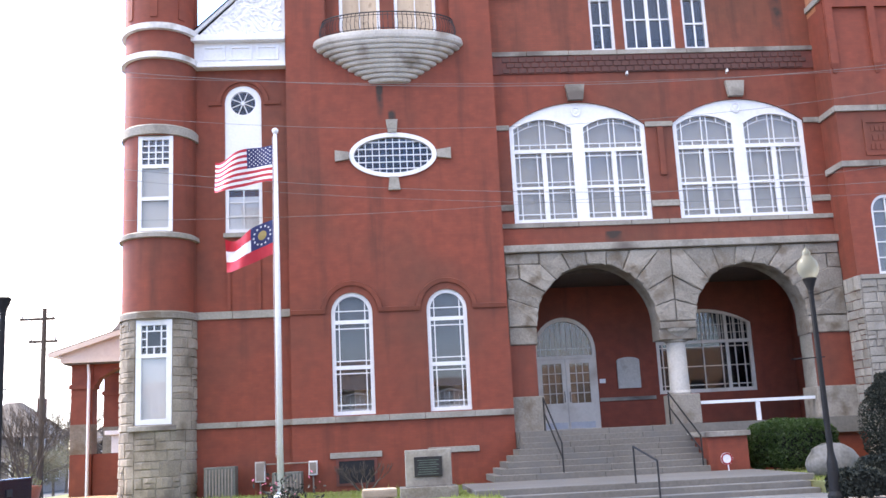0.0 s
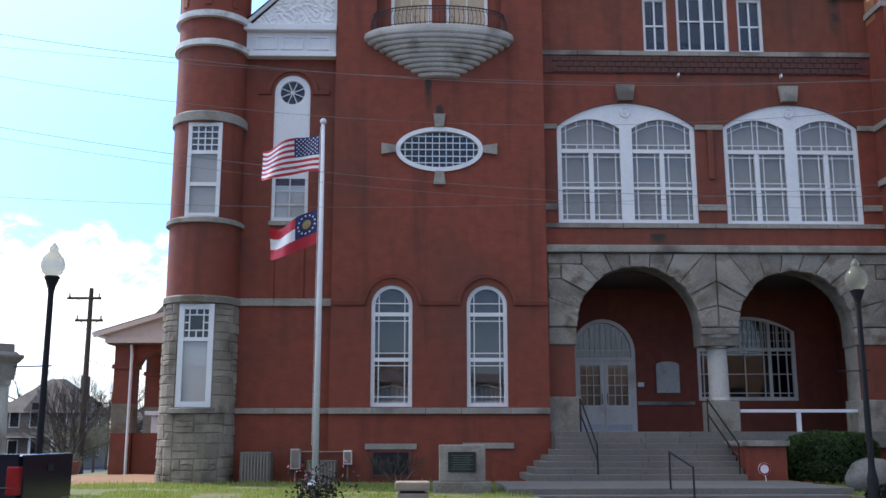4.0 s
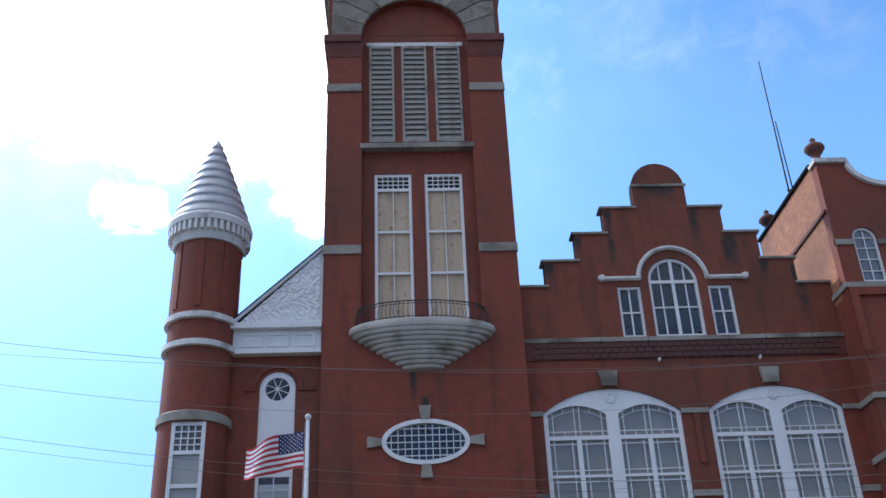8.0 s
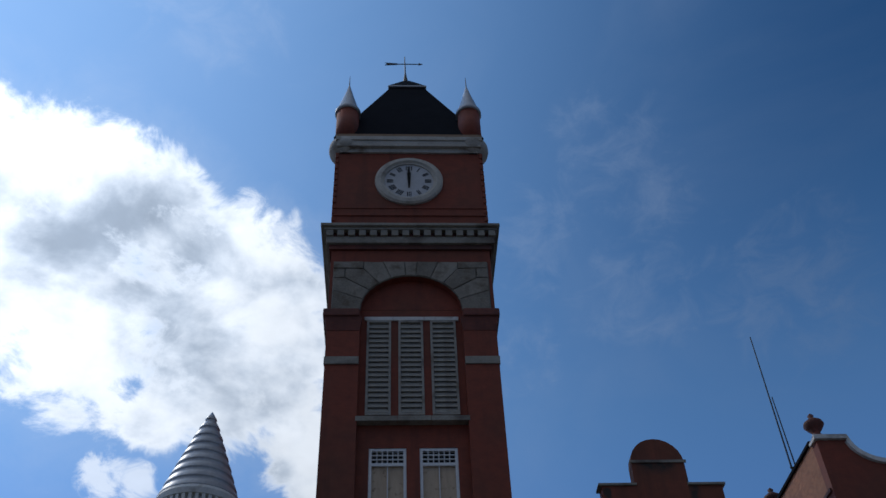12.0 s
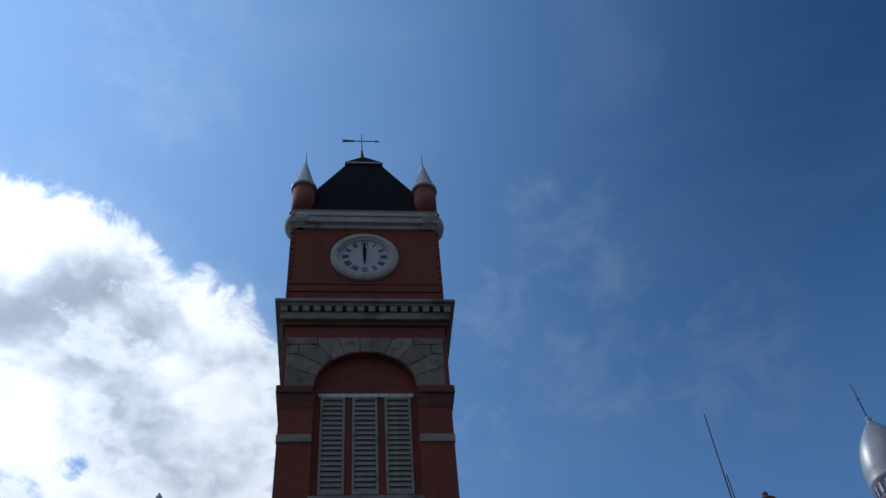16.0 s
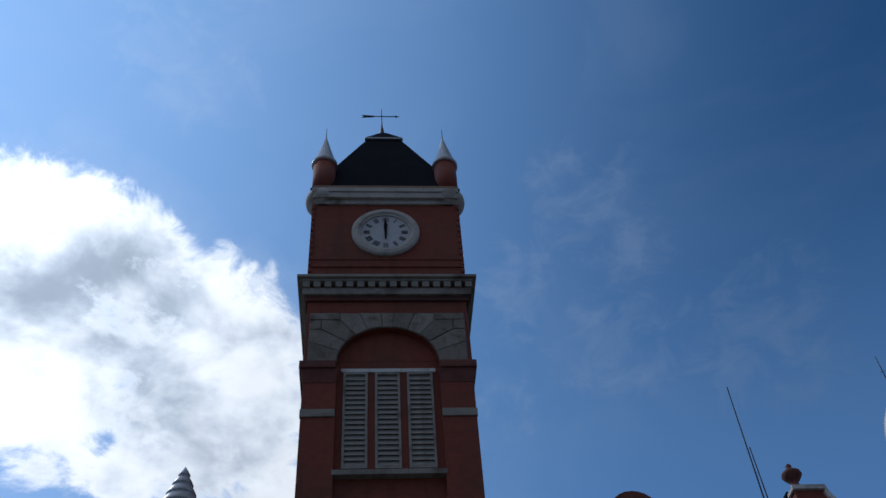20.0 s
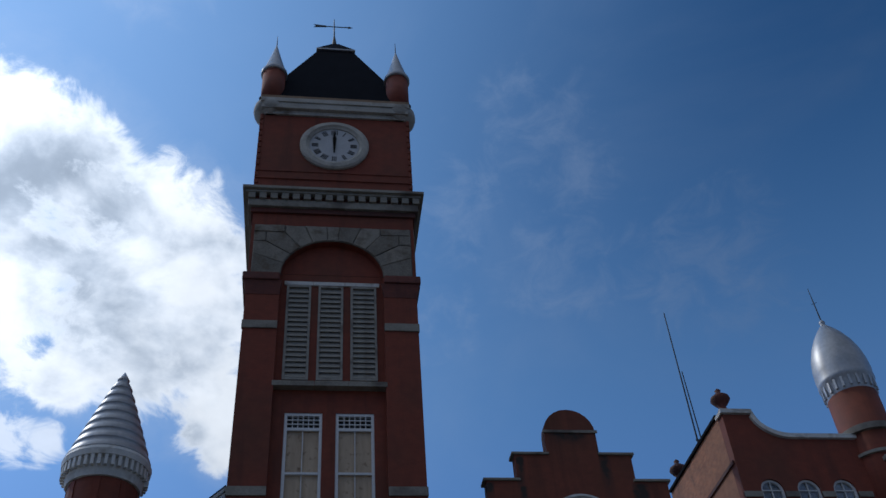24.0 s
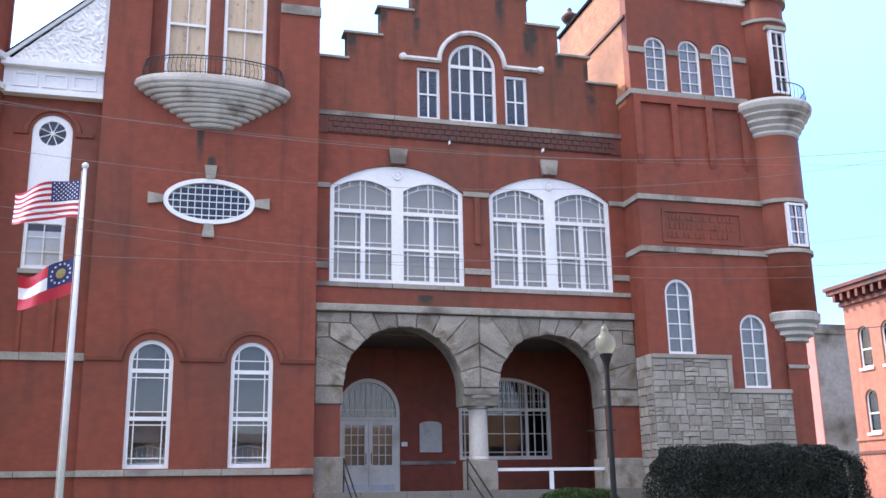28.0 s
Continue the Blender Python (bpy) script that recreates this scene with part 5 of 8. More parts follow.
for z in (8.42, 8.84):
    part("glazing_bar", box(-4.27, -3.38, WY + 0.052, WY + 0.078, z - 0.014, z + 0.014), WHITE, sw)
part("window_shade", box(-4.3, -3.36, WY + 0.11, WY + 0.12, 7.95, 9.02), WHITE, sw)
pts = [(-4.85, WY, 11.85), (-4.46, WY, 11.85)] + [(-3.83 - 0.66 * math.cos(math.pi * k / 16), WY, 11.9 + 0.68 * math.sin(math.pi * k / 16)) for k in range(17)] + [(-3.2, WY, 11.85), (-2.7, WY, 11.85)]
part("brick_hood_mould", sweep(pts, [(0.0, 0.0), (0.0, 0.05), (0.12, 0.07), (0.14, 0.0)]), BRICK, court)
band(court, -4.42, -3.23, WY, 7.76, 7.895, 0.09)
band(court, -5.4, TX0 - 0.004, WY, 5.36, 5.58, 0.06)
band(court, -5.4, TX0 - 0.004, WY, 2.26, 2.42, 0.06)
for x in (-4.32, -3.45):
    part("brick_strip", box(x, x + 0.1, WY - 0.05, WY - 0.002, 5.6, 7.7), BRICK, court)
# white cornice and carved gable
cor = part("wing_cornice", box(-5.35, TX0 - 0.02, WY - 0.20, WY + 0.4, 13.0, 13.9), WHITE, court, "white panelled wooden cornice")
for z0, z1, o in ((12.98, 13.12, 0.30), (13.78, 13.98, 0.42)):
    part("cornice_moulding", box(-5.4, TX0 - 0.004, WY - o, WY + 0.41, z0, z1, bevel=0.02), WHITE, cor)
for x in (-5.0, -4.2, -3.4):
    part("cornice_panel", plate(rect(x, x + 0.68, 13.22, 13.68), [rect(x + 0.08, x + 0.60, 13.30, 13.60)], WY - 0.235, WY - 0.20), WHITE, cor)
gab = part("wing_gable", plate([(-5.15, 13.98), (TX0 - 0.004, 13.98), (TX0 - 0.004, 16.56)], (), WY - 0.22, WY + 0.1), WHITE, court, "white gable end filled with carved plaster scrolls")


def carved_relief():
    """Scrolled plaster relief filling the triangle of the gable."""
    bm = bmesh.new()
    cols, rows = 92, 88
    x0, x1, z0 = -5.0, TX0 - 0.10, 14.04
    grid = {}
    for i in range(cols + 1):
        for j in range(rows + 1):
            x, z = x0 + (x1 - x0) * i / cols, z0 + 2.4 * j / rows
            if z - 13.98 > (x + 5.15) * 0.97 + 0.02:
                continue
            w1 = noise.noise(Vector((x * 1.9, z * 1.9, 1.7))) * 1.5
            w2 = noise.noise(Vector((x * 1.9, z * 1.9, 8.3))) * 1.5
            f1 = 1 - abs(noise.noise(Vector((x * 5.4 + w1, z * 5.4 + w2, 3.1)))) * 3.2
            f2 = noise.noise(Vector((x * 9 + w2, z * 9 + w1, 5.0)))
            y = WY - 0.225 - 0.04 * max(0.0, f1) - 0.024 * f2
            grid[i, j] = bm.verts.new((x, y, z))
    for (i, j) in list(grid):
        q = [(i, j), (i + 1, j), (i + 1, j + 1), (i, j + 1)]
        if all(k in grid for k in q):
            bm.faces.new([grid[k] for k in q])
    return bm


part("carved_relief", carved_relief(), WHITE, gab, "white painted scrolled plaster relief")
part("gable_rake", sweep([(-5.36, WY - 0.2, 13.94), (TX0 - 0.01, WY - 0.2, 16.62)], [(-0.03, 0.0), (-0.03, 0.08), (0.03, 0.12), (0.06, 0.12), (0.06, 0.0)]), WHITE, gab)
part("rake_flashing", sweep([(-5.36, WY - 0.2, 14.01), (TX0 - 0.01, WY - 0.2, 16.69)], [(0.0, -0.6), (0.0, 0.15), (0.03, 0.15), (0.03, -0.6)]), SLATE, gab, "dark roof edge over the gable")
part("wing_roof", hip(-5.4, TX0 - 0.01, WY - 0.1, WY + 12, 13.95, TX0 - 0.03, TX0 - 0.01, WY - 0.1, WY + 12, 16.6), SLATE, court)
part("wing_side_wall", box(-6.6, -6.2, 28.9, 40.0, GROUND_Z, 13.1), BRICK, court)

# ---- corner turret ----
UX, UY, UR = -6.26, 28.30, 1.04


def drum(cx, cy, r, z0, z1, gaps=(), n=48, bm=None):
    """A round wall with square openings: gaps are (a0, a1, z0, z1)."""
    bm = bm or bmesh.new()
    angs = sorted({360.0 * i / n for i in range(n)} | {a for g in gaps for a in g[:2]})
    zs = sorted({z0, z1} | {z for g in gaps for z in g[2:]})
    grid = {}
    for i, a in enumerate(angs):
        for j, z in enumerate(zs):
            grid[i, j] = bm.verts.new((cx + r * math.cos(radians(a)), cy + r * math.sin(radians(a)), z))
    for i in range(len(angs)):
        k = (i + 1) % len(angs)
        am = (angs[i] + (angs[k] if k else 360.0)) / 2
        for j in range(len(zs) - 1):
            zm = (zs[j] + zs[j + 1]) / 2
            if any(g[0] < am < g[1] and g[2] < zm < g[3] for g in gaps):
                continue
            bm.faces.new((grid[i, j], grid[k, j], grid[k, j + 1], grid[i, j + 1]))
    return bm


tur = thing_part("turret", court, "round corner turret with a conical tin roof")
GA = math.degrees(math.asin(0.49 / UR))
UWC = UX + 0.06
part("turret_wall", drum(UX, UY, UR, 5.45, 17.0, [(270 + 3 - GA, 270 + 3 + GA, 7.82, 10.64)]), BRICK, tur, smooth=True)
# inner drum in near-black paints the unlit inside of the turret
part("turret_shade_lining", drum(UX, UY, UR - 0.25, GROUND_Z, 17.0, [(270 + 3 - GA, 270 + 3 + GA, 7.82, 10.64), (270 + 3 - GA, 270 + 3 + GA, 2.42, 5.30)]), PAINTED_DARK, tur)
wy = UY - UR + 0.13
for z0, z1, tr, lab in ((7.82, 10.64, 9.74, "white turret window with a small-paned head"), (2.42, 5.30, 4.30, "white turret window with a small-paned head")):
    w = window(court, UWC - 0.49, UWC + 0.49, z0, z1, 0, "rect", wy, heavy_rows=(tr, (z0 + tr) / 2) if z0 > 6 else (tr,), fw=0.11 if z0 > 6 else 0.15, label=lab)
    part("window_shade", box(UWC - 0.47, UWC + 0.47, wy + 0.045, wy + 0.057, z0 + 0.05, tr), PALE_BLIND if z0 > 6 else WHITE, w)
    # the lower window's head is backed near-black for its unlit room
    part("head_backing", box(UWC - 0.38, UWC + 0.38, wy + 0.10, wy + 0.11, tr + 0.05, z1 - 0.10), PAINTED_DARK if z0 < 6 else GREY_BACKING, w)
    zl, zh = tr + 0.05, z1 - 0.11
    for u in (0.24, 0.76):
        x = UWC - 0.38 + 0.76 * u
        part("glazing_bar", box(x - 0.016, x + 0.016, wy - 0.02, wy + 0.03, zl, zh), WHITE, w)
        z = zl + (zh - zl) * u
        part("glazing_bar", box(UWC - 0.38, UWC + 0.38, wy - 0.022, wy + 0.028, z - 0.016, z + 0.016), WHITE, w)
    for u0, u1 in ((0.0, 0.24), (0.76, 1.0)) if z0 < 6 else ((0.0, 1.0),):
        part("glazing_bar", box(UWC - 0.016, UWC + 0.016, wy - 0.02, wy + 0.03, zl + (zh - zl) * u0, zl + (zh - zl) * u1), WHITE, w)
        part("glazing_bar", box(UWC - 0.38 + 0.76 * u0, UWC - 0.38 + 0.76 * u1, wy - 0.021, wy + 0.029, (zl + zh) / 2 - 0.016, (zl + zh) / 2 + 0.016), WHITE, w)
for z0, z1, o, m in ((13.88, 14.13, 0.12, WHITE_OLD), (12.98, 13.22, 0.12, WHITE_OLD), (10.66, 10.98, 0.07, STONE_TRIM), (7.62, 7.81, 0.10, STONE_TRIM), (5.32, 5.55, 0.07, STONE)):
    part("turret_band", lathe(UX, UY, [(UR - 0.1, z0), (UR + o, z0 + 0.02), (UR + o, z1 - 0.05), (UR + 0.02, z1), (UR - 0.1, z1)], 48), m, tur, smooth=False)
for k in range(24):
    a = 360 * k / 24
    m = Matrix.Translation((UX, UY, 0)) @ Matrix.Rotation(radians(a), 4, "Z")
    if k == 0:
        blk = part("turret_pilaster", box(UR - 0.02, UR + 0.03, -0.10, 0.10, 14.3, 16.6), BRICK, tur)
        blk.matrix_basis = m
    elif k % 3 == 0:
        shared("turret_pilaster", blk.data, tur, m)
cr = part("turret_cornice", lathe(UX, UY, [(UR - 0.1, 16.62), (UR + 0.08, 16.64), (UR + 0.12, 16.79), (UR + 0.14, 16.89), (UR + 0.14, 17.2), (UR + 0.30, 17.24), (UR + 0.33, 17.42), (UR + 0.28, 17.54), (UR - 0.1, 17.56)], 48), WHITE_OLD, tur, "white bracketed turret cornice")
br = None
for k in range(40):
    m = Matrix.Translation((UX, UY, 0)) @ Matrix.Rotation(2 * math.pi * k / 40, 4, "Z")
    if br is None:
        br = part("bracket", box(UR + 0.12, UR + 0.28, -0.05, 0.05, 16.9, 17.23), WHITE_OLD, tur)
    else:
        shared("bracket", br.data, tur, m)
cone = []
n = 9
for k in range(n):
    za, zb = 17.54 + (21.1 - 17.54) * k / n, 17.54 + (21.1 - 17.54) * (k + 1) / n
    u, v = k / n, (k + 1) / n
    ra, rb = 1.30 * (1 - u) ** 0.92, 1.30 * (1 - v) ** 0.92
    cone += [(ra + 0.02, za), (ra * 0.99 + 0.032, za + 0.05), (rb * 0.5 + ra * 0.5 + 0.03, (za + zb) / 2), (max(rb, 0.012) + 0.0, zb - 0.01)]
part("turret_roof", lathe(UX, UY, cone, 40), TIN, tur, "silver tin cone with overlapping courses", smooth=True)

# ---- right pavilion ----
PX0, PX1 = 14.10, 19.72
par = [(PX0, GROUND_Z - 0.2), (PX1, GROUND_Z - 0.2), (PX1, 18.32), (16.4, 18.32)] + [(16.4 - 1.25 * math.sin(math.pi / 2 * k / 8), 19.27 - 0.95 * math.cos(math.pi / 2 * k / 8)) for k in range(1, 9)] + [(PX0, 19.27)]
PW = [(14.71, 15.51, 14.70, 16.28, 0.40), (15.98, 16.79, 14.70, 16.28, 0.405), (17.24, 18.06, 14.70, 16.28, 0.41)]
S1, S2 = (14.79, 15.77, 5.80, 7.72, 0.49), (17.37, 18.35, 4.76, 6.66, 0.49)
part("pavilion_wall", plate(par, [arch(*w) for w in PW + [S1, S2]], PY, PY + 0.4), BRICK, court)
part("pavilion_side_wall", box(PX0, PX0 + 0.4, PY + 0.402, 33.2, 14.3, 19.27), BRICK_SIDE, court, "side wall of bare orange brick")
part("pavilion_side_wall", box(PX0, PX0 + 0.4, PY + 0.402, 33.2, GROUND_Z, 14.298), BRICK, court)
part("pavilion_side_wall", box(PX1 - 0.4, PX1, PY + 0.402, 40.0, GROUND_Z, 18.4), BRICK, court)
part("parapet_coping", sweep([(PX1, PY, 18.32), (16.4, PY, 18.32)] + [(16.4 - 1.25 * math.sin(math.pi / 2 * k / 8), PY, 19.27 - 0.95 * math.cos(math.pi / 2 * k / 8)) for k in range(1, 9)] + [(PX0 - 0.08, PY, 19.27)], [(0.12, -0.42), (0.12, 0.0), (0.10, 0.10), (-0.06, 0.10), (-0.06, 0.0), (0.0, -0.01), (0.0, -0.42)][::-1]), WHITE_OLD, court)
part("parapet_coping", box(PX0 - 0.08, PX0 + 0.45, PY + 0.43, 33.2, 19.274, 19.40, bevel=0.02), SLATE, court)
part("drip_course", box(PX0 - 0.06, PX0 - 0.002, PY + 0.1, 33.2, 17.30, 17.42), BRICK_DARK, court)
for y in (PY + 0.3, 32.6):
    part("urn_finial", lathe(PX0 + 0.25, y, [(0.24, 19.38), (0.18, 19.50), (0.12, 19.62), (0.24, 19.76), (0.35, 19.92), (0.32, 20.03), (0.18, 20.14), (0.08, 20.22), (0.11, 20.31), (0.02, 20.41)], 20), BRICK_DARK, court, smooth=True)
# grey sheets behind these panes paint the reflections in the glass
for w in PW:
    c = (w[0] + w[1]) / 2
    window(court, *w, "arch", PY + 0.10, cols=(c,), rows=(15.10, 15.52, 15.93, 16.30), fw=0.075, behind=GREY_BACKING, gap=0.14, mw=0.028, label="small arched white window")
for w in (S1, S2):
    c = (w[0] + w[1]) / 2
    window(court, *w, "arch", PY + 0.08, cols=(c,), rows=(w[2] + 0.50, w[2] + 0.97, w[2] + 1.44, w[2] + 1.9), fw=0.085, mw=0.03, behind=GREY_BACKING, gap=0.12, label="arched white stair window")
xs = [PX0] + [v for w in PW for v in (w[0], w[1])] + [18.55]
for a, b in zip(xs[::2], xs[1::2]):
    band(court, a, b, PY, 16.02, 16.22, 0.05)
band(court, PX0 - 0.06, 18.45, PY, 14.48, 14.66, 0.07)
band(court, PX0 - 0.06, 18.7, PY, 10.82, 11.0, 0.07)
band(court, PX0 - 0.06, 18.7, PY, 9.08, 9.26, 0.07)
for z0, z1 in ((14.48, 14.66), (10.82, 11.0), (9.08, 9.26)):
    part("string_course", box(PX0 - 0.06, PX0 - 0.002, PY + 0.11, BY - 0.01, z0, z1), STONE_TRIM, court)
for x in (14.25, 15.60, 16.90, 18.2):
    part("brick_rib", box(x - 0.12, x + 0.12, PY - 0.10, PY - 0.002, 12.35, 14.198), BRICK, court)
    part("brick_corbel", hip(x - 0.05, x + 0.05, PY - 0.02, PY, 12.05, x - 0.12, x + 0.12, PY - 0.10, PY, 12.348), BRICK, court)
part("brick_rib_head", box(14.13, 18.32, PY - 0.10, PY - 0.003, 14.20, 14.47), BRICK, court)
sign = part("inscription_panel", plate(rect(14.88, 17.80, 9.42, 10.55), [rect(14.98, 17.70, 9.52, 10.45)], PY - 0.035, PY - 0.002), BRICK, court, "red terracotta inscription panel with worn lettering")
rnd = random.Random(4)
for z in (10.17, 9.88, 9.59):
    x = 15.06 + rnd.uniform(0, 0.25)
    while x < 17.5:
        w_ = rnd.uniform(0.07, 0.14)
        part("worn_lettering", box(x, min(x + w_, 17.62), PY - 0.022, PY - 0.003, z + rnd.uniform(0, 0.02), z + 0.17 + rnd.uniform(0, 0.03)), BRICK, sign)
        x += w_ + (0.05 if rnd.random() < 0.78 else 0.17)
# bartizan
QX, QY, QR = 19.45, 27.72, 0.93
bz = thing_part("bartizan", court, "round corner bartizan with a silver onion dome")
part("bartizan_wall", lathe(QX, QY, [(QR, 7.1), (QR, 13.6)], 40), BRICK, bz, smooth=True)
part("bartizan_wall", lathe(QX, QY, [(0.88, 14.4), (0.88, 20.1)], 40), BRICK, bz, smooth=True)
for z0, z1, r in ((10.86, 11.04, QR), (9.14, 9.32, QR), (17.46, 17.62, 0.88), (18.34, 18.62, 0.93)):
    part("bartizan_band", lathe(QX, QY, [(r - 0.1, z0), (r + 0.09, z0 + 0.02), (r + 0.09, z1 - 0.03), (r - 0.1, z1)], 40), STONE_TRIM, bz)
for base, cr_ in ((13.22, [(0.90, 0.0), (0.98, 0.12), (0.96, 0.2), (1.08, 0.32), (1.06, 0.4), (1.2, 0.52), (1.18, 0.62), (1.34, 0.75), (1.33, 0.82), (1.46, 0.95), (1.50, 1.10), (1.44, 1.22), (0.8, 1.25)]), (6.25, [(0.45, 0.0), (0.58, 0.05), (0.56, 0.16), (0.74, 0.24), (0.72, 0.36), (0.88, 0.46), (0.86, 0.58), (1.0, 0.68), (1.02, 0.92), (0.93, 0.98)])):
    part("corbelled_ring", lathe(QX, QY, [(0.03, base)] + [(r, base + z) for r, z in cr_] + [(0.03, base + cr_[-1][1])], 40), STONE_PALE, bz)
part("onion_dome", lathe(QX, QY, [(0.86, 20.05), (0.88, 20.12), (0.90, 20.35), (0.96, 20.62), (1.01, 20.70), (1.01, 20.82), (1.0, 20.88), (1.02, 21.15), (1.0, 21.5), (0.92, 21.95), (0.77, 22.4), (0.54, 22.85), (0.30, 23.2), (0.12, 23.42), (0.08, 23.5), (0.12, 23.56), (0.1, 23.62), (0.03, 23.72)], 40), TIN, bz, "silver onion dome", smooth=True)
br = None
for k in range(22):
    m = Matrix.Translation((QX, QY, 0)) @ Matrix.Rotation(2 * math.pi * k / 22, 4, "Z")
    if br is None:
        br = part("dome_bracket", box(0.86, 0.965, -0.04, 0.04, 20.2, 20.6), TIN, bz)
    else:
        shared("dome_bracket", br.data, bz, m)
part("dome_spike", tube([(QX, QY, 23.6), (QX - 0.02, QY, 25.3)], [0.03, 0.012], 6), IRON, bz)
part("dome_spike_star", tube([(QX - 0.12, QY, 24.5), (QX + 0.12, QY, 24.6)], 0.012, 4), IRON, bz)
for k in range(17):
    a = radians(258 + 125 * k / 16)
    part("baluster", tube([(QX + 1.3 * math.cos(a), QY + 1.3 * math.sin(a), 14.46), (QX + 1.34 * math.cos(a), QY + 1.34 * math.sin(a), 14.76), (QX + 1.3 * math.cos(a), QY + 1.3 * math.sin(a), 15.02)], 0.012, 4), IRON, bz)
part("balcony_rail", tube([(QX + 1.3 * math.cos(radians(258 + 125 * k / 20)), QY + 1.3 * math.sin(radians(258 + 125 * k / 20)), 15.02) for k in range(21)], 0.02, 5), IRON, bz)


def round_window(z0, z1, r, a, half, rows):
    """A flat white sash set on a drum at the turn a (degrees)."""
    g = thing_part("window", court, "narrow white bartizan window")
    m = Matrix.Translation((QX, QY, 0)) @ Matrix.Rotation(radians(a + 90), 4, "Z")
    y = -r - 0.03

    def put(name, bm, mat):
        bm.transform(m)
        return part(name, bm, mat, g)
    put("window_frame", plate(rect(-half, half, z0, z1), [rect(-half + 0.08, half - 0.08, z0 + 0.08, z1 - 0.08)], y - 0.03, y + 0.2), WHITE)
    put("pane", box(-half + 0.06, half - 0.06, y + 0.03, y + 0.036, z0 + 0.06, z1 - 0.06), GLASS).visible_shadow = False
    # not a blind: near-black sheet for the unlit room behind the pane
    put("window_shade", box(-half + 0.06, half - 0.06, y + 0.045, y + 0.052, z0 + 0.06, z1 - 0.06), PAINTED_DARK)
    for z in rows:
        put("glazing_bar", box(-half + 0.08, half - 0.08, y - 0.01, y + 0.02, z - 0.02, z + 0.02), WHITE)
    put("glazing_bar", box(-0.02, 0.02, y - 0.012, y + 0.018, z0 + 0.08, z1 - 0.08), WHITE)


round_window(14.78, 17.12, 0.88, 275, 0.31, (15.4, 16.0, 16.55))
part("window_lintel", box(QX - 0.34, QX + 0.46, QY - 1.0, QY - 0.7, 17.13, 17.28, bevel=0.02), STONE_TRIM, bz)
round_window(9.36, 10.84, 0.93, 273, 0.35, (9.85, 10.35))
part("corner_pilaster", box(18.95, 19.70, PY - 0.10, PY - 0.003, GROUND_Z, 6.24), BRICK, court)
band(court, 18.95, 19.73, PY - 0.1, 5.40, 5.52, 0.04)

# shell behind the fronts: roofs, back wall, partitions
part("main_roof", box(-6.2, 19.5, 30.5, 40.0, 13.8, 14.0), SLATE, court)
part("bay_roof", hip(3.82, 14.08, 28.86, 40, 13.9, 6.0, 12.0, 34, 35, 14.6), SLATE, court)
part("back_wall", box(-6.6, 19.95, 40.0, 40.4, GROUND_Z, 13.8), BRICK, court)
# added near-black walls, so that the rooms behind the glass look unlit
part("inner_partition", box(3.9, 19.5, 34.4, 34.6, GROUND_Z, 13.7), PAINTED_DARK, court)
part("inner_partition", plate([(3.82, 7.1), (14.1, 7.1), (14.1, 15.0), (11.9, 15.0), (11.9, 16.6), (5.95, 16.6), (5.95, 15.0), (3.82, 15.0)], (), BY + 1.2, BY + 1.3), PAINTED_DARK, court)
part("inner_partition", box(14.52, 19.5, PY + 2.5, PY + 2.6, GROUND_Z, 18.0), PAINTED_DARK, court)


# ---- grounds and street ----
PAINT_BLACK = surface("black_lamp_paint", (0.012, 0.013, 0.014), (0.022, 0.021, 0.021), 3, 20, 0.65, 0.0)
PAINT_BLACK.node_tree.nodes["Principled BSDF"].inputs["Specular IOR Level"].default_value = 0.15
ACORN = surface("frosted_acorn_glass", (0.17, 0.18, 0.145), (0.25, 0.26, 0.215), 2, 9, 0.15, bump=0.03)
POLE_WOOD = surface("creosoted_pole_wood", (0.045, 0.035, 0.028), (0.09, 0.07, 0.055), 1, 14, 0.9, stretch=0.1)
BARK = surface("tree_bark", (0.06, 0.05, 0.04), (0.13, 0.11, 0.09), 2, 12, 0.95, bump=0.5, stretch=0.3)
TWIG = surface("bare_twigs", (0.10, 0.08, 0.065), (0.19, 0.155, 0.125), 2, 12, 0.95, bump=0.0)
LEAF_DARK = surface("dark_evergreen_leaves", (0.062, 0.064, 0.040), (0.125, 0.120, 0.075), 0.6, 5, 0.75, bump=0.0)
# far leaves: distance haze is put into a paler, greyer colour
LEAF_HAZED = surface("hazed_evergreen_leaves", (0.125, 0.118, 0.088), (0.22, 0.20, 0.155), 0.6, 5, 0.8, bump=0.0)
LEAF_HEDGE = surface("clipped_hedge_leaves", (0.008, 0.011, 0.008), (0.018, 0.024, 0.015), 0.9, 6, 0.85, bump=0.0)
LEAF_GREEN = surface("fresh_shrub_leaves", (0.018, 0.038, 0.011), (0.048, 0.088, 0.024), 0.9, 7, 0.55, bump=0.0)
LEAF_SPRING = surface("yellow_spring_leaves", (0.10, 0.105, 0.035), (0.19, 0.19, 0.075), 0.5, 5, 0.7, bump=0.0)
LEAF_PINK = surface("pink_petals", (0.45, 0.06, 0.12), (0.65, 0.2, 0.26), 2, 8, 0.6, bump=0.0)
BLADES = surface("grass_blades", (0.17, 0.215, 0.05), (0.32, 0.36, 0.12), 0.35, 3, 0.7, bump=0.0)
# near-black that paints the shade deep inside the shrubs
FOLIAGE_SHADE = surface("painted_foliage_shade", (0.006, 0.007, 0.005), (0.014, 0.016, 0.010), 2, 12, 0.95, bump=0.5)
BRONZE = surface("green_bronze", (0.05, 0.07, 0.06), (0.12, 0.16, 0.13), 2, 12, 0.6, 0.4)
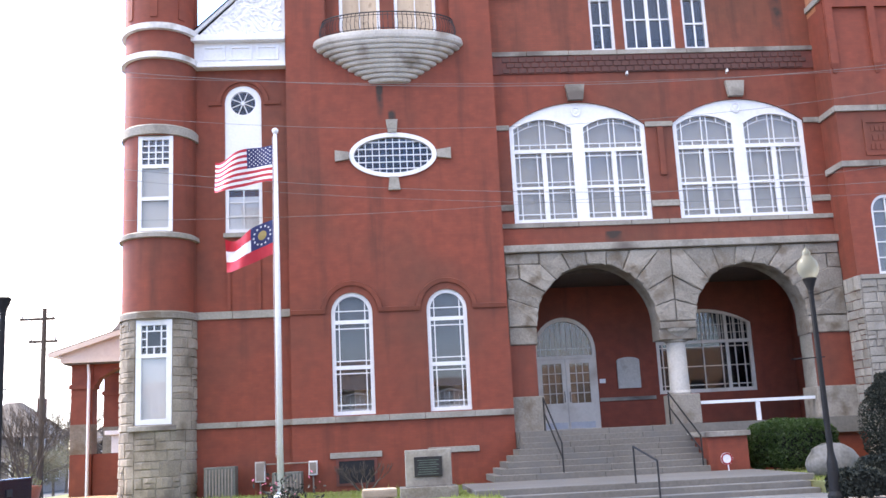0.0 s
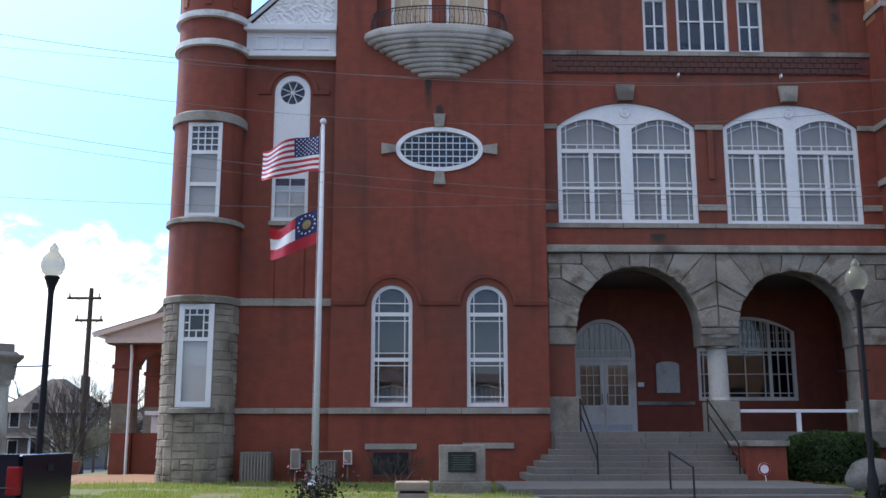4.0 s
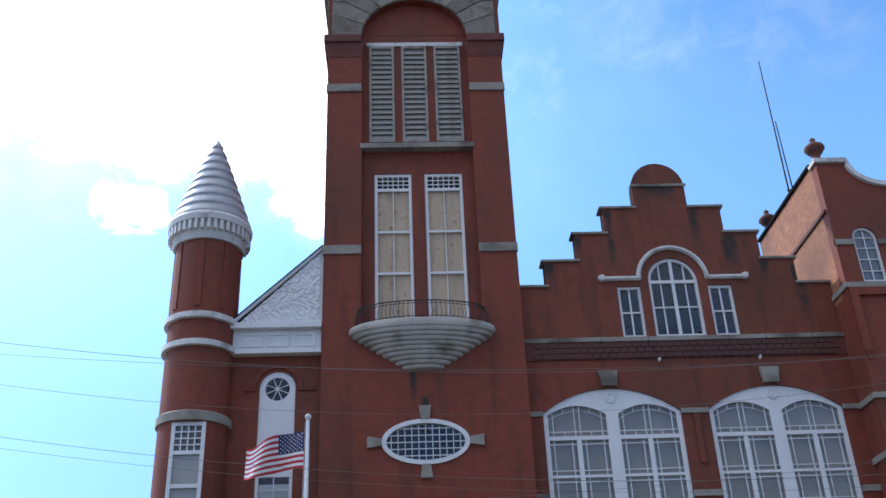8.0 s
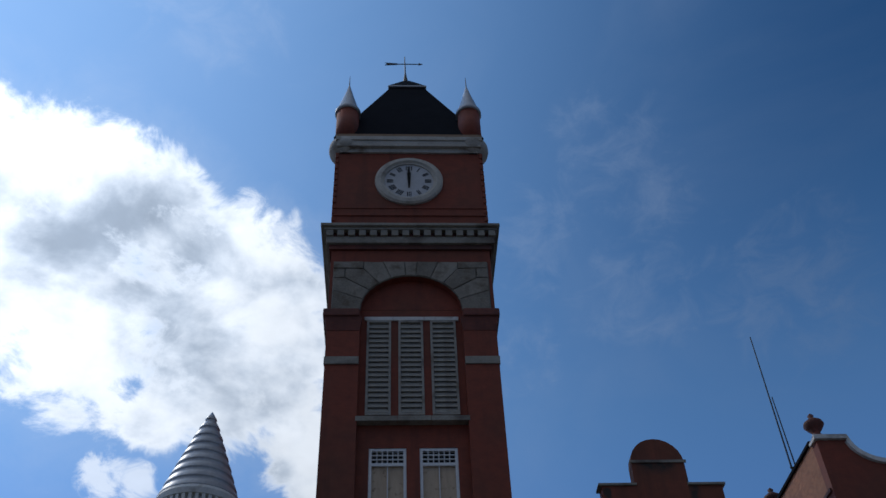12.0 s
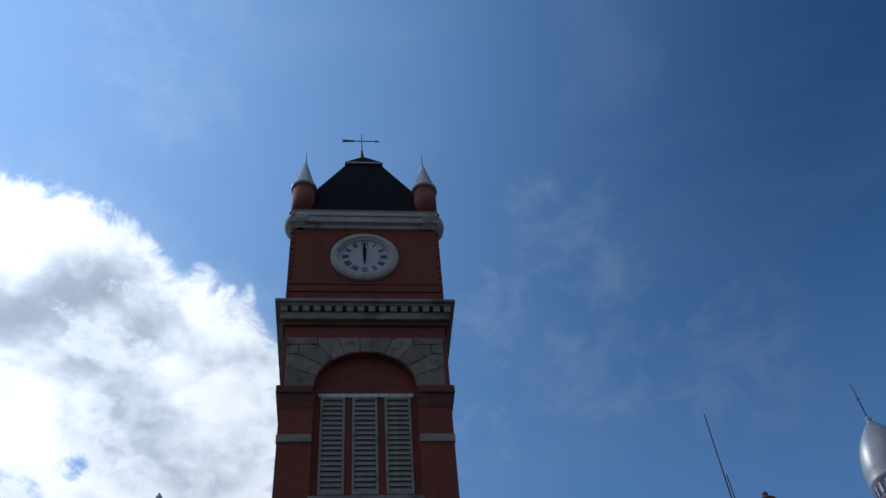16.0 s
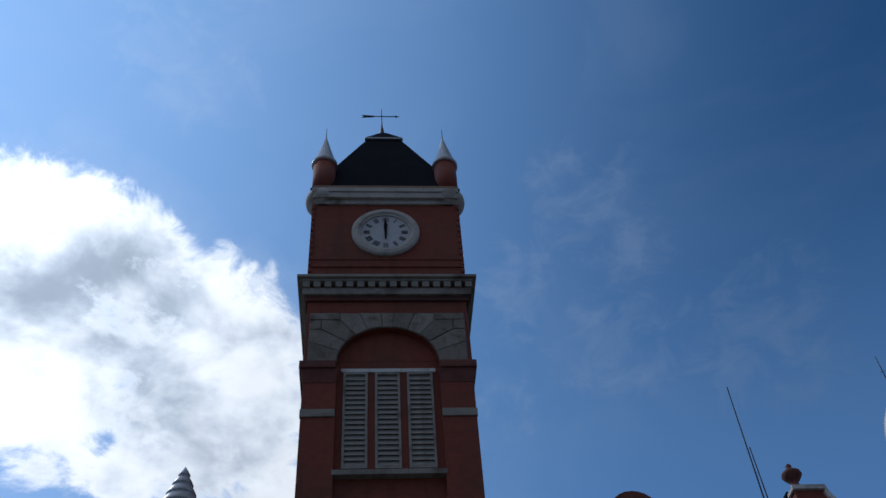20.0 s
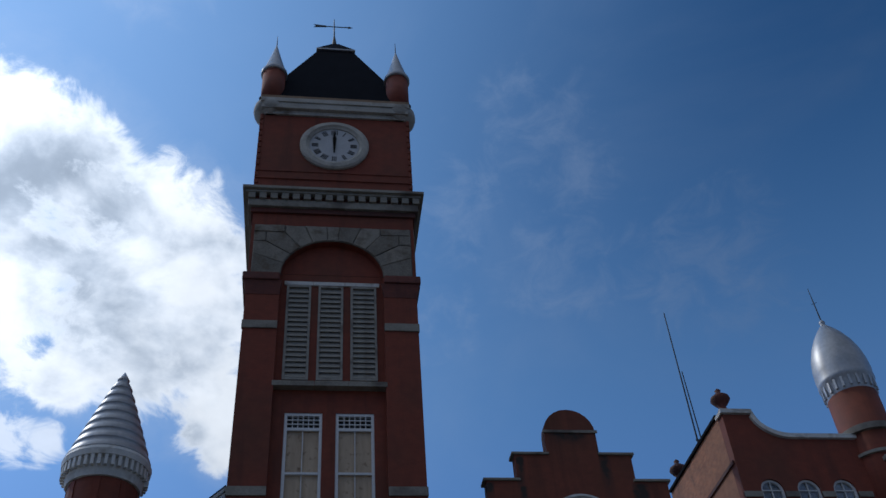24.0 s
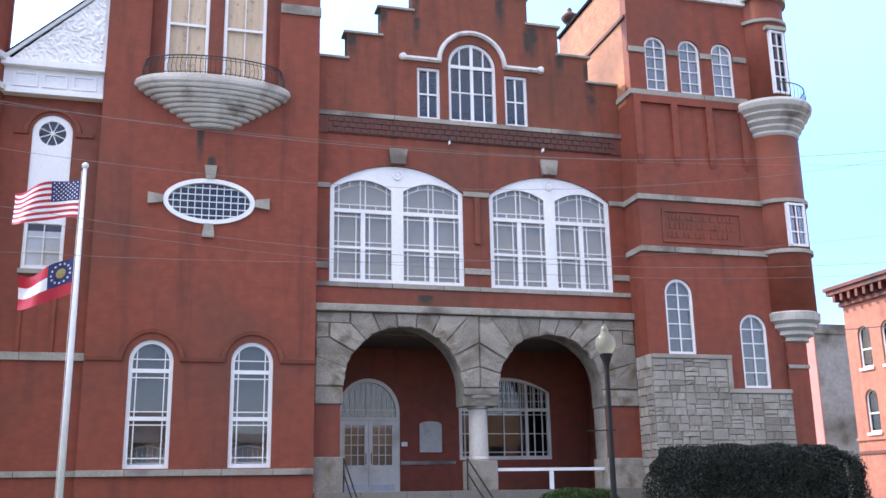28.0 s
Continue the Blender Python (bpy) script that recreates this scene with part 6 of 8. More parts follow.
WIRE = surface("grey_cable", (0.10, 0.10, 0.10), (0.18, 0.18, 0.17), 1, 8, 0.7, bump=0.0)
DARK_GREEN_METAL = surface("dull_green_grey_metal", (0.10, 0.105, 0.09), (0.17, 0.17, 0.15), 2, 12, 0.6, 0.3)
PEBBLE = surface("beige_aggregate", (0.22, 0.175, 0.12), (0.33, 0.27, 0.20), 4, 40, 0.85, bump=0.5)
DARK_METAL = surface("dark_bronze_plaque", (0.02, 0.02, 0.02), (0.05, 0.05, 0.05), 3, 20, 0.35, 0.6)
FLAG_RED = surface("red_nylon", (0.42, 0.012, 0.025), (0.52, 0.02, 0.035), 1, 6, 0.6, bump=0.0)
FLAG_WHITE = surface("white_nylon", (0.72, 0.71, 0.70), (0.82, 0.81, 0.80), 1, 6, 0.6, bump=0.0)
FLAG_BLUE = surface("navy_nylon", (0.012, 0.018, 0.09), (0.02, 0.028, 0.12), 1, 6, 0.6, bump=0.0)
GOLD = surface("gold_seal_print", (0.30, 0.22, 0.07), (0.42, 0.32, 0.12), 4, 30, 0.6)
an, al = ACORN.node_tree.nodes, ACORN.node_tree.links
a_tr, a_mx = an.new("ShaderNodeBsdfTranslucent"), an.new("ShaderNodeMixShader")
a_tr.inputs["Color"].default_value = (0.44, 0.44, 0.37, 1)
a_mx.inputs["Fac"].default_value = 0.6
al.new(an["Principled BSDF"].outputs[0], a_mx.inputs[1])
al.new(a_tr.outputs[0], a_mx.inputs[2])
a_cl, a_m2 = an.new("ShaderNodeBsdfTransparent"), an.new("ShaderNodeMixShader")
a_cl.inputs["Color"].default_value = (0.93, 0.94, 0.90, 1)
a_m2.inputs["Fac"].default_value = 0.4
al.new(a_mx.outputs[0], a_m2.inputs[1])
al.new(a_cl.outputs[0], a_m2.inputs[2])
al.new(a_m2.outputs[0], an["Material Output"].inputs["Surface"])
for leaf_mat, through_colour in ((LEAF_DARK, (0.12, 0.13, 0.05)), (LEAF_HAZED, (0.20, 0.19, 0.11)), (LEAF_SPRING, (0.24, 0.26, 0.07)), (LEAF_GREEN, (0.08, 0.16, 0.03)), (BLADES, (0.30, 0.36, 0.08)), (TWIG, (0.10, 0.08, 0.06))):
    gn, gl_ = leaf_mat.node_tree.nodes, leaf_mat.node_tree.links
    g_tr, g_mx = gn.new("ShaderNodeBsdfTranslucent"), gn.new("ShaderNodeMixShader")
    g_tr.inputs["Color"].default_value = (*through_colour, 1)
    g_mx.inputs["Fac"].default_value = 0.45
    gl_.new(gn["Principled BSDF"].outputs[0], g_mx.inputs[1])
    gl_.new(g_tr.outputs[0], g_mx.inputs[2])
    gl_.new(g_mx.outputs[0], gn["Material Output"].inputs["Surface"])
for fm in (FLAG_RED, FLAG_WHITE, FLAG_BLUE):
    fm.node_tree.nodes["Principled BSDF"].inputs["Transmission Weight"].default_value = 0.0
TRUCK_BLUE = surface("dark_blue_car_paint", (0.006, 0.008, 0.017), (0.009, 0.011, 0.021), 1, 6, 0.16, 0.0, bump=0.0)
TRUCK_GLASS = surface("tinted_glass", (0.004, 0.004, 0.005), (0.008, 0.008, 0.01), 1, 6, 0.05, bump=0.0)
TYRE = surface("tyre_rubber", (0.01, 0.01, 0.01), (0.02, 0.02, 0.02), 2, 20, 0.9)
CHROME = surface("chrome", (0.6, 0.6, 0.6), (0.75, 0.75, 0.75), 1, 4, 0.12, 1.0, bump=0.0)
LAMP_RED = surface("red_lens", (0.22, 0.006, 0.008), (0.32, 0.012, 0.014), 3, 10, 0.15, bump=0.0)
AMBER = surface("amber_lens", (0.6, 0.2, 0.02), (0.75, 0.3, 0.04), 3, 10, 0.2, bump=0.0)
ROOF_GREY = surface("grey_roof_shingle", (0.095, 0.08, 0.07), (0.16, 0.14, 0.125), 0.8, 8, 0.9, bump=0.4)
SIDING = surface("faded_siding", (0.18, 0.15, 0.125), (0.27, 0.23, 0.195), 0.7, 9, 0.8)
SOFFIT = surface("cream_soffit_paint", (0.55, 0.47, 0.40), (0.66, 0.58, 0.50), 1, 9, 0.6)
PLASTER = surface("stained_grey_stucco", (0.19, 0.185, 0.17), (0.36, 0.345, 0.32), 0.8, 4, 0.9, bump=0.3, stain=(0.10, 0.085, 0.065), stain_at=0.56, stain_scale=0.4)
PINK = surface("pink_stucco", (0.36, 0.15, 0.125), (0.44, 0.20, 0.17), 0.8, 8, 0.9)
SIDEWALK = surface("weathered_sidewalk", (0.15, 0.14, 0.125), (0.24, 0.225, 0.20), 0.5, 12, 0.9, bump=0.2, stain=(0.12, 0.115, 0.105), stain_at=0.58, stain_scale=0.6)

tagged(part("sidewalk", box(-60, 60, 16.2, 19.9, -0.05, 0.13, bevel=0.0), SIDEWALK), "pale concrete sidewalk along the street", "sidewalk", kind="structure")
tagged(part("walkway", box(2.55, 9.35, 19.902, 20.82, -0.05, 0.134), SIDEWALK), "grey concrete walkway at the foot of the steps", "walkway", kind="structure")
wallc = tagged(part("retaining_wall", box(-11.5, 2.55, 19.9, 20.2, 0.0, 0.33), BRICK_DARK), "low brick retaining wall along the lawn with a stone cap", "wall", kind="structure")
part("wall_cap", box(-11.55, 2.56, 19.86, 20.25, 0.332, 0.39, bevel=0.01), STEP_CONCRETE, wallc)
wallc = tagged(part("retaining_wall", box(9.35, 30, 19.9, 20.2, 0.0, 0.33), BRICK_DARK), "low brick retaining wall along the lawn with a stone cap", "wall", kind="structure")
part("wall_cap", box(9.34, 30.05, 19.86, 20.25, 0.332, 0.39, bevel=0.01), STEP_CONCRETE, wallc)
tagged(part("side_street", box(-60, -11.6, 27.2, 38.0, -0.05, 0.02), CONCRETE), "pale side street with worn paving", "street", kind="structure")
SOIL = surface("bare_red_soil", (0.22, 0.11, 0.055), (0.34, 0.19, 0.10), 0.7, 7, 0.95, bump=0.6)


def mound(x0, x1, y0, y1, z, h, n=20, seed=0):
    bm = bmesh.new()
    g = []
    for j in range(n + 1):
        row = []
        for i in range(n + 1):
            u, v = i / n, j / n
            e = math.sin(math.pi * u) * math.sin(math.pi * v)
            x, y = x0 + (x1 - x0) * u, y0 + (y1 - y0) * v
            row.append(bm.verts.new((x, y, z - 0.06 + h * min(1, e * 1.6) * (0.75 + 0.5 * noise.noise(Vector((x * 0.8 + seed, y * 0.8, 0))))))) 
        g.append(row)
    for a, b in zip(g, g[1:]):
        for i in range(n):
            bm.faces.new((a[i], a[i + 1], b[i + 1], b[i]))
    return bm


tagged(part("bare_soil", mound(-12.5, -6.0, 26.0, 33.5, GROUND_Z, 0.16), SOIL), "bare reddish soil beside the turret", "soil", kind="structure")


def grass(x0, x1, y0, y1, z, count, seed):
    rs = np.random.RandomState(seed)
    x, y = rs.uniform(x0, x1, count), rs.uniform(y0, y1, count)
    patch = np.array([noise.noise(Vector((a * 0.6, b * 0.6, 3.0))) for a, b in zip(x, y)])
    keep = patch > -0.22
    x, y, patch = x[keep], y[keep], patch[keep]
    n = len(x)
    ang, hgt, wid = rs.uniform(0, 2 * np.pi, n), rs.uniform(0.03, 0.085, n) * (1 + patch), rs.uniform(0.008, 0.018, n)
    tall = rs.uniform(0, 1, n) > 0.97
    hgt[tall] *= 2.0
    dx, dy = np.cos(ang) * wid, np.sin(ang) * wid
    lean = rs.uniform(-0.04, 0.04, (n, 2))
    v = np.empty((n, 3, 3))
    v[:, 0] = np.stack([x - dx, y - dy, np.full(n, z - 0.01)], 1)
    v[:, 1] = np.stack([x + dx, y + dy, np.full(n, z - 0.01)], 1)
    v[:, 2] = np.stack([x + lean[:, 0], y + lean[:, 1], z + hgt], 1)
    me = bpy.data.meshes.new("grass")
    me.from_pydata(v.reshape(-1, 3).tolist(), [], np.arange(3 * n).reshape(n, 3).tolist())
    me.materials.append(BLADES)
    return tagged(new("grass", me), "uneven spring grass on the courthouse lawn", "grass", kind="stuff")


grass(-11.4, 2.5, 20.3, 27.6, GROUND_Z, 30000, 3)
grass(9.45, 15.0, 20.3, 26.0, GROUND_Z, 8000, 4)

# ---- entrance stairs ----
stairs = thing("entrance_stairs", (6.2, 26.5, GROUND_Z), "broad worn concrete entrance steps with iron handrails", "stairs")
N = 8
rs_step = random.Random(17)
z_top, z_bot, y_top, y_bot = 1.75, 0.50, 27.70, 25.45
for k in range(N):
    za = z_top - (z_top - z_bot) * (k + 1) / N
    zb = z_top - (z_top - z_bot) * k / N
    ya = y_top - (y_top - y_bot) * (k + 1) / N
    spread_l = 0.0 if k < 3 else 0.20 * (k - 2)
    x0, x1 = 3.86 - spread_l, 8.52
    cuts = [x0] + [x0 + (x1 - x0) * (q + rs_step.uniform(-0.25, 0.25)) / 4 for q in (1, 2, 3)] + [x1]
    for p, q in zip(cuts, cuts[1:]):
        dy, dz = rs_step.uniform(-0.008, 0.008), rs_step.uniform(-0.006, 0.002)
        part("step_slab", box(p + 0.003, q - 0.003, ya + dy, y_top - 0.001 if k else y_top + 0.04, za - 0.02, zb - 0.003 + dz, bevel=0.014), STEP_CONCRETE, stairs)
part("landing", box(2.0, 9.6, 21.7, 25.45, 0.1, 0.50, bevel=0.012), STEP_CONCRETE, stairs)
part("landing_step", box(2.6, 9.3, 21.25, 21.7, 0.1, 0.37, bevel=0.012), STEP_CONCRETE, stairs)
part("landing_step", box(2.6, 9.3, 20.8, 21.25, 0.1, 0.24, bevel=0.012), STEP_CONCRETE, stairs)
ck = part("cheek_wall", box(8.55, 9.62, 25.6, 27.74, GROUND_Z, 1.36), BRICK, stairs, "brick stair cheek with a stone cap")
part("cheek_cap", box(8.50, 9.70, 25.52, 27.72, 1.362, 1.50, bevel=0.015), STONE_TRIM, ck)


def handrail(pts, posts):
    r = part("handrail", tube(pts, 0.024, 8), IRON, stairs, "black iron handrail")
    for a, b in posts:
        part("rail_post", tube([a, b], 0.022, 6), IRON, r)
    return r


handrail([(4.57, 27.45, 2.66), (4.67, 25.55, 1.40)], [((4.57, 27.45, 1.72), (4.57, 27.45, 2.66)), ((4.67, 25.55, 0.48), (4.67, 25.55, 1.40))])
handrail([(4.57, 27.45, 2.25), (4.67, 25.55, 1.0)], [])
handrail([(8.16, 27.45, 2.64), (8.36, 25.55, 1.42)], [((8.16, 27.45, 1.72), (8.16, 27.45, 2.64)), ((8.36, 25.55, 0.48), (8.36, 25.55, 1.42))])
handrail([(8.16, 27.45, 2.23), (8.36, 25.55, 1.02)], [])
handrail([(5.50, 21.5, 1.28), (5.76, 20.6, 0.98)], [((5.50, 21.5, 0.48), (5.50, 21.5, 1.28)), ((5.76, 20.6, 0.12), (5.76, 20.6, 0.98))])

# plaque and notice on the porch wall
tagged(part("wall_plaque", plate(arch(7.86, 8.62, 3.02, 3.92, 0.12), (), 31.93, 31.999), STONE_PALE), "pale stone tablet on the porch wall", "plaque")
tagged(part("notice_sign", box(7.25, 7.45, 31.975, 31.999, 3.22, 3.36, bevel=0.004), WHITE), "small white notice beside the entrance door", "sign")

# curtain behind the entrance door
tagged(part("door_curtain", box(5.25, 7.05, 32.12, 32.13, 2.55, 4.0), TAN_BOARD), "tan curtain behind the glazed entrance door", "curtain")


def bench(x, y):
    b = thing("spindle_bench", (x, y, 2.2), "white spindle-backed bench behind the window", "bench", "benches behind the windows")
    part("seat", box(x - 0.5, x + 0.5, y - 0.1, y + 0.3, 2.56, 2.62), WHITE, b)
    part("top_rail", tube([(x - 0.48, y + 0.28, 2.98), (x, y + 0.28, 3.10), (x + 0.48, y + 0.28, 2.98)], 0.03, 6), WHITE, b)
    for k in range(7):
        u = -0.42 + 0.14 * k
        part("spindle", tube([(x + u, y + 0.28, 2.62), (x + u, y + 0.28, 3.06 - 0.12 * abs(u))], 0.014, 5), WHITE, b)
    for u in (-0.45, 0.45):
        part("leg", box(x + u - 0.03, x + u + 0.03, y - 0.08, y + 0.28, 2.2, 2.559), WHITE, b)


bench(-0.72, 28.34)
bench(2.02, 28.34)
# board under the benches, near-black to pass for unlit room
part("window_board", box(-1.6, 2.9, 28.285, 29.3, 2.1, 2.2), PAINTED_DARK, court)

# ---- things against the front wall ----
def condenser(x0, x1, z1, y):
    c = thing("air_conditioner", ((x0 + x1) / 2, y, GROUND_Z), "grey air conditioning unit standing on the lawn by the wall", "air conditioner", "air conditioning units")
    part("cabinet", box(x0, x1, y - 0.28, y + 0.28, GROUND_Z - 0.02, z1, bevel=0.02), DARK_GREEN_METAL, c)
    k = x0 + 0.06
    while k < x1 - 0.05:
        part("fin", box(k, k + 0.035, y - 0.31, y - 0.282, GROUND_Z + 0.06, z1 - 0.06), SIDING, c)
        k += 0.085
    return c


condenser(-4.88, -4.03, 1.20, 27.85)
condenser(-3.00, -2.20, 0.98, 27.55)
for x, z0, z1, y, w in ((-3.42, 0.72, 1.28, 28.2, 0.14), (-1.93, 0.85, 1.24, 27.9, 0.12)):
    eb = thing("electric_box", (x, y, z0), "grey electrical box on the brick wall", "electric box", "electrical boxes")
    part("box_body", box(x - w, x + w, y - 0.10, y + 0.1, z0, z1, bevel=0.015), WHITE_OLD, eb)
    part("box_door", box(x - w + 0.03, x + w - 0.03, y - 0.112, y - 0.10, z0 + 0.04, z1 - 0.04, bevel=0.004), SIDING, eb)
    part("conduit", tube([(x, y - 0.02, z0 + 0.01), (x, y - 0.02, GROUND_Z - 0.05)], 0.025, 8), SIDING, eb)
tagged(part("conduit_pipe", tube([(-3.3, 28.16, 1.2), (-2.6, 27.94, 1.2), (-1.98, 27.94, 1.2)], 0.02, 8), SIDING), "thin grey conduit along the brick wall", "pipe")
for x0, x1, z0, z1 in ((-1.46, 0.0, 1.26, 1.42), (1.3, 2.75, 1.28, 1.44)):
    part("basement_lintel", box(x0, x1, TY - 0.05, TY - 0.002, z0, z1, bevel=0.012), STONE_TRIM, court)
part("basement_window", plate(rect(-1.3, -0.15, 0.5, 1.25), [rect(-1.22, -0.23, 0.57, 1.18)], TY - 0.03, TY - 0.002), BRICK_DARK, court)
# not a blind: dark sheet on the wall paints the unlit basement
part("window_shade", box(-1.24, -0.21, TY - 0.012, TY - 0.003, 0.56, 1.2), PAINTED_DARK, court)

mon = thing("stone_marker", (1.03, 23.0, GROUND_Z), "grey granite marker with a dark bronze plaque on the lawn", "monument")
part("base", box(0.38, 1.70, 22.65, 23.5, GROUND_Z - 0.02, 0.60, bevel=0.02), STONE, mon)
part("body", box(0.52, 1.58, 22.85, 23.3, 0.598, 1.43, bevel=0.025), STONE_TRIM, mon)
pq = part("plaque", box(0.72, 1.36, 22.815, 22.85, 0.82, 1.27, bevel=0.006), DARK_METAL, mon, "dark bronze plaque")
for k in range(7):
    part("worn_lettering", box(0.79 + (k % 3) * 0.02, 1.29 - (k % 2) * 0.06, 22.808, 22.815, 0.87 + k * 0.052, 0.887 + k * 0.052), BRONZE, pq)

bin_ = thing("litter_bin", (-0.07, 17.3, 0.13), "square beige aggregate litter bin on the sidewalk", "litter bin")
part("body", box(-0.34, 0.20, 17.05, 17.55, 0.13, 0.66, bevel=0.02), PEBBLE, bin_)
part("lid", box(-0.37, 0.23, 17.02, 17.58, 0.70, 0.85, bevel=0.04), PEBBLE, bin_)
# dark block paints the shade in the gap under the lid
part("slot", box(-0.28, 0.14, 17.08, 17.52, 0.655, 0.705), PAINTED_DARK, bin_)


def leaf_cloud(name, pts, size, material, parent, seed=0, label=""):
    """Small leaf blades, two triangles each, turned at random about the given points."""
    rs = np.random.RandomState(seed)
    p = np.asarray(pts, float)
    n = len(p)
    a = rs.normal(size=(n, 3))
    a /= np.linalg.norm(a, axis=1)[:, None]
    b = np.cross(a, rs.normal(size=(n, 3)))
    b /= np.linalg.norm(b, axis=1)[:, None] + 1e-9
    s = size * rs.uniform(0.6, 1.4, n)[:, None]
    v = np.stack([p - a * s, p + b * s * 0.45, p + a * s, p - b * s * 0.45], 1)
    me = bpy.data.meshes.new(name)
    me.from_pydata(v.reshape(-1, 3).tolist(), [], np.arange(4 * n).reshape(n, 4).tolist())
    me.materials.append(material)
    ob = new(name, me)
    ob.parent = parent
    ob.matrix_parent_inverse = base_of(parent).inverted()
    return tagged(ob, label)


def shrub(name, x, y, z0, w, d, h, count, size, material, label, category="shrub", group="", seed=1, boxy=0.5, core=True):
    s = thing(name, (x, y, z0), label, category, group)
    rs = np.random.RandomState(seed)
    # points spread evenly over a box's sides and top, then rounded to the clipped shape
    areas = np.array([d * h, d * h, w * h, w * h, w * d])
    side = rs.choice(5, count, p=areas / areas.sum())
    q = rs.uniform(-1, 1, (count, 3))
    for i, (axis, sign) in enumerate(((0, -1), (0, 1), (1, -1), (1, 1), (2, 1))):
        q[side == i, axis] = sign
    power = 2.0 / boxy
    sup = q / ((np.abs(q) ** power).sum(1) ** (1 / power))[:, None]
    r = rs.uniform(0.80, 1.0, count) ** 0.5
    pts = sup * r[:, None] * np.array([w / 2, d / 2, h / 2])
    lump = np.array([1 + 0.13 * noise.noise(Vector((p[0] * 1.6 + seed, p[1] * 1.6, p[2] * 1.6))) for p in pts])
    pts = pts * lump[:, None] + np.array([x, y, z0 + h / 2])
    leaf_cloud("foliage", pts, size, material, s, seed)
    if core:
        # solid near-black body stands in for the shade between the leaves
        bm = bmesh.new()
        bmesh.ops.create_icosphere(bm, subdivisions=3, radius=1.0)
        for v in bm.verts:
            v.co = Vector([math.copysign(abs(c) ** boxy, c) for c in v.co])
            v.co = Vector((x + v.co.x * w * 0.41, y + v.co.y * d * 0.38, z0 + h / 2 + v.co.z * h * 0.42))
        part("shade_core", bm, FOLIAGE_SHADE, s)
    for k in range(3):
        part("stem", tube([(x + (k - 1) * w * 0.2, y, z0 - 0.05), (x + (k - 1) * w * 0.28, y, z0 + h * 0.5)], 0.03, 5), BARK, s)
    return s


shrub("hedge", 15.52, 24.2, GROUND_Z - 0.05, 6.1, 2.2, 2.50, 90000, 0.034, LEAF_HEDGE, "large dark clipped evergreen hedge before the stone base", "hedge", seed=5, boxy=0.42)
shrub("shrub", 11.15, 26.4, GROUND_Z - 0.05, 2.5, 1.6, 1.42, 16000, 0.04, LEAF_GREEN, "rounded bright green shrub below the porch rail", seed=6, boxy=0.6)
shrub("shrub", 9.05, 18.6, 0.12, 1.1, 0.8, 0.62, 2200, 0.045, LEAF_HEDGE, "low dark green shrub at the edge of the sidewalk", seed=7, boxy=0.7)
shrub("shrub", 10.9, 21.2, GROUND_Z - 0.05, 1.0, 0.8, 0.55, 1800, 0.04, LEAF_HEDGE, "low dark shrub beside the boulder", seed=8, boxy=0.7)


def fork(bm, p, way, ln, r, depth, rnd, wide, lift):
    """A tapering limb that forks again and again into finer ones."""
    e = p + way * ln
    m = p.lerp(e, 0.55) + Vector((rnd.uniform(-1, 1), rnd.uniform(-1, 1), rnd.uniform(-0.5, 0.5))) * ln * 0.06
    tube([tuple(p), tuple(m), tuple(e)], [r, r * 0.8, r * 0.55], 5 if r > 0.02 else 3, bm)
    if depth == 0:
        return
    for k in range(3 if depth > 1 else 4):
        d = (way + Vector((rnd.uniform(-1, 1), rnd.uniform(-1, 1), rnd.uniform(-0.6, 0.8))) * wide + Vector((0, 0, lift))).normalized()
        fork(bm, p.lerp(e, rnd.uniform(0.55, 1.0)), d, ln * rnd.uniform(0.55, 0.8), r * 0.55, depth - 1, rnd, wide, lift)


def twiggy(name, x, y, z0, h, w, label, category="shrub", group="", seed=3, stems=6, depth=4):
    """A leafless bush: stems that fork into fine twigs."""
    s = thing(name, (x, y, z0), label, category, group)
    rnd = random.Random(seed)
    tw = bmesh.new()
    st = bmesh.new()
    for k in range(stems):
        a = 2 * math.pi * k / stems + rnd.uniform(-0.4, 0.4)
        foot = Vector((x + 0.10 * math.cos(a), y + 0.10 * math.sin(a), z0 - 0.05))
        top = foot + Vector((math.cos(a) * w * 0.11, math.sin(a) * w * 0.11, h * 0.30))
        r = 0.010 * h + 0.008
        tube([tuple(foot), tuple(top)], [r * 1.3, r], 6, st)
        for q in range(2):
            d = Vector((math.cos(a + q - 0.5) * w / h * 0.5, math.sin(a + q - 0.5) * w / h * 0.5, 0.9)).normalized()
            fork(tw, top.lerp(foot, 0.3 * q), d, h * 0.27, r * 0.75, depth, rnd, 0.42, 0.22)
    part("stem", st, BARK, s)
    tagged(part("twig_mass", tw, TWIG, s), kind="stuff")
    return s


twiggy("bare_shrub", -0.5, 27.1, GROUND_Z, 1.05, 2.6, "leafless brown shrub before the basement window", seed=2)


def boulder(x, y, z, w, d, h, seed):
    bm = bmesh.new()
    bmesh.ops.create_icosphere(bm, subdivisions=4, radius=1.0)
    for v in bm.verts:
        k = 1 + 0.16 * noise.noise(v.co * 1.3 + Vector((seed, 0, 0))) + 0.05 * noise.noise(v.co * 4)
        v.co = Vector((x + v.co.x * w / 2 * k, y + v.co.y * d / 2 * k, z + h * 0.42 + v.co.z * h * 0.58 * k))
    return part("boulder", bm, BOULDER_STONE, None, smooth=True)


tagged(boulder(10.45, 22.6, GROUND_Z, 1.2, 0.9, 0.80, 2), "rounded grey boulder on the lawn", "boulder")
rs_ = thing("round_sign", (8.85, 25.1, GROUND_Z), "small round white and red sign on a white stick", "sign")
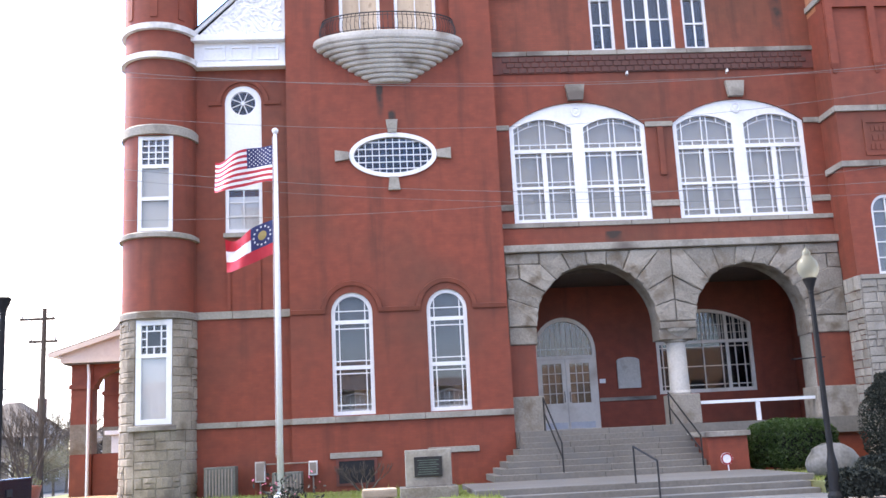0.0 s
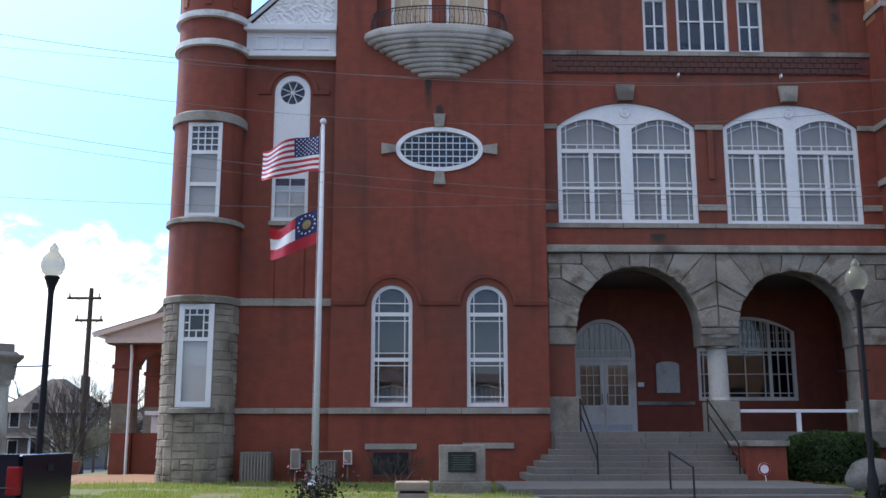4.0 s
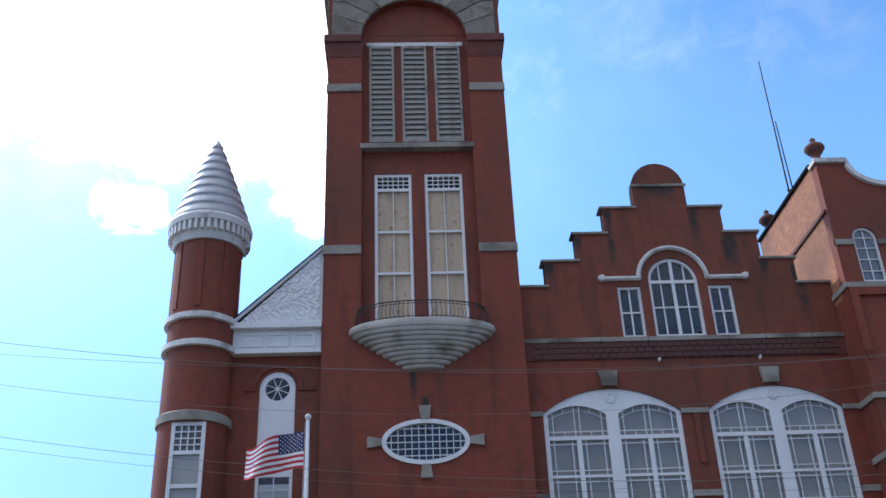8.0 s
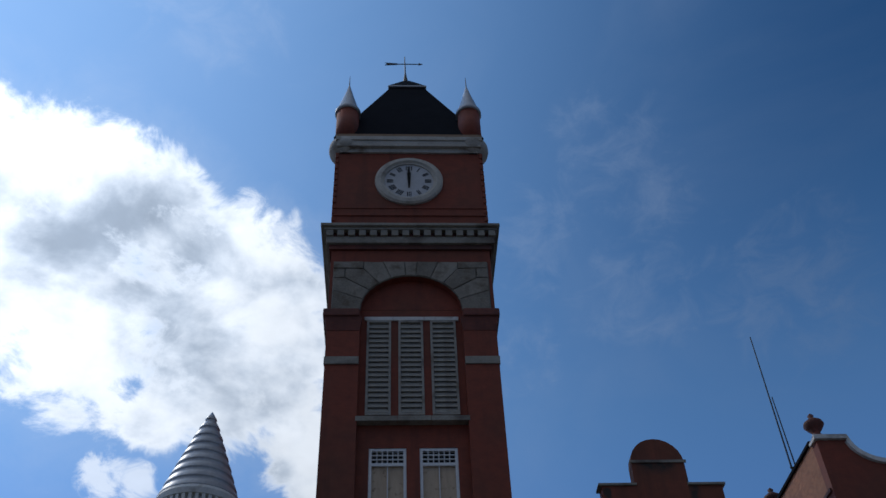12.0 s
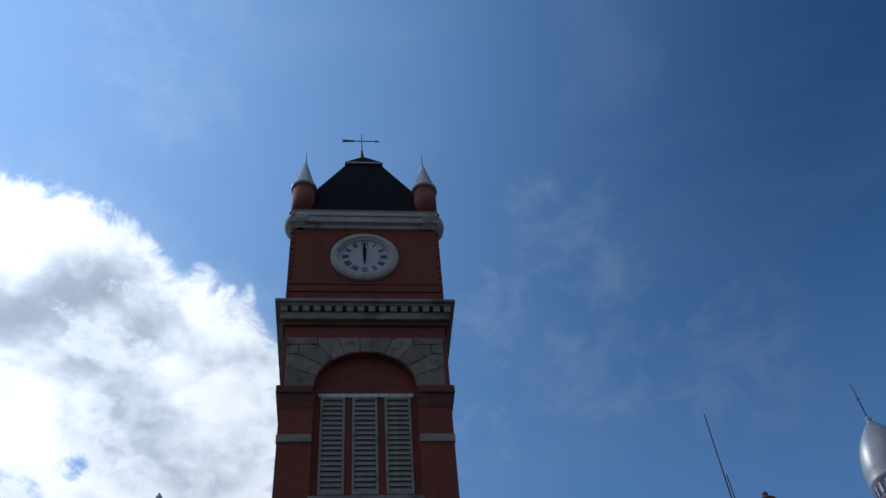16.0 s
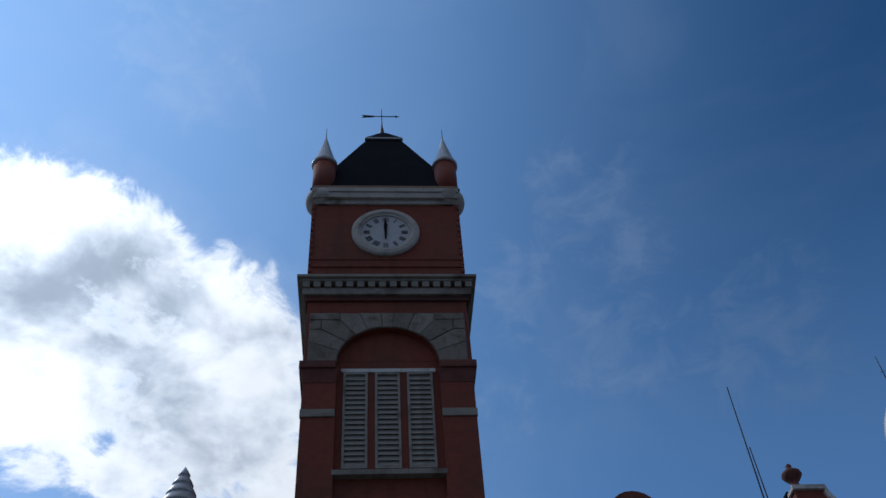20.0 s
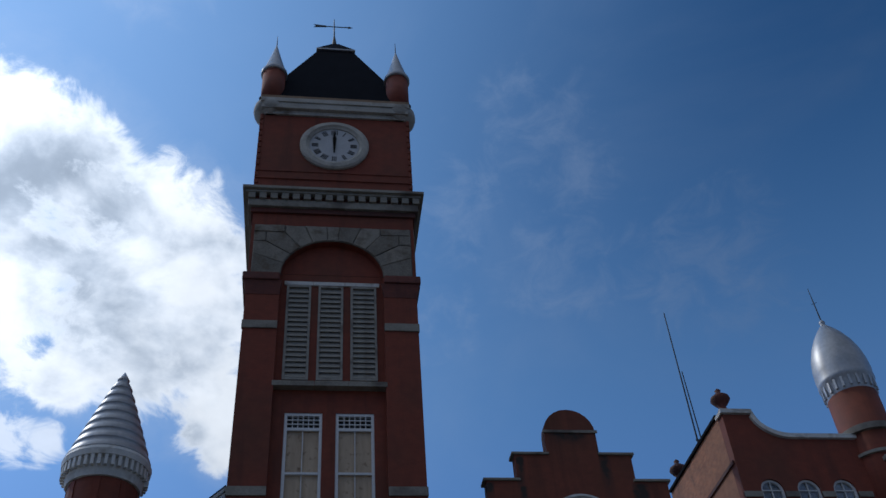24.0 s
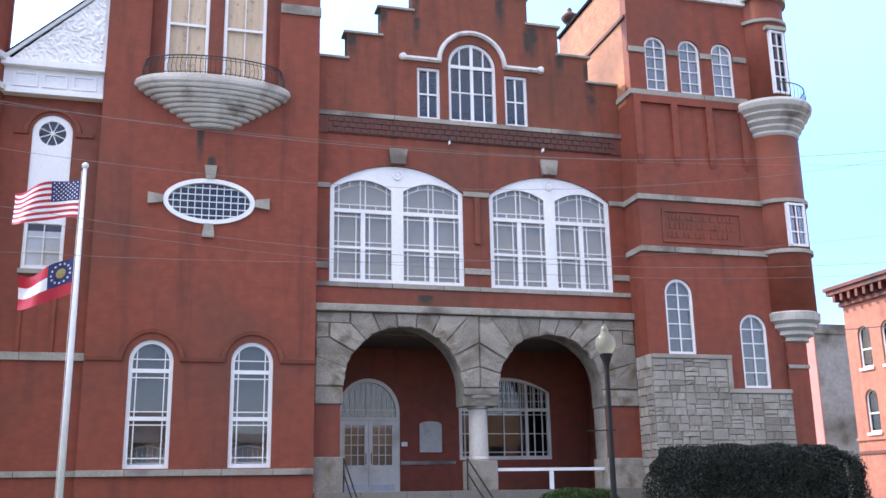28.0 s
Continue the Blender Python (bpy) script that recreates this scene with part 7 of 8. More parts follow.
part("stick", tube([(8.88, 25.1, 0.36), (8.84, 25.1, 0.80)], 0.015, 6), WHITE, rs_)
dsk = part("disc", lathe_front(8.83, 0.80, 25.09, [(0.155, 0.0), (0.155, 0.02), (0.01, 0.021)], 24), WHITE, rs_)
part("red_ring", plate(ellipse(8.83, 0.80, 0.15, 0.15, 24), [ellipse(8.83, 0.80, 0.11, 0.11, 24)], 25.062, 25.068), LAMP_RED, dsk)

pt = thing("planter", (-1.75, 18.2, 0.13), "round clay planter with a flowering pink bush", "planter")
part("pot", lathe(-1.75, 18.2, [(0.30, 0.13), (0.42, 0.38), (0.44, 0.46), (0.40, 0.47), (0.36, 0.44)], 24), BRICK_ORANGE, pt)
rsx = np.random.RandomState(12)
base = rsx.normal(size=(700, 3)) * np.array([0.24, 0.18, 0.17]) + np.array([-1.78, 18.2, 0.66])
leaf_cloud("foliage", base, 0.045, LEAF_HEDGE, pt, 13)
leaf_cloud("petals", rsx.normal(size=(60, 3)) * np.array([0.26, 0.18, 0.2]) + np.array([-1.78, 18.15, 0.78]), 0.03, LEAF_PINK, pt, 14, "pink petals")

# ---- flagpole and flags ----
FX, FY = -2.60, 25.6
fp = thing("flagpole", (FX, FY, GROUND_Z), "tall white flagpole with a ball finial on the lawn", "flagpole")
part("pole", tube([(FX, FY, GROUND_Z - 0.05), (FX, FY, 6.0), (FX, FY, 10.02)], [0.085, 0.075, 0.05], 16), WHITE, fp, smooth=True)
part("ball", lathe(FX, FY, [(0.03, 10.0)] + [(0.09 * math.sin(math.pi * k / 10), 10.11 - 0.09 * math.cos(math.pi * k / 10)) for k in range(1, 10)] + [(0.005, 10.2)], 16), WHITE, fp, "pale ball finial", smooth=True)
part("base_collar", lathe(FX, FY, [(0.2, GROUND_Z), (0.2, 0.42), (0.12, 0.50), (0.09, 0.52)], 20), WHITE, fp)
part("halyard", tube([(FX - 0.10, FY - 0.02, 1.4), (FX - 0.10, FY - 0.02, 5.6), (FX - 0.07, FY - 0.02, 9.95)], 0.006, 4), WHITE, fp)


def flag_at(u, v, ln, ht, zt, droop, amp, phase, lift):
    """A point of a waving flag: u from hoist to fly, v from top to foot."""
    x = FX - 0.09 - ln * u * (1 - 0.12 * u)
    y = FY + amp * math.sin(2 * math.pi * (u * 1.25 - v * 0.25) + phase) * u ** 0.6
    z = zt - ht * v * (1 - 0.12 * u) - droop * u + lift * math.sin(2 * math.pi * u * 0.9 + phase) * u * 0.5
    return Vector((x, y, z))


def flag_patch(u0, u1, v0, v1, args, off=0.0, nu=14, nv=2):
    bm = bmesh.new()
    for side in (-1, 1):
        g = [[bm.verts.new(flag_at(u0 + (u1 - u0) * i / nu, v0 + (v1 - v0) * j / nv, *args) + Vector((0, side * (0.003 + off), 0))) for i in range(nu + 1)] for j in range(nv + 1)]
        for a, b in zip(g, g[1:]):
            for i in range(nu):
                bm.faces.new((a[i], a[i + 1], b[i + 1], b[i]))
    return bm


def star(uc, vc, r, args, asp):
    bm = bmesh.new()
    for side in (-1, 1):
        vs = []
        for k in range(10):
            a = math.pi / 2 + math.pi * k / 5
            q = r if k % 2 == 0 else r * 0.42
            vs.append(bm.verts.new(flag_at(uc + q * math.cos(a) / asp, vc - q * math.sin(a), *args) + Vector((0, side * 0.009, 0))))
        bm.faces.new(vs)
    return bm


F1 = (1.78, 1.02, 9.72, 0.34, 0.27, 0.4, 0.28)
us = thing("national_flag", (FX - 0.1, FY, 9.2), "red, white and blue striped flag waving from the pole", "flag", "flags on the pole")
for k in range(13):
    part("stripe", flag_patch(0.0 if k > 6 else 0.40, 1.0, k / 13, (k + 1) / 13, F1, nu=18), FLAG_RED if k % 2 == 0 else FLAG_WHITE, us, smooth=True)
canton = part("canton", flag_patch(0.0, 0.40, 0.0, 7 / 13, F1, nu=10, nv=5), FLAG_BLUE, us, "navy canton", smooth=True)
for r in range(9):
    for c in range(6 - r % 2):
        part("star", star(0.033 * (1 + 2 * c + r % 2) , (r + 1) * 7 / 13 / 10, 0.026, F1, 1.75), FLAG_WHITE, canton)
F2 = (1.45, 0.95, 7.65, 0.62, 0.28, 1.5, 0.25)
sf = thing("state_flag", (FX - 0.1, FY, 7.2), "red and white state flag with a blue starred canton", "flag", "flags on the pole")
for k in range(3):
    part("bar", flag_patch(0.0 if k > 1 else 0.42, 1.0, k / 3, (k + 1) / 3, F2, nu=16), FLAG_WHITE if k == 1 else FLAG_RED, sf, smooth=True)
canton = part("canton", flag_patch(0.0, 0.42, 0.0, 2 / 3, F2, nu=10, nv=5), FLAG_BLUE, sf, "blue canton", smooth=True)
for k in range(13):
    a = 2 * math.pi * k / 13
    part("star", star(0.21 + 0.155 * math.cos(a), 1 / 3 + 0.25 * math.sin(a), 0.04, F2, 1.63), FLAG_WHITE, canton)
bm = bmesh.new()
for side in (-1, 1):
    bm.faces.new([bm.verts.new(flag_at(0.21 + 0.08 * math.cos(2 * math.pi * k / 16), 1 / 3 + 0.13 * math.sin(2 * math.pi * k / 16), *F2) + Vector((0, side * 0.01, 0))) for k in range(16)])
part("seal", bm, GOLD, canton, "round gold seal")

# ---- street lamps ----
def street_lamp(x, y, z0, top, label="black post lamp with a frosted acorn globe"):
    L = thing("street_lamp", (x, y, z0), label, "street lamp", "acorn street lamps")
    g = top - 0.62
    part("post", lathe(x, y, [(0.15, z0), (0.15, z0 + 0.1), (0.11, z0 + 0.18), (0.10, z0 + 0.7), (0.07, z0 + 0.85), (0.06, z0 + 0.95), (0.05, g - 0.32), (0.06, g - 0.28), (0.055, g - 0.25)], 16), PAINT_BLACK, L)
    part("fitter", lathe(x, y, [(0.055, g - 0.26), (0.07, g - 0.2), (0.12, g - 0.06), (0.14, g - 0.02), (0.12, g)], 20), PAINT_BLACK, L)
    part("globe", lathe(x, y, [(0.11, g), (0.17, g + 0.06), (0.205, g + 0.15), (0.21, g + 0.22), (0.18, g + 0.33), (0.11, g + 0.42), (0.075, g + 0.46), (0.085, g + 0.50), (0.06, g + 0.55), (0.03, g + 0.59), (0.01, g + 0.62)], 24), ACORN, L, "frosted acorn globe", smooth=True)
    part("banner_arm", tube([(x - 0.55, y, z0 + 2.7 if top - z0 > 4.6 else z0 + 2.4), (x + 0.12, y, z0 + 2.72 if top - z0 > 4.6 else z0 + 2.42)], 0.012, 5), PAINT_BLACK, L)
    return L


street_lamp(8.55, 18.5, 0.13, 5.03)
street_lamp(-6.59, 17.5, 0.13, 5.08)
street_lamp(-16.1, 27.0, 0.0, 4.68)
street_lamp(-31.0, 66.0, -0.95, 3.67)
street_lamp(-16.3, 55.0, -0.6, 4.1)
street_lamp(-24.5, 40.0, -0.2, 4.3)

# ---- power poles and lines ----
def power_pole(x, y, z0, top, arms, label, lean=0.0):
    p = thing("power_pole", (x, y, z0), label, "power pole", "power poles")
    part("pole", tube([(x - lean, y, z0 - 0.3), (x, y, top)], [0.17, 0.11], 10), POLE_WOOD, p)
    for z, l0, l1 in arms:
        part("crossarm", box(x - l0, x + l1, y - 0.06, y + 0.06, z - 0.06, z + 0.06), POLE_WOOD, p)
        for u in (-l0 + 0.1, l1 - 0.1):
            part("insulator", lathe(x + u, y, [(0.03, z + 0.06), (0.06, z + 0.12), (0.035, z + 0.16), (0.06, z + 0.2), (0.03, z + 0.26)], 8), WHITE_OLD, p)
    if arms:
        part("brace", tube([(x - 0.45, y - 0.05, arms[-1][0]), (x, y - 0.05, arms[-1][0] - 0.6), (x + 0.45, y - 0.05, arms[-1][0])], 0.02, 5), IRON, p)
    return p


power_pole(-16.1, 48.0, -0.1, 8.85, [(8.35, 1.15, 0.5), (7.25, 0.7, 0.65)], "wooden power pole with two crossarms")
power_pole(-26.4, 42.0, -0.35, 7.15, [], "leaning dark wooden pole", 0.75)
power_pole(-23.5, 56.0, -0.6, 5.3, [], "short dark wooden pole")


def wire(a, b, sag, r=0.012, label="thin overhead cable across the street"):
    a, b = Vector(a), Vector(b)
    pts = [a.lerp(b, k / 24) - Vector((0, 0, sag * 4 * (k / 24) * (1 - k / 24))) for k in range(25)]
    return tagged(part("overhead_wire", tube(pts, r, 5), IRON), label, "cable", "overhead cables")


WY0 = 15.0
for low, u0, bend, r in ((0.376, 0.22, 0.115, 0.010), (0.379, 0.25, 0.07, 0.007), (0.330, 0.13, 0.15, 0.007), (0.252, 0.38, 0.105, 0.008), (0.240, 0.40, 0.10, 0.006), (0.238, -0.10, 0.08, 0.006)):
    span = [(-1.4 + 2.8 * k / 40) for k in range(41)]
    pts = [(WY0 * u, WY0, 1.6 + WY0 * (low + bend * (u - u0) ** 2)) for u in span]
    tagged(part("overhead_wire", tube(pts, r * 0.45, 5), WIRE), "thin overhead cable along the street", "cable", "overhead cables")
for x0 in (-21.0, 21.0):
    power_pole(x0, WY0, 0.1, 12.0, [(11.4, 1.2, 1.2)], "wooden power pole beside the street")
power_pole(-16.0, 18.6, 0.0, 10.4, [(9.6, 1.0, 1.0)], "wooden power pole beside the street")
wire((-16.0, 18.6, 9.95), (-16.3, 48.0, 8.5), 0.4, 0.008)
wire((-16.0, 18.6, 9.3), (-16.0, 48.0, 8.0), 0.4, 0.008)
wire((-60, 38.0, 8.2), (-26.4, 42.0, 7.1), 0.8)
wire((-26.4, 42.0, 7.1), (-16.1, 48.0, 5.4), 0.25)
wire((-16.1, 48.0, 5.3), (-8.5, 45.0, 3.9), 0.2)
for z in (5.3, 4.9, 4.5, 3.6):
    wire((-60, 36.0, z + 0.4), (-26.4, 42.0, z), 0.3, 0.014)
    wire((-26.4, 42.0, z), (-23.5, 56.0, z - 0.4), 0.3, 0.014)
wire((19.5, 25.0, 6.3), (45, 42.0, 12.5), 0.5)

# ---- memorial ----
def memorial(x, y, z0):
    m = thing("memorial", (x, y, z0), "pale stone memorial of two piers with a heavy top block", "memorial")
    R = Matrix.Translation((x, y, 0)) @ Matrix.Rotation(radians(-52), 4, "Z")

    def put(name, bm, mat, lab=""):
        bm.transform(R)
        return part(name, bm, mat, m, lab)
    put("step", box(-0.95, 0.95, -0.62, 0.62, z0 - 0.02, z0 + 0.20, bevel=0.015), STONE_TRIM)
    put("step", box(-0.80, 0.80, -0.48, 0.48, z0 + 0.198, z0 + 0.40, bevel=0.015), STONE_TRIM)
    for s in (-1, 1):
        put("pier_base", lathe(s * 0.42, 0, [(0.27, z0 + 0.398), (0.27, z0 + 0.52), (0.235, z0 + 0.60), (0.22, z0 + 0.72)], 16), STONE_PALE)
        put("pier", lathe(s * 0.42, 0, [(0.205, z0 + 0.718), (0.20, z0 + 1.5), (0.175, z0 + 2.40), (0.21, z0 + 2.45), (0.215, z0 + 2.55)], 16), STONE_PALE)
    put("lintel", hip(-0.60, 0.60, -0.22, 0.22, z0 + 2.548, -0.66, 0.66, -0.26, 0.26, z0 + 2.93), STONE_TRIM)
    put("lintel_panel", box(-0.42, 0.42, -0.27, -0.23, z0 + 2.62, z0 + 2.86, bevel=0.012), STONE_TRIM)
    put("cornice", hip(-0.68, 0.68, -0.28, 0.28, z0 + 2.932, -0.76, 0.76, -0.36, 0.36, z0 + 3.04), STONE_TRIM)
    put("cornice_lip", box(-0.77, 0.77, -0.37, 0.37, z0 + 3.042, z0 + 3.12, bevel=0.02), STONE_TRIM)
    put("cap_block", hip(-0.68, 0.68, -0.29, 0.29, z0 + 3.122, -0.60, 0.60, -0.23, 0.23, z0 + 3.20), STONE_TRIM)
    put("cap_slab", box(-0.56, 0.56, -0.20, 0.20, z0 + 3.202, z0 + 3.38, bevel=0.02), STONE_TRIM)
    put("pedestal", box(-0.2, 0.2, -0.2, 0.2, z0 + 0.398, z0 + 1.05, bevel=0.012), STONE_TRIM)
    bm = lathe(0, 0, [(0.10, z0 + 1.048), (0.13, z0 + 1.12), (0.10, z0 + 1.3), (0.13, z0 + 1.6), (0.15, z0 + 1.8), (0.07, z0 + 1.92), (0.075, z0 + 2.05), (0.02, z0 + 2.14)], 14)
    put("bronze_figure", bm, BRONZE, "plain weathered bronze figure")


memorial(-9.85, 23.2, GROUND_Z)

# ---- side porch ----
ax = thing("side_porch", (-9.0, 35.0, 0.1), "brick side porch with a hipped roof and white gutter", "porch")
for cx, cy in ((-10.18, 34.6), (-10.18, 38.6)):
    pr = part("porch_pier", box(cx - 0.36, cx + 0.36, cy - 0.3, cy + 0.3, 2.75, 4.9), BRICK, ax)
    part("pier_stone", box(cx - 0.37, cx + 0.37, cy - 0.31, cy + 0.31, 1.75, 2.748), STONE, pr)
    part("pier_foot", box(cx - 0.36, cx + 0.36, cy - 0.3, cy + 0.3, 0.0, 1.748), BRICK, pr)
    part("pier_band", box(cx - 0.42, cx + 0.42, cy - 0.36, cy + 0.36, 3.95, 4.1), BRICK, pr)
part("parapet", box(-9.8, -6.7, 34.4, 34.8, 0.0, 1.75), BRICK, ax)
part("parapet_cap", box(-9.4, -6.7, 34.3, 34.9, 2.35, 2.5, bevel=0.02), WHITE, ax)
for x in (-9.0, -8.0):
    part("parapet_block", box(x - 0.2, x + 0.2, 34.45, 34.75, 1.752, 2.348), WHITE, ax)
bm = plate([(-9.83, 3.9), (-9.6, 4.3), (-9.1, 4.6), (-8.3, 4.68), (-6.6, 4.7), (-6.6, 5.0), (-9.83, 5.0)], (), 34.35, 34.85)
part("porch_arch", bm, BRICK, ax)
part("ceiling_board", box(-10.75, -5.2, 34.0, 39.2, 4.78, 4.82), SHADED_BOARDS, ax)
part("eave_beam", box(-10.8, -5.2, 33.92, 34.2, 4.82, 5.02, bevel=0.01), SOFFIT, ax)
part("gable_face", plate([(-10.9, 5.02), (-5.2, 5.02), (-5.2, 6.9), (-10.9, 5.12)], (), 33.95, 34.05), SOFFIT, ax, "cream boarded gable face")
part("porch_roof", plate([(-11.17, 5.05), (-11.17, 5.18), (-5.25, 7.03), (-5.25, 6.90)], (), 33.78, 39.5), ROOF_GREY, ax)
part("rake_board", plate([(-11.15, 4.98), (-11.15, 5.14), (-5.25, 6.98), (-5.25, 6.80)], (), 33.74, 33.777), SOFFIT, ax)
part("upper_roof", hip(-9.9, -5.2, 35.2, 39.5, 5.5, -9.3, -5.2, 35.9, 39.4, 6.5), ROOF_GREY, ax)
part("gutter", tube([(-11.15, 33.75, 5.12), (-11.15, 36, 5.12), (-11.15, 39.5, 5.12)], 0.07, 8), WHITE, ax)
part("downpipe", tube([(-11.15, 33.85, 5.12), (-10.5, 34.1, 4.95), (-9.95, 34.15, 4.85), (-9.92, 34.2, 4.4), (-9.92, 34.2, 0.1)], 0.055, 8), WHITE, ax)
part("porch_slab", box(-11.0, -6.6, 34.0, 39.2, -0.1, 0.25), CONCRETE, ax)

# ---- pickup truck ----
def pickup(x, y, z0):
    """Tail at x, driver's side at y, facing -x."""
    t = thing("pickup_truck", (x - 3, y + 1, z0), "dark blue crew-cab pickup truck standing in the street", "pickup truck")
    L = x - 6.6
    c = x - 0.42   # the cab stands behind a long bed
    arches = []
    for cx in (x - 5.2, x - 1.3):
        arches.append([(cx + 0.52 * math.cos(math.pi * k / 12), z0 + 0.60 + 0.50 * math.sin(math.pi * k / 12)) for k in range(13)])
    low = [(L, z0 + 0.60)] + arches[0][::-1] + arches[1][::-1] + [(x, z0 + 0.60)]
    part("body", plate(low + [(x, z0 + 1.42), (x - 2.5, z0 + 1.42), (x - 4.9, z0 + 1.38), (x - 6.35, z0 + 1.28), (L, z0 + 1.15)], (), y, y + 2.0), TRUCK_BLUE, t)
    part("bed_rail", box(x - 2.45, x - 0.02, y - 0.015, y + 0.1, z0 + 1.40, z0 + 1.45, bevel=0.012), TRUCK_BLUE, t)
    part("tailgate", box(x, x + 0.05, y + 0.1, y + 1.9, z0 + 0.80, z0 + 1.44, bevel=0.02), TRUCK_BLUE, t)
    cab = [(c - 2.08, z0 + 1.40), (c - 2.13, z0 + 1.90), (c - 2.22, z0 + 1.98), (c - 2.45, z0 + 2.0), (c - 3.6, z0 + 1.99), (c - 4.0, z0 + 1.9), (c - 4.75, z0 + 1.38)]
    part("cab", plate(cab, (), y + 0.08, y + 1.92), TRUCK_BLUE, t)
    for wx in ([(c - 2.2, z0 + 1.44), (c - 2.25, z0 + 1.84), (c - 2.55, z0 + 1.9), (c - 2.95, z0 + 1.9), (c - 2.95, z0 + 1.44)], [(c - 3.05, z0 + 1.44), (c - 3.05, z0 + 1.9), (c - 3.6, z0 + 1.9), (c - 3.9, z0 + 1.84), (c - 4.45, z0 + 1.44)]):
        part("side_window", plate(wx, (), y + 0.072, y + 0.082), TRUCK_GLASS, t)
    part("rear_window", plate(rect(y + 0.3, y + 1.7, z0 + 1.48, z0 + 1.84), (), c - 2.11, c - 2.07, axis="x"), TRUCK_GLASS, t)
    part("tail_lamp", box(x - 0.14, x + 0.03, y - 0.012, y + 0.12, z0 + 0.92, z0 + 1.30, bevel=0.03), LAMP_RED, t, "red tail lamp")
    part("fuel_flap", box(x - 0.92, x - 0.70, y - 0.006, y + 0.01, z0 + 1.02, z0 + 1.2, bevel=0.004), TRUCK_BLUE, t)
    for k, q in enumerate((0.0, 0.14, 0.28)):
        part("badge_stroke", plate([(x - 0.72 + q, z0 + 1.17), (x - 0.62 + q, z0 + 1.17), (x - 0.58 + q, z0 + 1.25), (x - 0.68 + q, z0 + 1.25)], (), y - 0.006, y - 0.001), DARK_GREEN_METAL, t)
    part("body_crease", tube([(x - 0.02, y - 0.002, z0 + 1.02), (x - 2.45, y - 0.002, z0 + 1.0)], 0.012, 6), TRUCK_BLUE, t)
    part("gate_handle", box(x + 0.05, x + 0.065, y + 0.9, y + 1.1, z0 + 1.2, z0 + 1.3, bevel=0.006), TYRE, t)
    part("mirror", box(x - 4.75, x - 4.55, y - 0.28, y + 0.06, z0 + 1.35, z0 + 1.62, bevel=0.03), TYRE, t)
    part("head_lamp", box(L - 0.01, L + 0.25, y - 0.01, y + 0.4, z0 + 0.88, z0 + 1.12, bevel=0.03), CHROME, t)
    part("bumper", box(L - 0.14, L + 0.02, y + 0.05, y + 1.95, z0 + 0.52, z0 + 0.78, bevel=0.04), CHROME, t)
    part("rear_bumper", box(x - 0.02, x + 0.2, y + 0.05, y + 1.95, z0 + 0.50, z0 + 0.72, bevel=0.04), CHROME, t)
    for k in range(3):
        part("roof_marker", box(x - 4.37 + k * 0.02, x - 4.27 + k * 0.02, y + 0.55 + k * 0.35, y + 0.68 + k * 0.35, z0 + 1.93, z0 + 1.99, bevel=0.015), AMBER, t)
    for cx in (x - 5.2, x - 1.3):
        for yy in (y + 0.02, y + 1.74):
            w = part("wheel", lathe_y(cx, z0 + 0.42, yy, [(0.18, 0.0), (0.26, 0.02), (0.40, 0.0), (0.42, 0.06), (0.42, 0.20), (0.40, 0.26), (0.18, 0.26)]), TYRE, t)
            part("rim", lathe_y(cx, z0 + 0.42, yy - 0.004, [(0.02, 0.03), (0.10, 0.02), (0.24, 0.04), (0.26, 0.012)]), CHROME, w)
    return t


def lathe_y(cx, cz, y, prof, n=24):
    bm = bmesh.new()
    rings = [[bm.verts.new((cx + r * math.cos(2 * math.pi * i / n), y + d, cz + r * math.sin(2 * math.pi * i / n))) for i in range(n)] for r, d in prof]
    for p, q in zip(rings, rings[1:]):
        for i in range(n):
            bm.faces.new((p[i], p[(i + 1) % n], q[(i + 1) % n], q[i]))
    bm.faces.new(rings[0])
    bm.faces.new(rings[-1])
    return bm


pickup(-5.15, 13.0, -0.06)

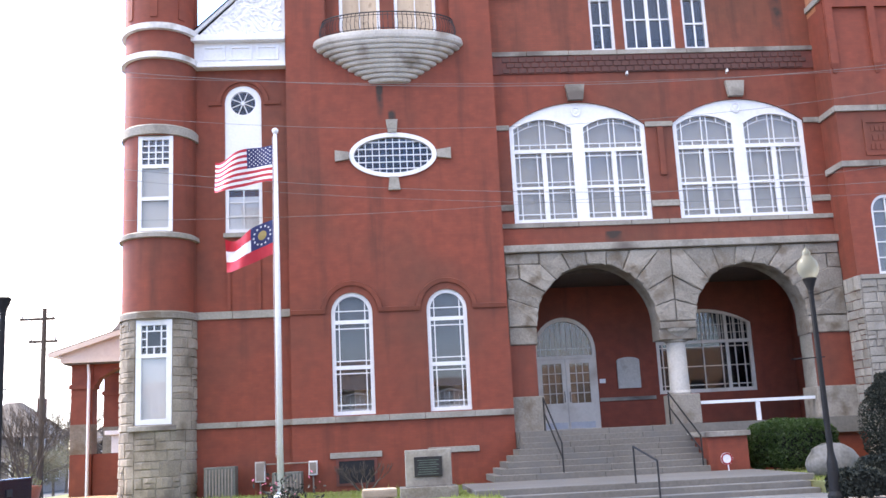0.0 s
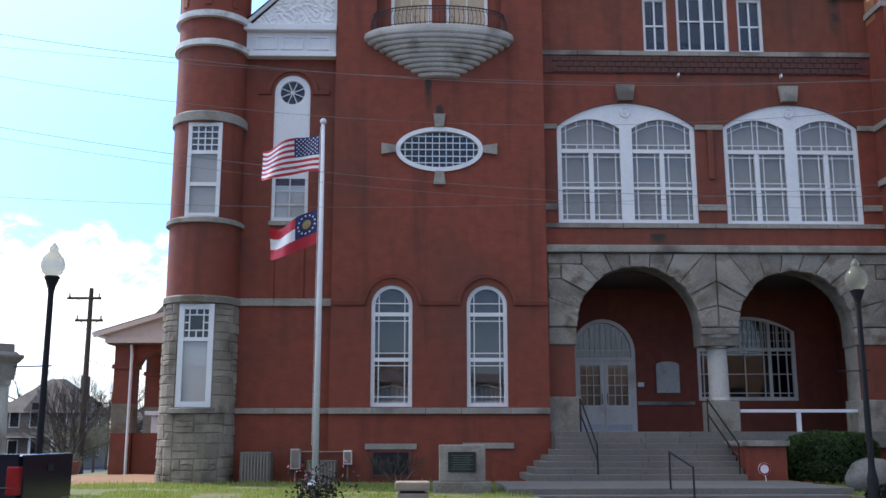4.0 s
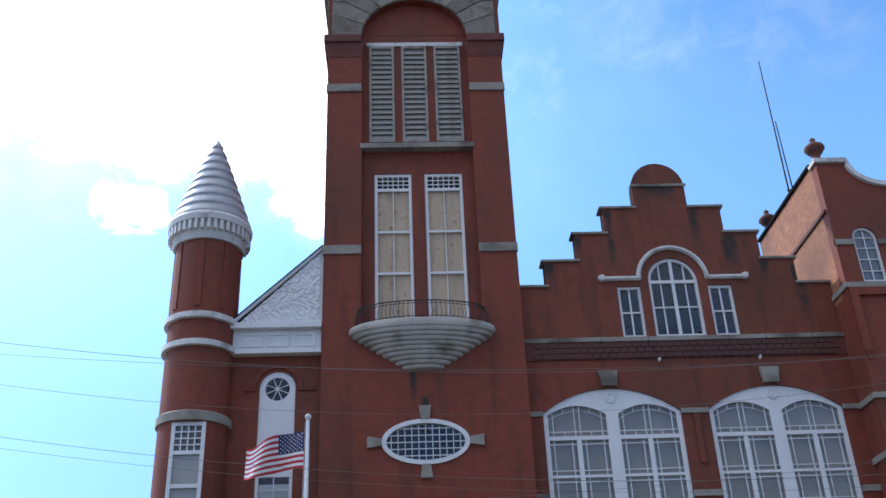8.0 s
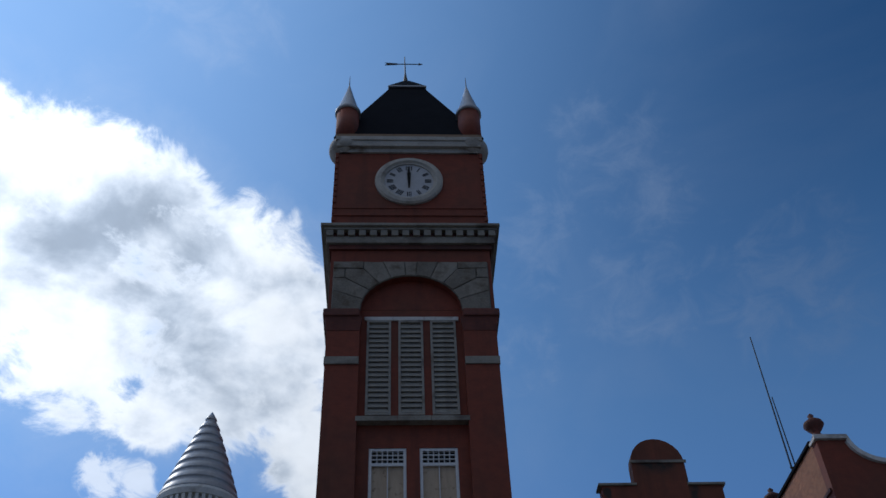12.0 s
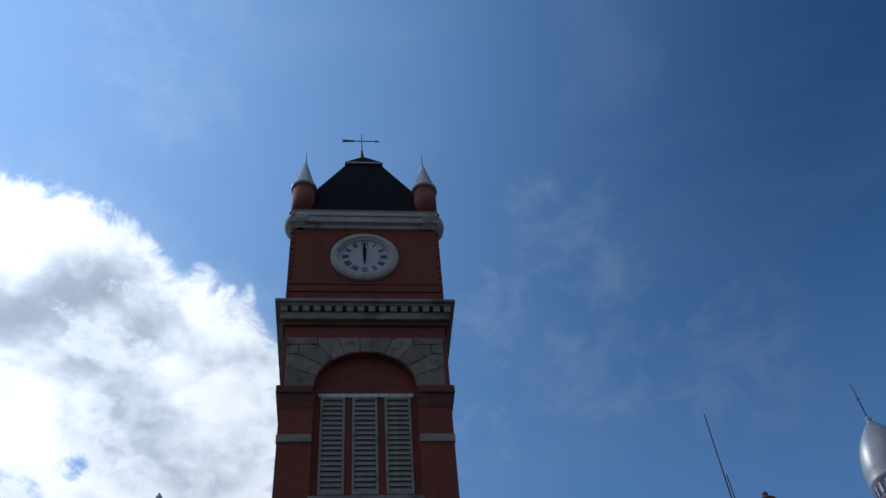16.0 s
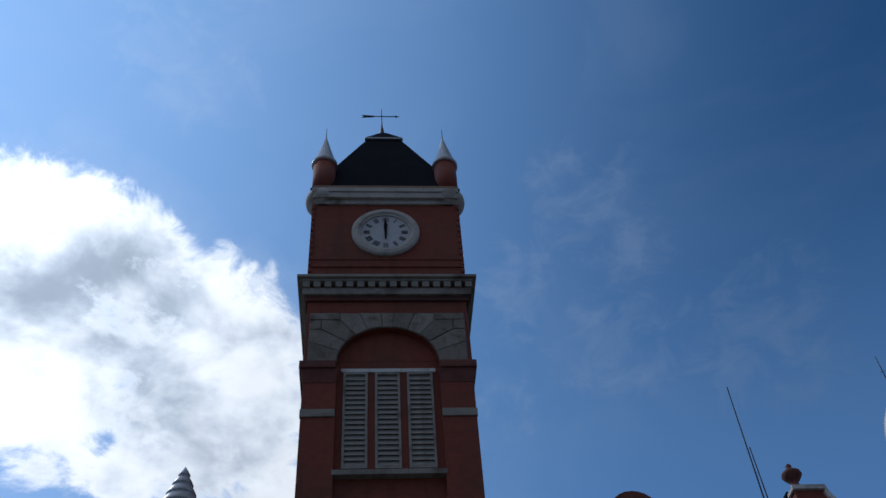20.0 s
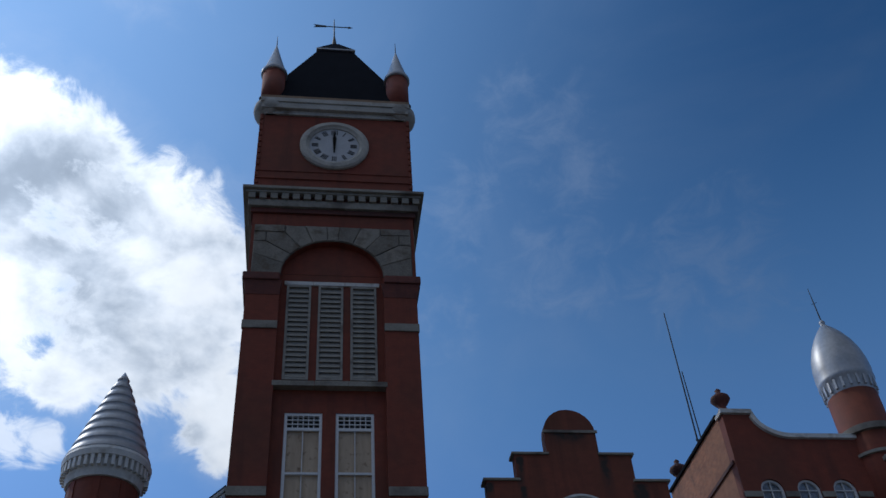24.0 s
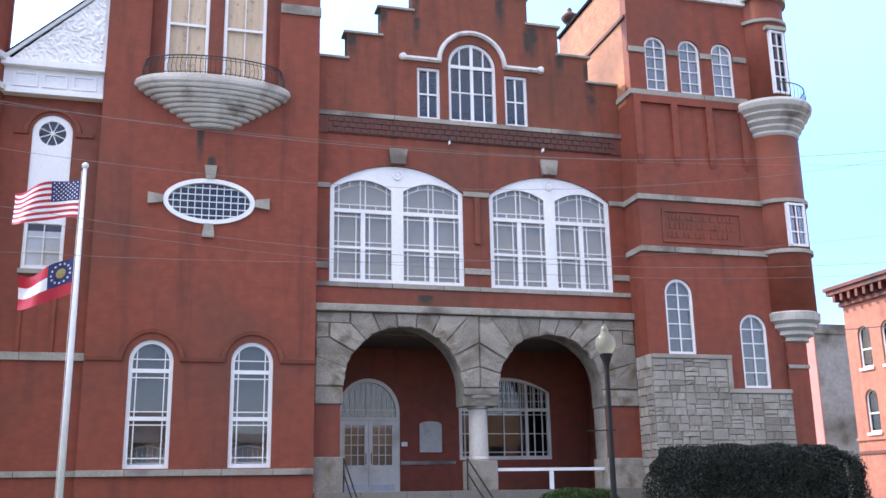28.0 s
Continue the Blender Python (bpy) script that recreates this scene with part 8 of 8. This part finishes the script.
# ---- house and trees down the side street ----
def house(x, y, z0, w, d, eave, ridge, label):
    h = thing("house", (x, y, z0), label, "house", "far houses")
    part("wall", box(x - w / 2, x + w / 2, y, y + d, z0 - 0.3, eave), SIDING, h)
    part("roof", hip(x - w / 2 - 0.5, x + w / 2 + 0.5, y - 0.5, y + d + 0.5, eave, x - 0.6, x + 0.6, y + d * 0.45, y + d * 0.55, ridge), ROOF_GREY, h)
    part("chimney", box(x + w * 0.28, x + w * 0.28 + 0.7, y + d * 0.5, y + d * 0.5 + 0.7, eave, ridge + 0.3), BRICK_DARK, h)
    dm = part("dormer", plate([(x - 1.6, eave), (x + 1.0, eave), (x - 0.3, eave + 1.7)], (), y - 0.3, y + 2), SIDING, h)
    # house windows are filled near-black for their unlit rooms
    part("dormer_window", box(x - 0.6, x, y - 0.34, y - 0.3, eave + 0.3, eave + 0.9), PAINTED_DARK, dm)
    for zz in (z0 + 0.9, z0 + 3.6):
        for u in (-0.3, -0.05, 0.28):
            wd = part("window", plate(rect(x + u * w - 0.5, x + u * w + 0.5, zz, zz + 1.6), [rect(x + u * w - 0.4, x + u * w + 0.4, zz + 0.1, zz + 1.5)], y - 0.06, y - 0.003), WHITE, h)
            part("pane", box(x + u * w - 0.42, x + u * w + 0.42, y - 0.03, y - 0.004, zz + 0.08, zz + 1.52), PAINTED_DARK, wd)
    for zz in (z0 + 0.9, z0 + 3.3):
        for v in (0.25, 0.65):
            sd = part("window", plate(rect(y + v * d - 0.5, y + v * d + 0.5, zz, zz + 1.5), [rect(y + v * d - 0.4, y + v * d + 0.4, zz + 0.1, zz + 1.4)], x + w / 2 + 0.003, x + w / 2 + 0.06, axis="x"), WHITE, h)
            part("pane", box(x + w / 2 + 0.004, x + w / 2 + 0.03, y + v * d - 0.42, y + v * d + 0.42, zz + 0.08, zz + 1.42), PAINTED_DARK, sd)
    part("porch_roof", hip(x - w * 0.35, x + w * 0.3, y - 2.0, y, z0 + 2.7, x - w * 0.3, x + w * 0.25, y - 0.2, y, z0 + 3.2), ROOF_GREY, h)
    for u in (-0.33, 0.0, 0.27):
        part("porch_post", box(x + u * w - 0.08, x + u * w + 0.08, y - 1.9, y - 1.74, z0 - 0.2, z0 + 2.7), WHITE, h)


house(-35.6, 94.0, -1.1, 7.6, 9.0, 3.9, 7.3, "two-storey grey house with a steep roof and chimney")
house(-28.5, 112.0, -1.3, 8.5, 9.0, 3.5, 7.0, "distant grey house behind bare trees")


def tree(x, y, z0, h, w, kind, seed, label):
    t = thing("tree", (x, y, z0), label, "tree", "trees down the street")
    rnd = random.Random(seed)
    rs = np.random.RandomState(seed)
    part("trunk", tube([(x, y, z0 - 0.3), (x + rnd.uniform(-0.2, 0.2), y, z0 + h * 0.4), (x, y, z0 + h * 0.85)], [0.035 * h * 0.6, 0.025 * h * 0.6, 0.05], 8), BARK, t)
    lb = bmesh.new()
    tips = []
    for k in range(16):
        a, u = rnd.uniform(0, 2 * math.pi), rnd.uniform(0.25, 0.8)
        b = Vector((x, y, z0 + h * u))
        reach = w * 0.5 * rnd.uniform(0.5, 1.0) * (1.15 - u * 0.6 if kind == "fir" else 1.0)
        e = b + Vector((math.cos(a) * reach, math.sin(a) * reach, h * (0.02 if kind == "fir" else rnd.uniform(0.12, 0.32))))
        tube([tuple(b), tuple(b.lerp(e, 0.5) + Vector((0, 0, 0.03 * h))), tuple(e)], [0.010 * h, 0.007 * h, 0.003 * h], 5, lb)
        tips.append((b, e))
    part("branchwork", lb, BARK, t)
    if kind == "bare":
        tw = bmesh.new()
        for b, e in tips:
            d = (e - b).normalized()
            fork(tw, b.lerp(e, 0.45), d, (e - b).length * 0.6, 0.0045 * h, 3, rnd, 0.6, 0.25)
        tagged(part("twig_mass", tw, TWIG, t), kind="stuff")
    else:
        pts = []
        for k in range(130):
            b, e = tips[k % len(tips)]
            c = b.lerp(e, rnd.uniform(0.35, 1.05)) + Vector((rnd.uniform(-1, 1), rnd.uniform(-1, 1), rnd.uniform(-0.3, 1.0))) * w * 0.10
            if kind == "fir":
                c.z = z0 + h * rnd.uniform(0.15, 1.0)
                k2 = (1.05 - (c.z - z0) / h) ** 0.8
                aa = rnd.uniform(0, 2 * math.pi)
                c.x, c.y = x + math.cos(aa) * w * 0.42 * k2, y + math.sin(aa) * w * 0.42 * k2
            pts.append(np.array(c) + rs.normal(size=(90, 3)) * w * 0.06)
        leaf_cloud("crown", np.concatenate(pts), 0.017 * h, {"fir": LEAF_HAZED, "ever": LEAF_HAZED, "spring": LEAF_SPRING}[kind], t, seed)
    return t


for u, y, top, w, kind, lab in (
        (-0.66, 100, 0.078, 9, "bare", "bare grey tree with fine twigs"), (-0.635, 92, 0.055, 9, "spring", "tree in yellow-green spring leaf"),
        (-0.585, 96, 0.050, 8, "spring", "tree in yellow-green spring leaf"), (-0.70, 95, 0.060, 9, "spring", "tree in yellow-green spring leaf"),
        (-0.545, 105, 0.074, 8.5, "ever", "dark evergreen tree with a dense crown"), (-0.515, 110, 0.080, 9, "fir", "tall dark conifer above the houses"), (-0.535, 84, 0.04, 10, "ever", "dark evergreen tree with a dense crown"),
        (-0.475, 112, 0.072, 9, "fir", "tall dark conifer above the houses"), (-0.45, 118, 0.075, 8, "ever", "dark evergreen tree with a dense crown"), (-0.50, 90, 0.035, 11, "ever", "dark evergreen tree with a dense crown"),
        (-0.44, 100, 0.035, 10, "ever", "dark evergreen tree with a dense crown"), (-0.61, 88, 0.04, 11, "spring", "tree in yellow-green spring leaf"), (-0.69, 84, 0.03, 11, "ever", "dark evergreen tree with a dense crown"),
        (-0.59, 104, 0.072, 9, "bare", "bare grey tree with fine twigs"), (-0.40, 125, 0.055, 9, "bare", "bare grey tree with fine twigs"),
        (-0.335, 80, 0.045, 7, "bare", "bare grey tree with fine twigs"), (-0.31, 92, 0.05, 8, "bare", "bare grey tree with fine twigs"), (-0.285, 84, 0.045, 8, "bare", "bare grey tree with fine twigs"),
        (-0.275, 70, 0.03, 6, "bare", "bare grey tree with fine twigs"), (-0.245, 66, 0.035, 6, "bare", "bare grey tree with fine twigs"), (-0.345, 66, 0.03, 6, "bare", "bare grey tree with fine twigs"), (-0.322, 84, 0.035, 7, "bare", "bare grey tree with fine twigs"), (-0.332, 80, 0.012, 6, "ever", "dark evergreen tree with a dense crown"), (-0.36, 76, 0.02, 6, "bare", "bare grey tree with fine twigs"), (-0.26, 95, 0.055, 8, "bare", "bare grey tree with fine twigs"), (-0.75, 90, 0.07, 10, "ever", "dark evergreen tree with a dense crown"), (-0.82, 95, 0.07, 10, "ever", "dark evergreen tree with a dense crown")):
    tree(u * y, y, -1.2, 1.6 + top * y + 1.2, w, kind, int(abs(u) * 1000) + int(y), lab)
twiggy("bare_shrub", -15.2, 30.2, 0.05, 4.3, 3.2, "leafless multi-stemmed crape myrtle by the side street", "shrub", "bare street shrubs", seed=9, stems=8)
twiggy("bare_shrub", -15.6, 45.0, 0.0, 4.6, 3.2, "leafless multi-stemmed crape myrtle by the side street", "shrub", "bare street shrubs", seed=10, stems=6)
for x, y in ((-20.6, 40.5), (-17.6, 40.5), (-14.5, 42.0)):
    pp = thing("street_planter", (x, y, 0.0), "round clay street planter with dry growth", "planter", "street planters")
    part("pot", lathe(x, y, [(0.36, 0.0), (0.48, 0.5), (0.5, 0.62), (0.44, 0.62), (0.4, 0.56)], 18), BRICK_ORANGE, pp)
    leaf_cloud("growth", np.random.RandomState(int(-x)).normal(size=(160, 3)) * np.array([0.22, 0.22, 0.16]) + np.array([x, y, 0.78]), 0.06, LEAF_DARK, pp, 5)
for x, y in ((-15.0, 24.6), (-11.2, 30.0)):
    sp = thing("ground_spotlight", (x, y, GROUND_Z), "small black ground floodlight", "floodlight", "ground floodlights")
    part("stake", tube([(x, y, 0.0), (x, y, GROUND_Z + 0.12)], 0.02, 6), PAINT_BLACK, sp)
    part("head", box(x - 0.16, x + 0.16, y - 0.1, y + 0.1, GROUND_Z + 0.10, GROUND_Z + 0.30, bevel=0.04), PAINT_BLACK, sp)

# ---- building across the street on the sunny side ----
EX, EY = 34.0, 43.6
eb = thing("corner_building", (EX + 6, 34, 0), "three-storey orange brick building with a red bracketed cornice", "building")
wins = []
for zz in (4.36, 7.62):
    for k in range(8):
        y0 = 42.7 - k * 1.75
        wins.append((y0 - 0.92, y0, zz, zz + 1.78, 0.38))
part("wall", plate(rect(26.0, EY, 0.0, 11.4), [segment(*w) for w in wins], EX, EX + 0.4, axis="x"), BRICK_ORANGE, eb)
part("end_wall", box(EX + 0.401, EX + 14, EY - 0.4, EY, 0.0, 11.4), BRICK_ORANGE, eb)
part("roof", box(EX + 0.3, EX + 14, 26.0, EY - 0.01, 11.2, 11.38), ROOF_GREY, eb)
for o, z0, z1 in ((0.15, 11.0, 11.2), (0.55, 11.65, 11.9), (0.65, 11.9, 12.08)):
    part("cornice", box(EX - o, EX + 0.4, 25.5, EY + o, z0, z1 - 0.003), BRICK_DARK, eb)
part("cornice_frieze", box(EX - 0.1, EX + 0.4, 25.6, EY + 0.1, 11.2, 11.647), BRICK_DARK, eb)
for k in range(30):
    part("cornice_bracket", box(EX - 0.5, EX - 0.101, EY - 0.1 - k * 0.6, EY + 0.1 - k * 0.6, 11.25, 11.645), BRICK_DARK, eb)
for w in wins:
    wi = part("window", plate(segment(*w), [segment(w[0] + 0.09, w[1] - 0.09, w[2] + 0.09, w[3], w[4] - 0.06)], EX + 0.1, EX + 0.18, axis="x"), WHITE, eb)
    part("pane", plate(segment(w[0] + 0.05, w[1] - 0.05, w[2] + 0.05, w[3], w[4] - 0.04), (), EX + 0.15, EX + 0.155, axis="x"), GLASS, wi)
    part("window_shade", plate(segment(w[0] + 0.02, w[1] - 0.02, w[2] + 0.8, w[3], w[4] - 0.02), (), EX + 0.24, EX + 0.25, axis="x"), SHADE, wi)
    part("meeting_rail", box(EX + 0.11, EX + 0.17, w[0] + 0.09, w[1] - 0.09, w[2] + 0.92, w[2] + 0.99), WHITE, wi)
    part("sill", box(EX - 0.08, EX + 0.1, w[0] - 0.08, w[1] + 0.08, w[2] - 0.14, w[2] - 0.003), WHITE_OLD, wi)
part("belt_course", box(EX - 0.07, EX - 0.003, 26.0, EY + 0.05, 3.98, 4.12), BRICK_ORANGE, eb)
part("belt_course", box(EX - 0.05, EX - 0.003, 26.0, EY + 0.03, 3.30, 3.46), BRICK_DARK, eb)
# near-black inner wall paints the unlit storeys
part("painted_unlit_dark", box(EX + 0.9, EX + 1.0, 26.2, EY - 0.5, 0.2, 11.0), PAINTED_DARK, eb)
gb = tagged(part("stucco_building", box(45.6, 62.0, 62.0, 74.0, 0.0, 13.3), PLASTER), "stained grey stucco building behind the courthouse", "building")
part("parapet", box(45.55, 62.0, 61.9, 61.997, 12.9, 13.6), PLASTER, gb)
part("pink_side", box(45.5, 45.597, 62.0, 74.0, 0.0, 13.3), PINK, gb, "faded pink side wall")

# ---- mast on the roof ----
an = thing("radio_mast", (15.1, 32.2, 19.4), "thin guyed radio antennas on the roof", "antenna")
part("mast", tube([(15.15, 32.0, 13.9), (15.2, 32.0, 27.3)], [0.05, 0.022], 6), IRON, an)
part("mast", tube([(15.45, 32.0, 13.9), (15.3, 32.0, 24.2)], [0.045, 0.022], 6), IRON, an)
part("mast_bracket", box(15.12, 15.38, 31.98, 32.02, 20.9, 20.96), IRON, an)

# ---- unseen far side of the street, behind the viewer, added for bounce and reflections ----
# orange-brown chosen to throw warm light on the courthouse
BOUNCE_BRICK = surface("orange_brown_bounce_brick", (0.27, 0.145, 0.08), (0.36, 0.21, 0.125), 0.6, 9, 0.85, bump=0.2)
for k in range(9):
    x = -54 + k * 12.0
    hgt = 6.2 + (k * 37 % 5) * 0.5
    sh = thing("unseen_shop", (x, -16, 0), "unseen brick shop front added across the street for warm bounce", "building", "shops across the street")
    part("wall", box(x - 5.9, x + 5.9, -26, -16, 0.0, hgt), BOUNCE_BRICK, sh)
    part("shop_window", box(x - 4.8, x + 4.8, -15.998, -15.95, 0.6, 2.8), TRUCK_GLASS, sh)
    part("awning", hip(x - 5.2, x + 5.2, -15.99, -14.6, 2.95, x - 5.2, x + 5.2, -15.99, -15.7, 3.5), WHITE_OLD, sh)
    for u in (-3.6, -1.2, 1.2, 3.6):
        part("window", box(x + u - 0.5, x + u + 0.5, -15.998, -15.96, 4.0, 5.6), TRUCK_GLASS, sh)
tagged(part("kerb_walk", box(-60, 60, -16, -9, 0.0, 0.13), SIDEWALK), "concrete walk across the street", "sidewalk", kind="structure")


# ---- single stones of the walls ----
def ashlar(parent, u0, u1, z0, z1, put, seed, hrange=(0.18, 0.34), wrange=(0.28, 0.62), deep=0.06, skip=(), stone=None):
    """Random-coursed stones over a strip; put(u, z, out) gives the place of a point."""
    rnd = random.Random(seed)
    z = z0
    made = 0
    while z < z1 - 0.05:
        h = min(rnd.uniform(*hrange), z1 - z)
        if z1 - z - h < 0.12:
            h = z1 - z
        u = u0 - rnd.uniform(0, 0.3)
        while u < u1:
            w = rnd.uniform(*wrange)
            a, b = max(u, u0), min(u + w, u1)
            if u1 - b < 0.12:
                b = u1
            u = b if b == u1 else u + w
            split = [(z, z + h)] if rnd.random() > 0.25 or h < 0.26 else [(z, z + h * 0.5), (z + h * 0.5, z + h)]
            for za, zb in split:
                if b - a < 0.06:
                    continue
                um, zm = (a + b) / 2, (za + zb) / 2
                if any(s[0] < um < s[1] and s[2] < zm < s[3] for s in skip):
                    continue
                a2, b2 = a, b
                for s in skip:
                    if s[2] < zm < s[3]:
                        if a < s[0] < b:
                            b2 = s[0]
                        if a < s[1] < b:
                            a2 = s[1]
                g, e = 0.009, 0.016
                n = 3
                bm = bmesh.new()
                us = [a2 + g + (b2 - a2 - 2 * g) * k / n for k in range(n + 1)]
                o = deep * rnd.uniform(0.75, 1.25)
                rows = []
                for zz, out, inset in ((za + g, -0.02, 0), (za + g, o * 0.5, 0), (za + g + e, o, e), (zb - g - e, o, e), (zb - g, o * 0.5, 0), (zb - g, -0.02, 0)):
                    row = []
                    for k, q in enumerate(us):
                        uu = q + (inset if k == 0 else -inset if k == n else 0)
                        oo = out * (0.6 if inset and k in (0, n) else 1.0) + (rnd.uniform(-0.012, 0.016) if inset and 0 < k < n else 0)
                        row.append(bm.verts.new(put(uu, zz, oo)))
                    rows.append(row)
                for p, q in zip(rows, rows[1:]):
                    for k in range(n):
                        bm.faces.new((p[k], p[k + 1], q[k + 1], q[k]))
                for k in (0, n):
                    bm.faces.new([r[k] for r in rows])
                part("stone", bm, stone or ASHLAR, parent)
                made += 1
        z += h
    return made


def on_turret(u, z, out):
    a = u / UR
    r = UR + out
    return (UX + r * math.cos(a), UY + r * math.sin(a), z)


ga = radians(270 + 3)
base_t = part("turret_stone_base", drum(UX, UY, UR, GROUND_Z - 0.1, 5.33, [(273 - GA, 273 + GA, 2.42, 5.30)]), TURRET_STONE, tur, "rough grey granite turret base")
part("turret_sill", lathe(UX, UY, [(UR - 0.05, 2.24), (UR + 0.12, 2.26), (UR + 0.12, 2.38), (UR - 0.05, 2.41)], 20, a0=238, a1=306), STONE_TRIM, tur)
bp = part("pavilion_stone_base", plate([(PX0 + 0.02, GROUND_Z), (18.97, GROUND_Z), (18.97, 4.70), (16.88, 4.70), (16.88, 5.74), (PX0 + 0.02, 5.74)], (), PY - 0.10, PY - 0.004), MORTAR, court, "squared grey stone base of the pavilion")
on_pav = lambda u, z, out: (u, PY - 0.10 - out, z)


def split_stones(u0, u1, z0, z1, rnd, out, k=1.0):
    """Cut a wall field at random into squared rubble of many sizes."""
    w, h = u1 - u0, z1 - z0
    if (w < 0.62 * k and h < 0.36 * k and rnd.random() < 0.75) or (w < 0.42 * k and h < 0.24 * k) or (w < 0.75 * k and h < 0.16 * k):
        out.append((u0, u1, z0, z1))
    elif w > h * rnd.uniform(1.5, 2.4):
        c = u0 + w * rnd.uniform(0.36, 0.64)
        split_stones(u0, c, z0, z1, rnd, out, k)
        split_stones(c, u1, z0, z1, rnd, out, k)
    else:
        c = z0 + h * rnd.uniform(0.34, 0.66)
        split_stones(u0, u1, z0, c, rnd, out, k)
        split_stones(u0, u1, c, z1, rnd, out, k)


field = []
ua, ub = UR * (ga - radians(GA)), UR * (ga + radians(GA))
for a, b, z0, z1, seed in ((UR * radians(150), UR * radians(375), GROUND_Z - 0.05, 2.25, 41), (UR * radians(150), ua, 2.25, 5.32, 42), (ub, UR * radians(375), 2.25, 5.32, 43)):
    split_stones(a, b, z0, z1, random.Random(seed), field, 1.45)
for k, (a, b, z0, z1) in enumerate(field):
    ashlar(base_t, a, b, z0, z1, on_turret, 400 + k, (z1 - z0, z1 - z0), (b - a + 0.4, b - a + 0.5), 0.034, (), TURRET_STONE)
field = []
for a, b, z0, z1, seed in ((PX0 + 0.02, 18.97, 1.9, 4.58, 31), (PX0 + 0.02, 16.72, 4.58, 5.64, 32)):
    split_stones(a, b, z0, z1, random.Random(seed), field)
for k, (a, b, z0, z1) in enumerate(field):
    ashlar(bp, a, b, z0, z1, on_pav, 200 + k, (z1 - z0, z1 - z0), (b - a + 0.4, b - a + 0.5), 0.03)
ashlar(bp, PX0 + 0.02, 18.97, GROUND_Z, 1.9, on_pav, 31, (0.26, 0.40), (0.40, 0.80), 0.035)
for a, b, z0, z1 in ((PX0 + 0.02, 16.90, 5.645, 5.78), (16.725, 18.97, 4.585, 4.72), (16.725, 16.88, 4.725, 5.64)):
    part("cap_stone", box(a, b, PY - 0.16, PY - 0.09, z0, z1, bevel=0.015), ASHLAR, bp)
ashlar(bp, PY - 0.10, BY - 0.15, GROUND_Z, 5.78, lambda u, z, out: (PX0 - 0.0 - out, u, z), 33, (0.20, 0.36), (0.26, 0.60), 0.035)
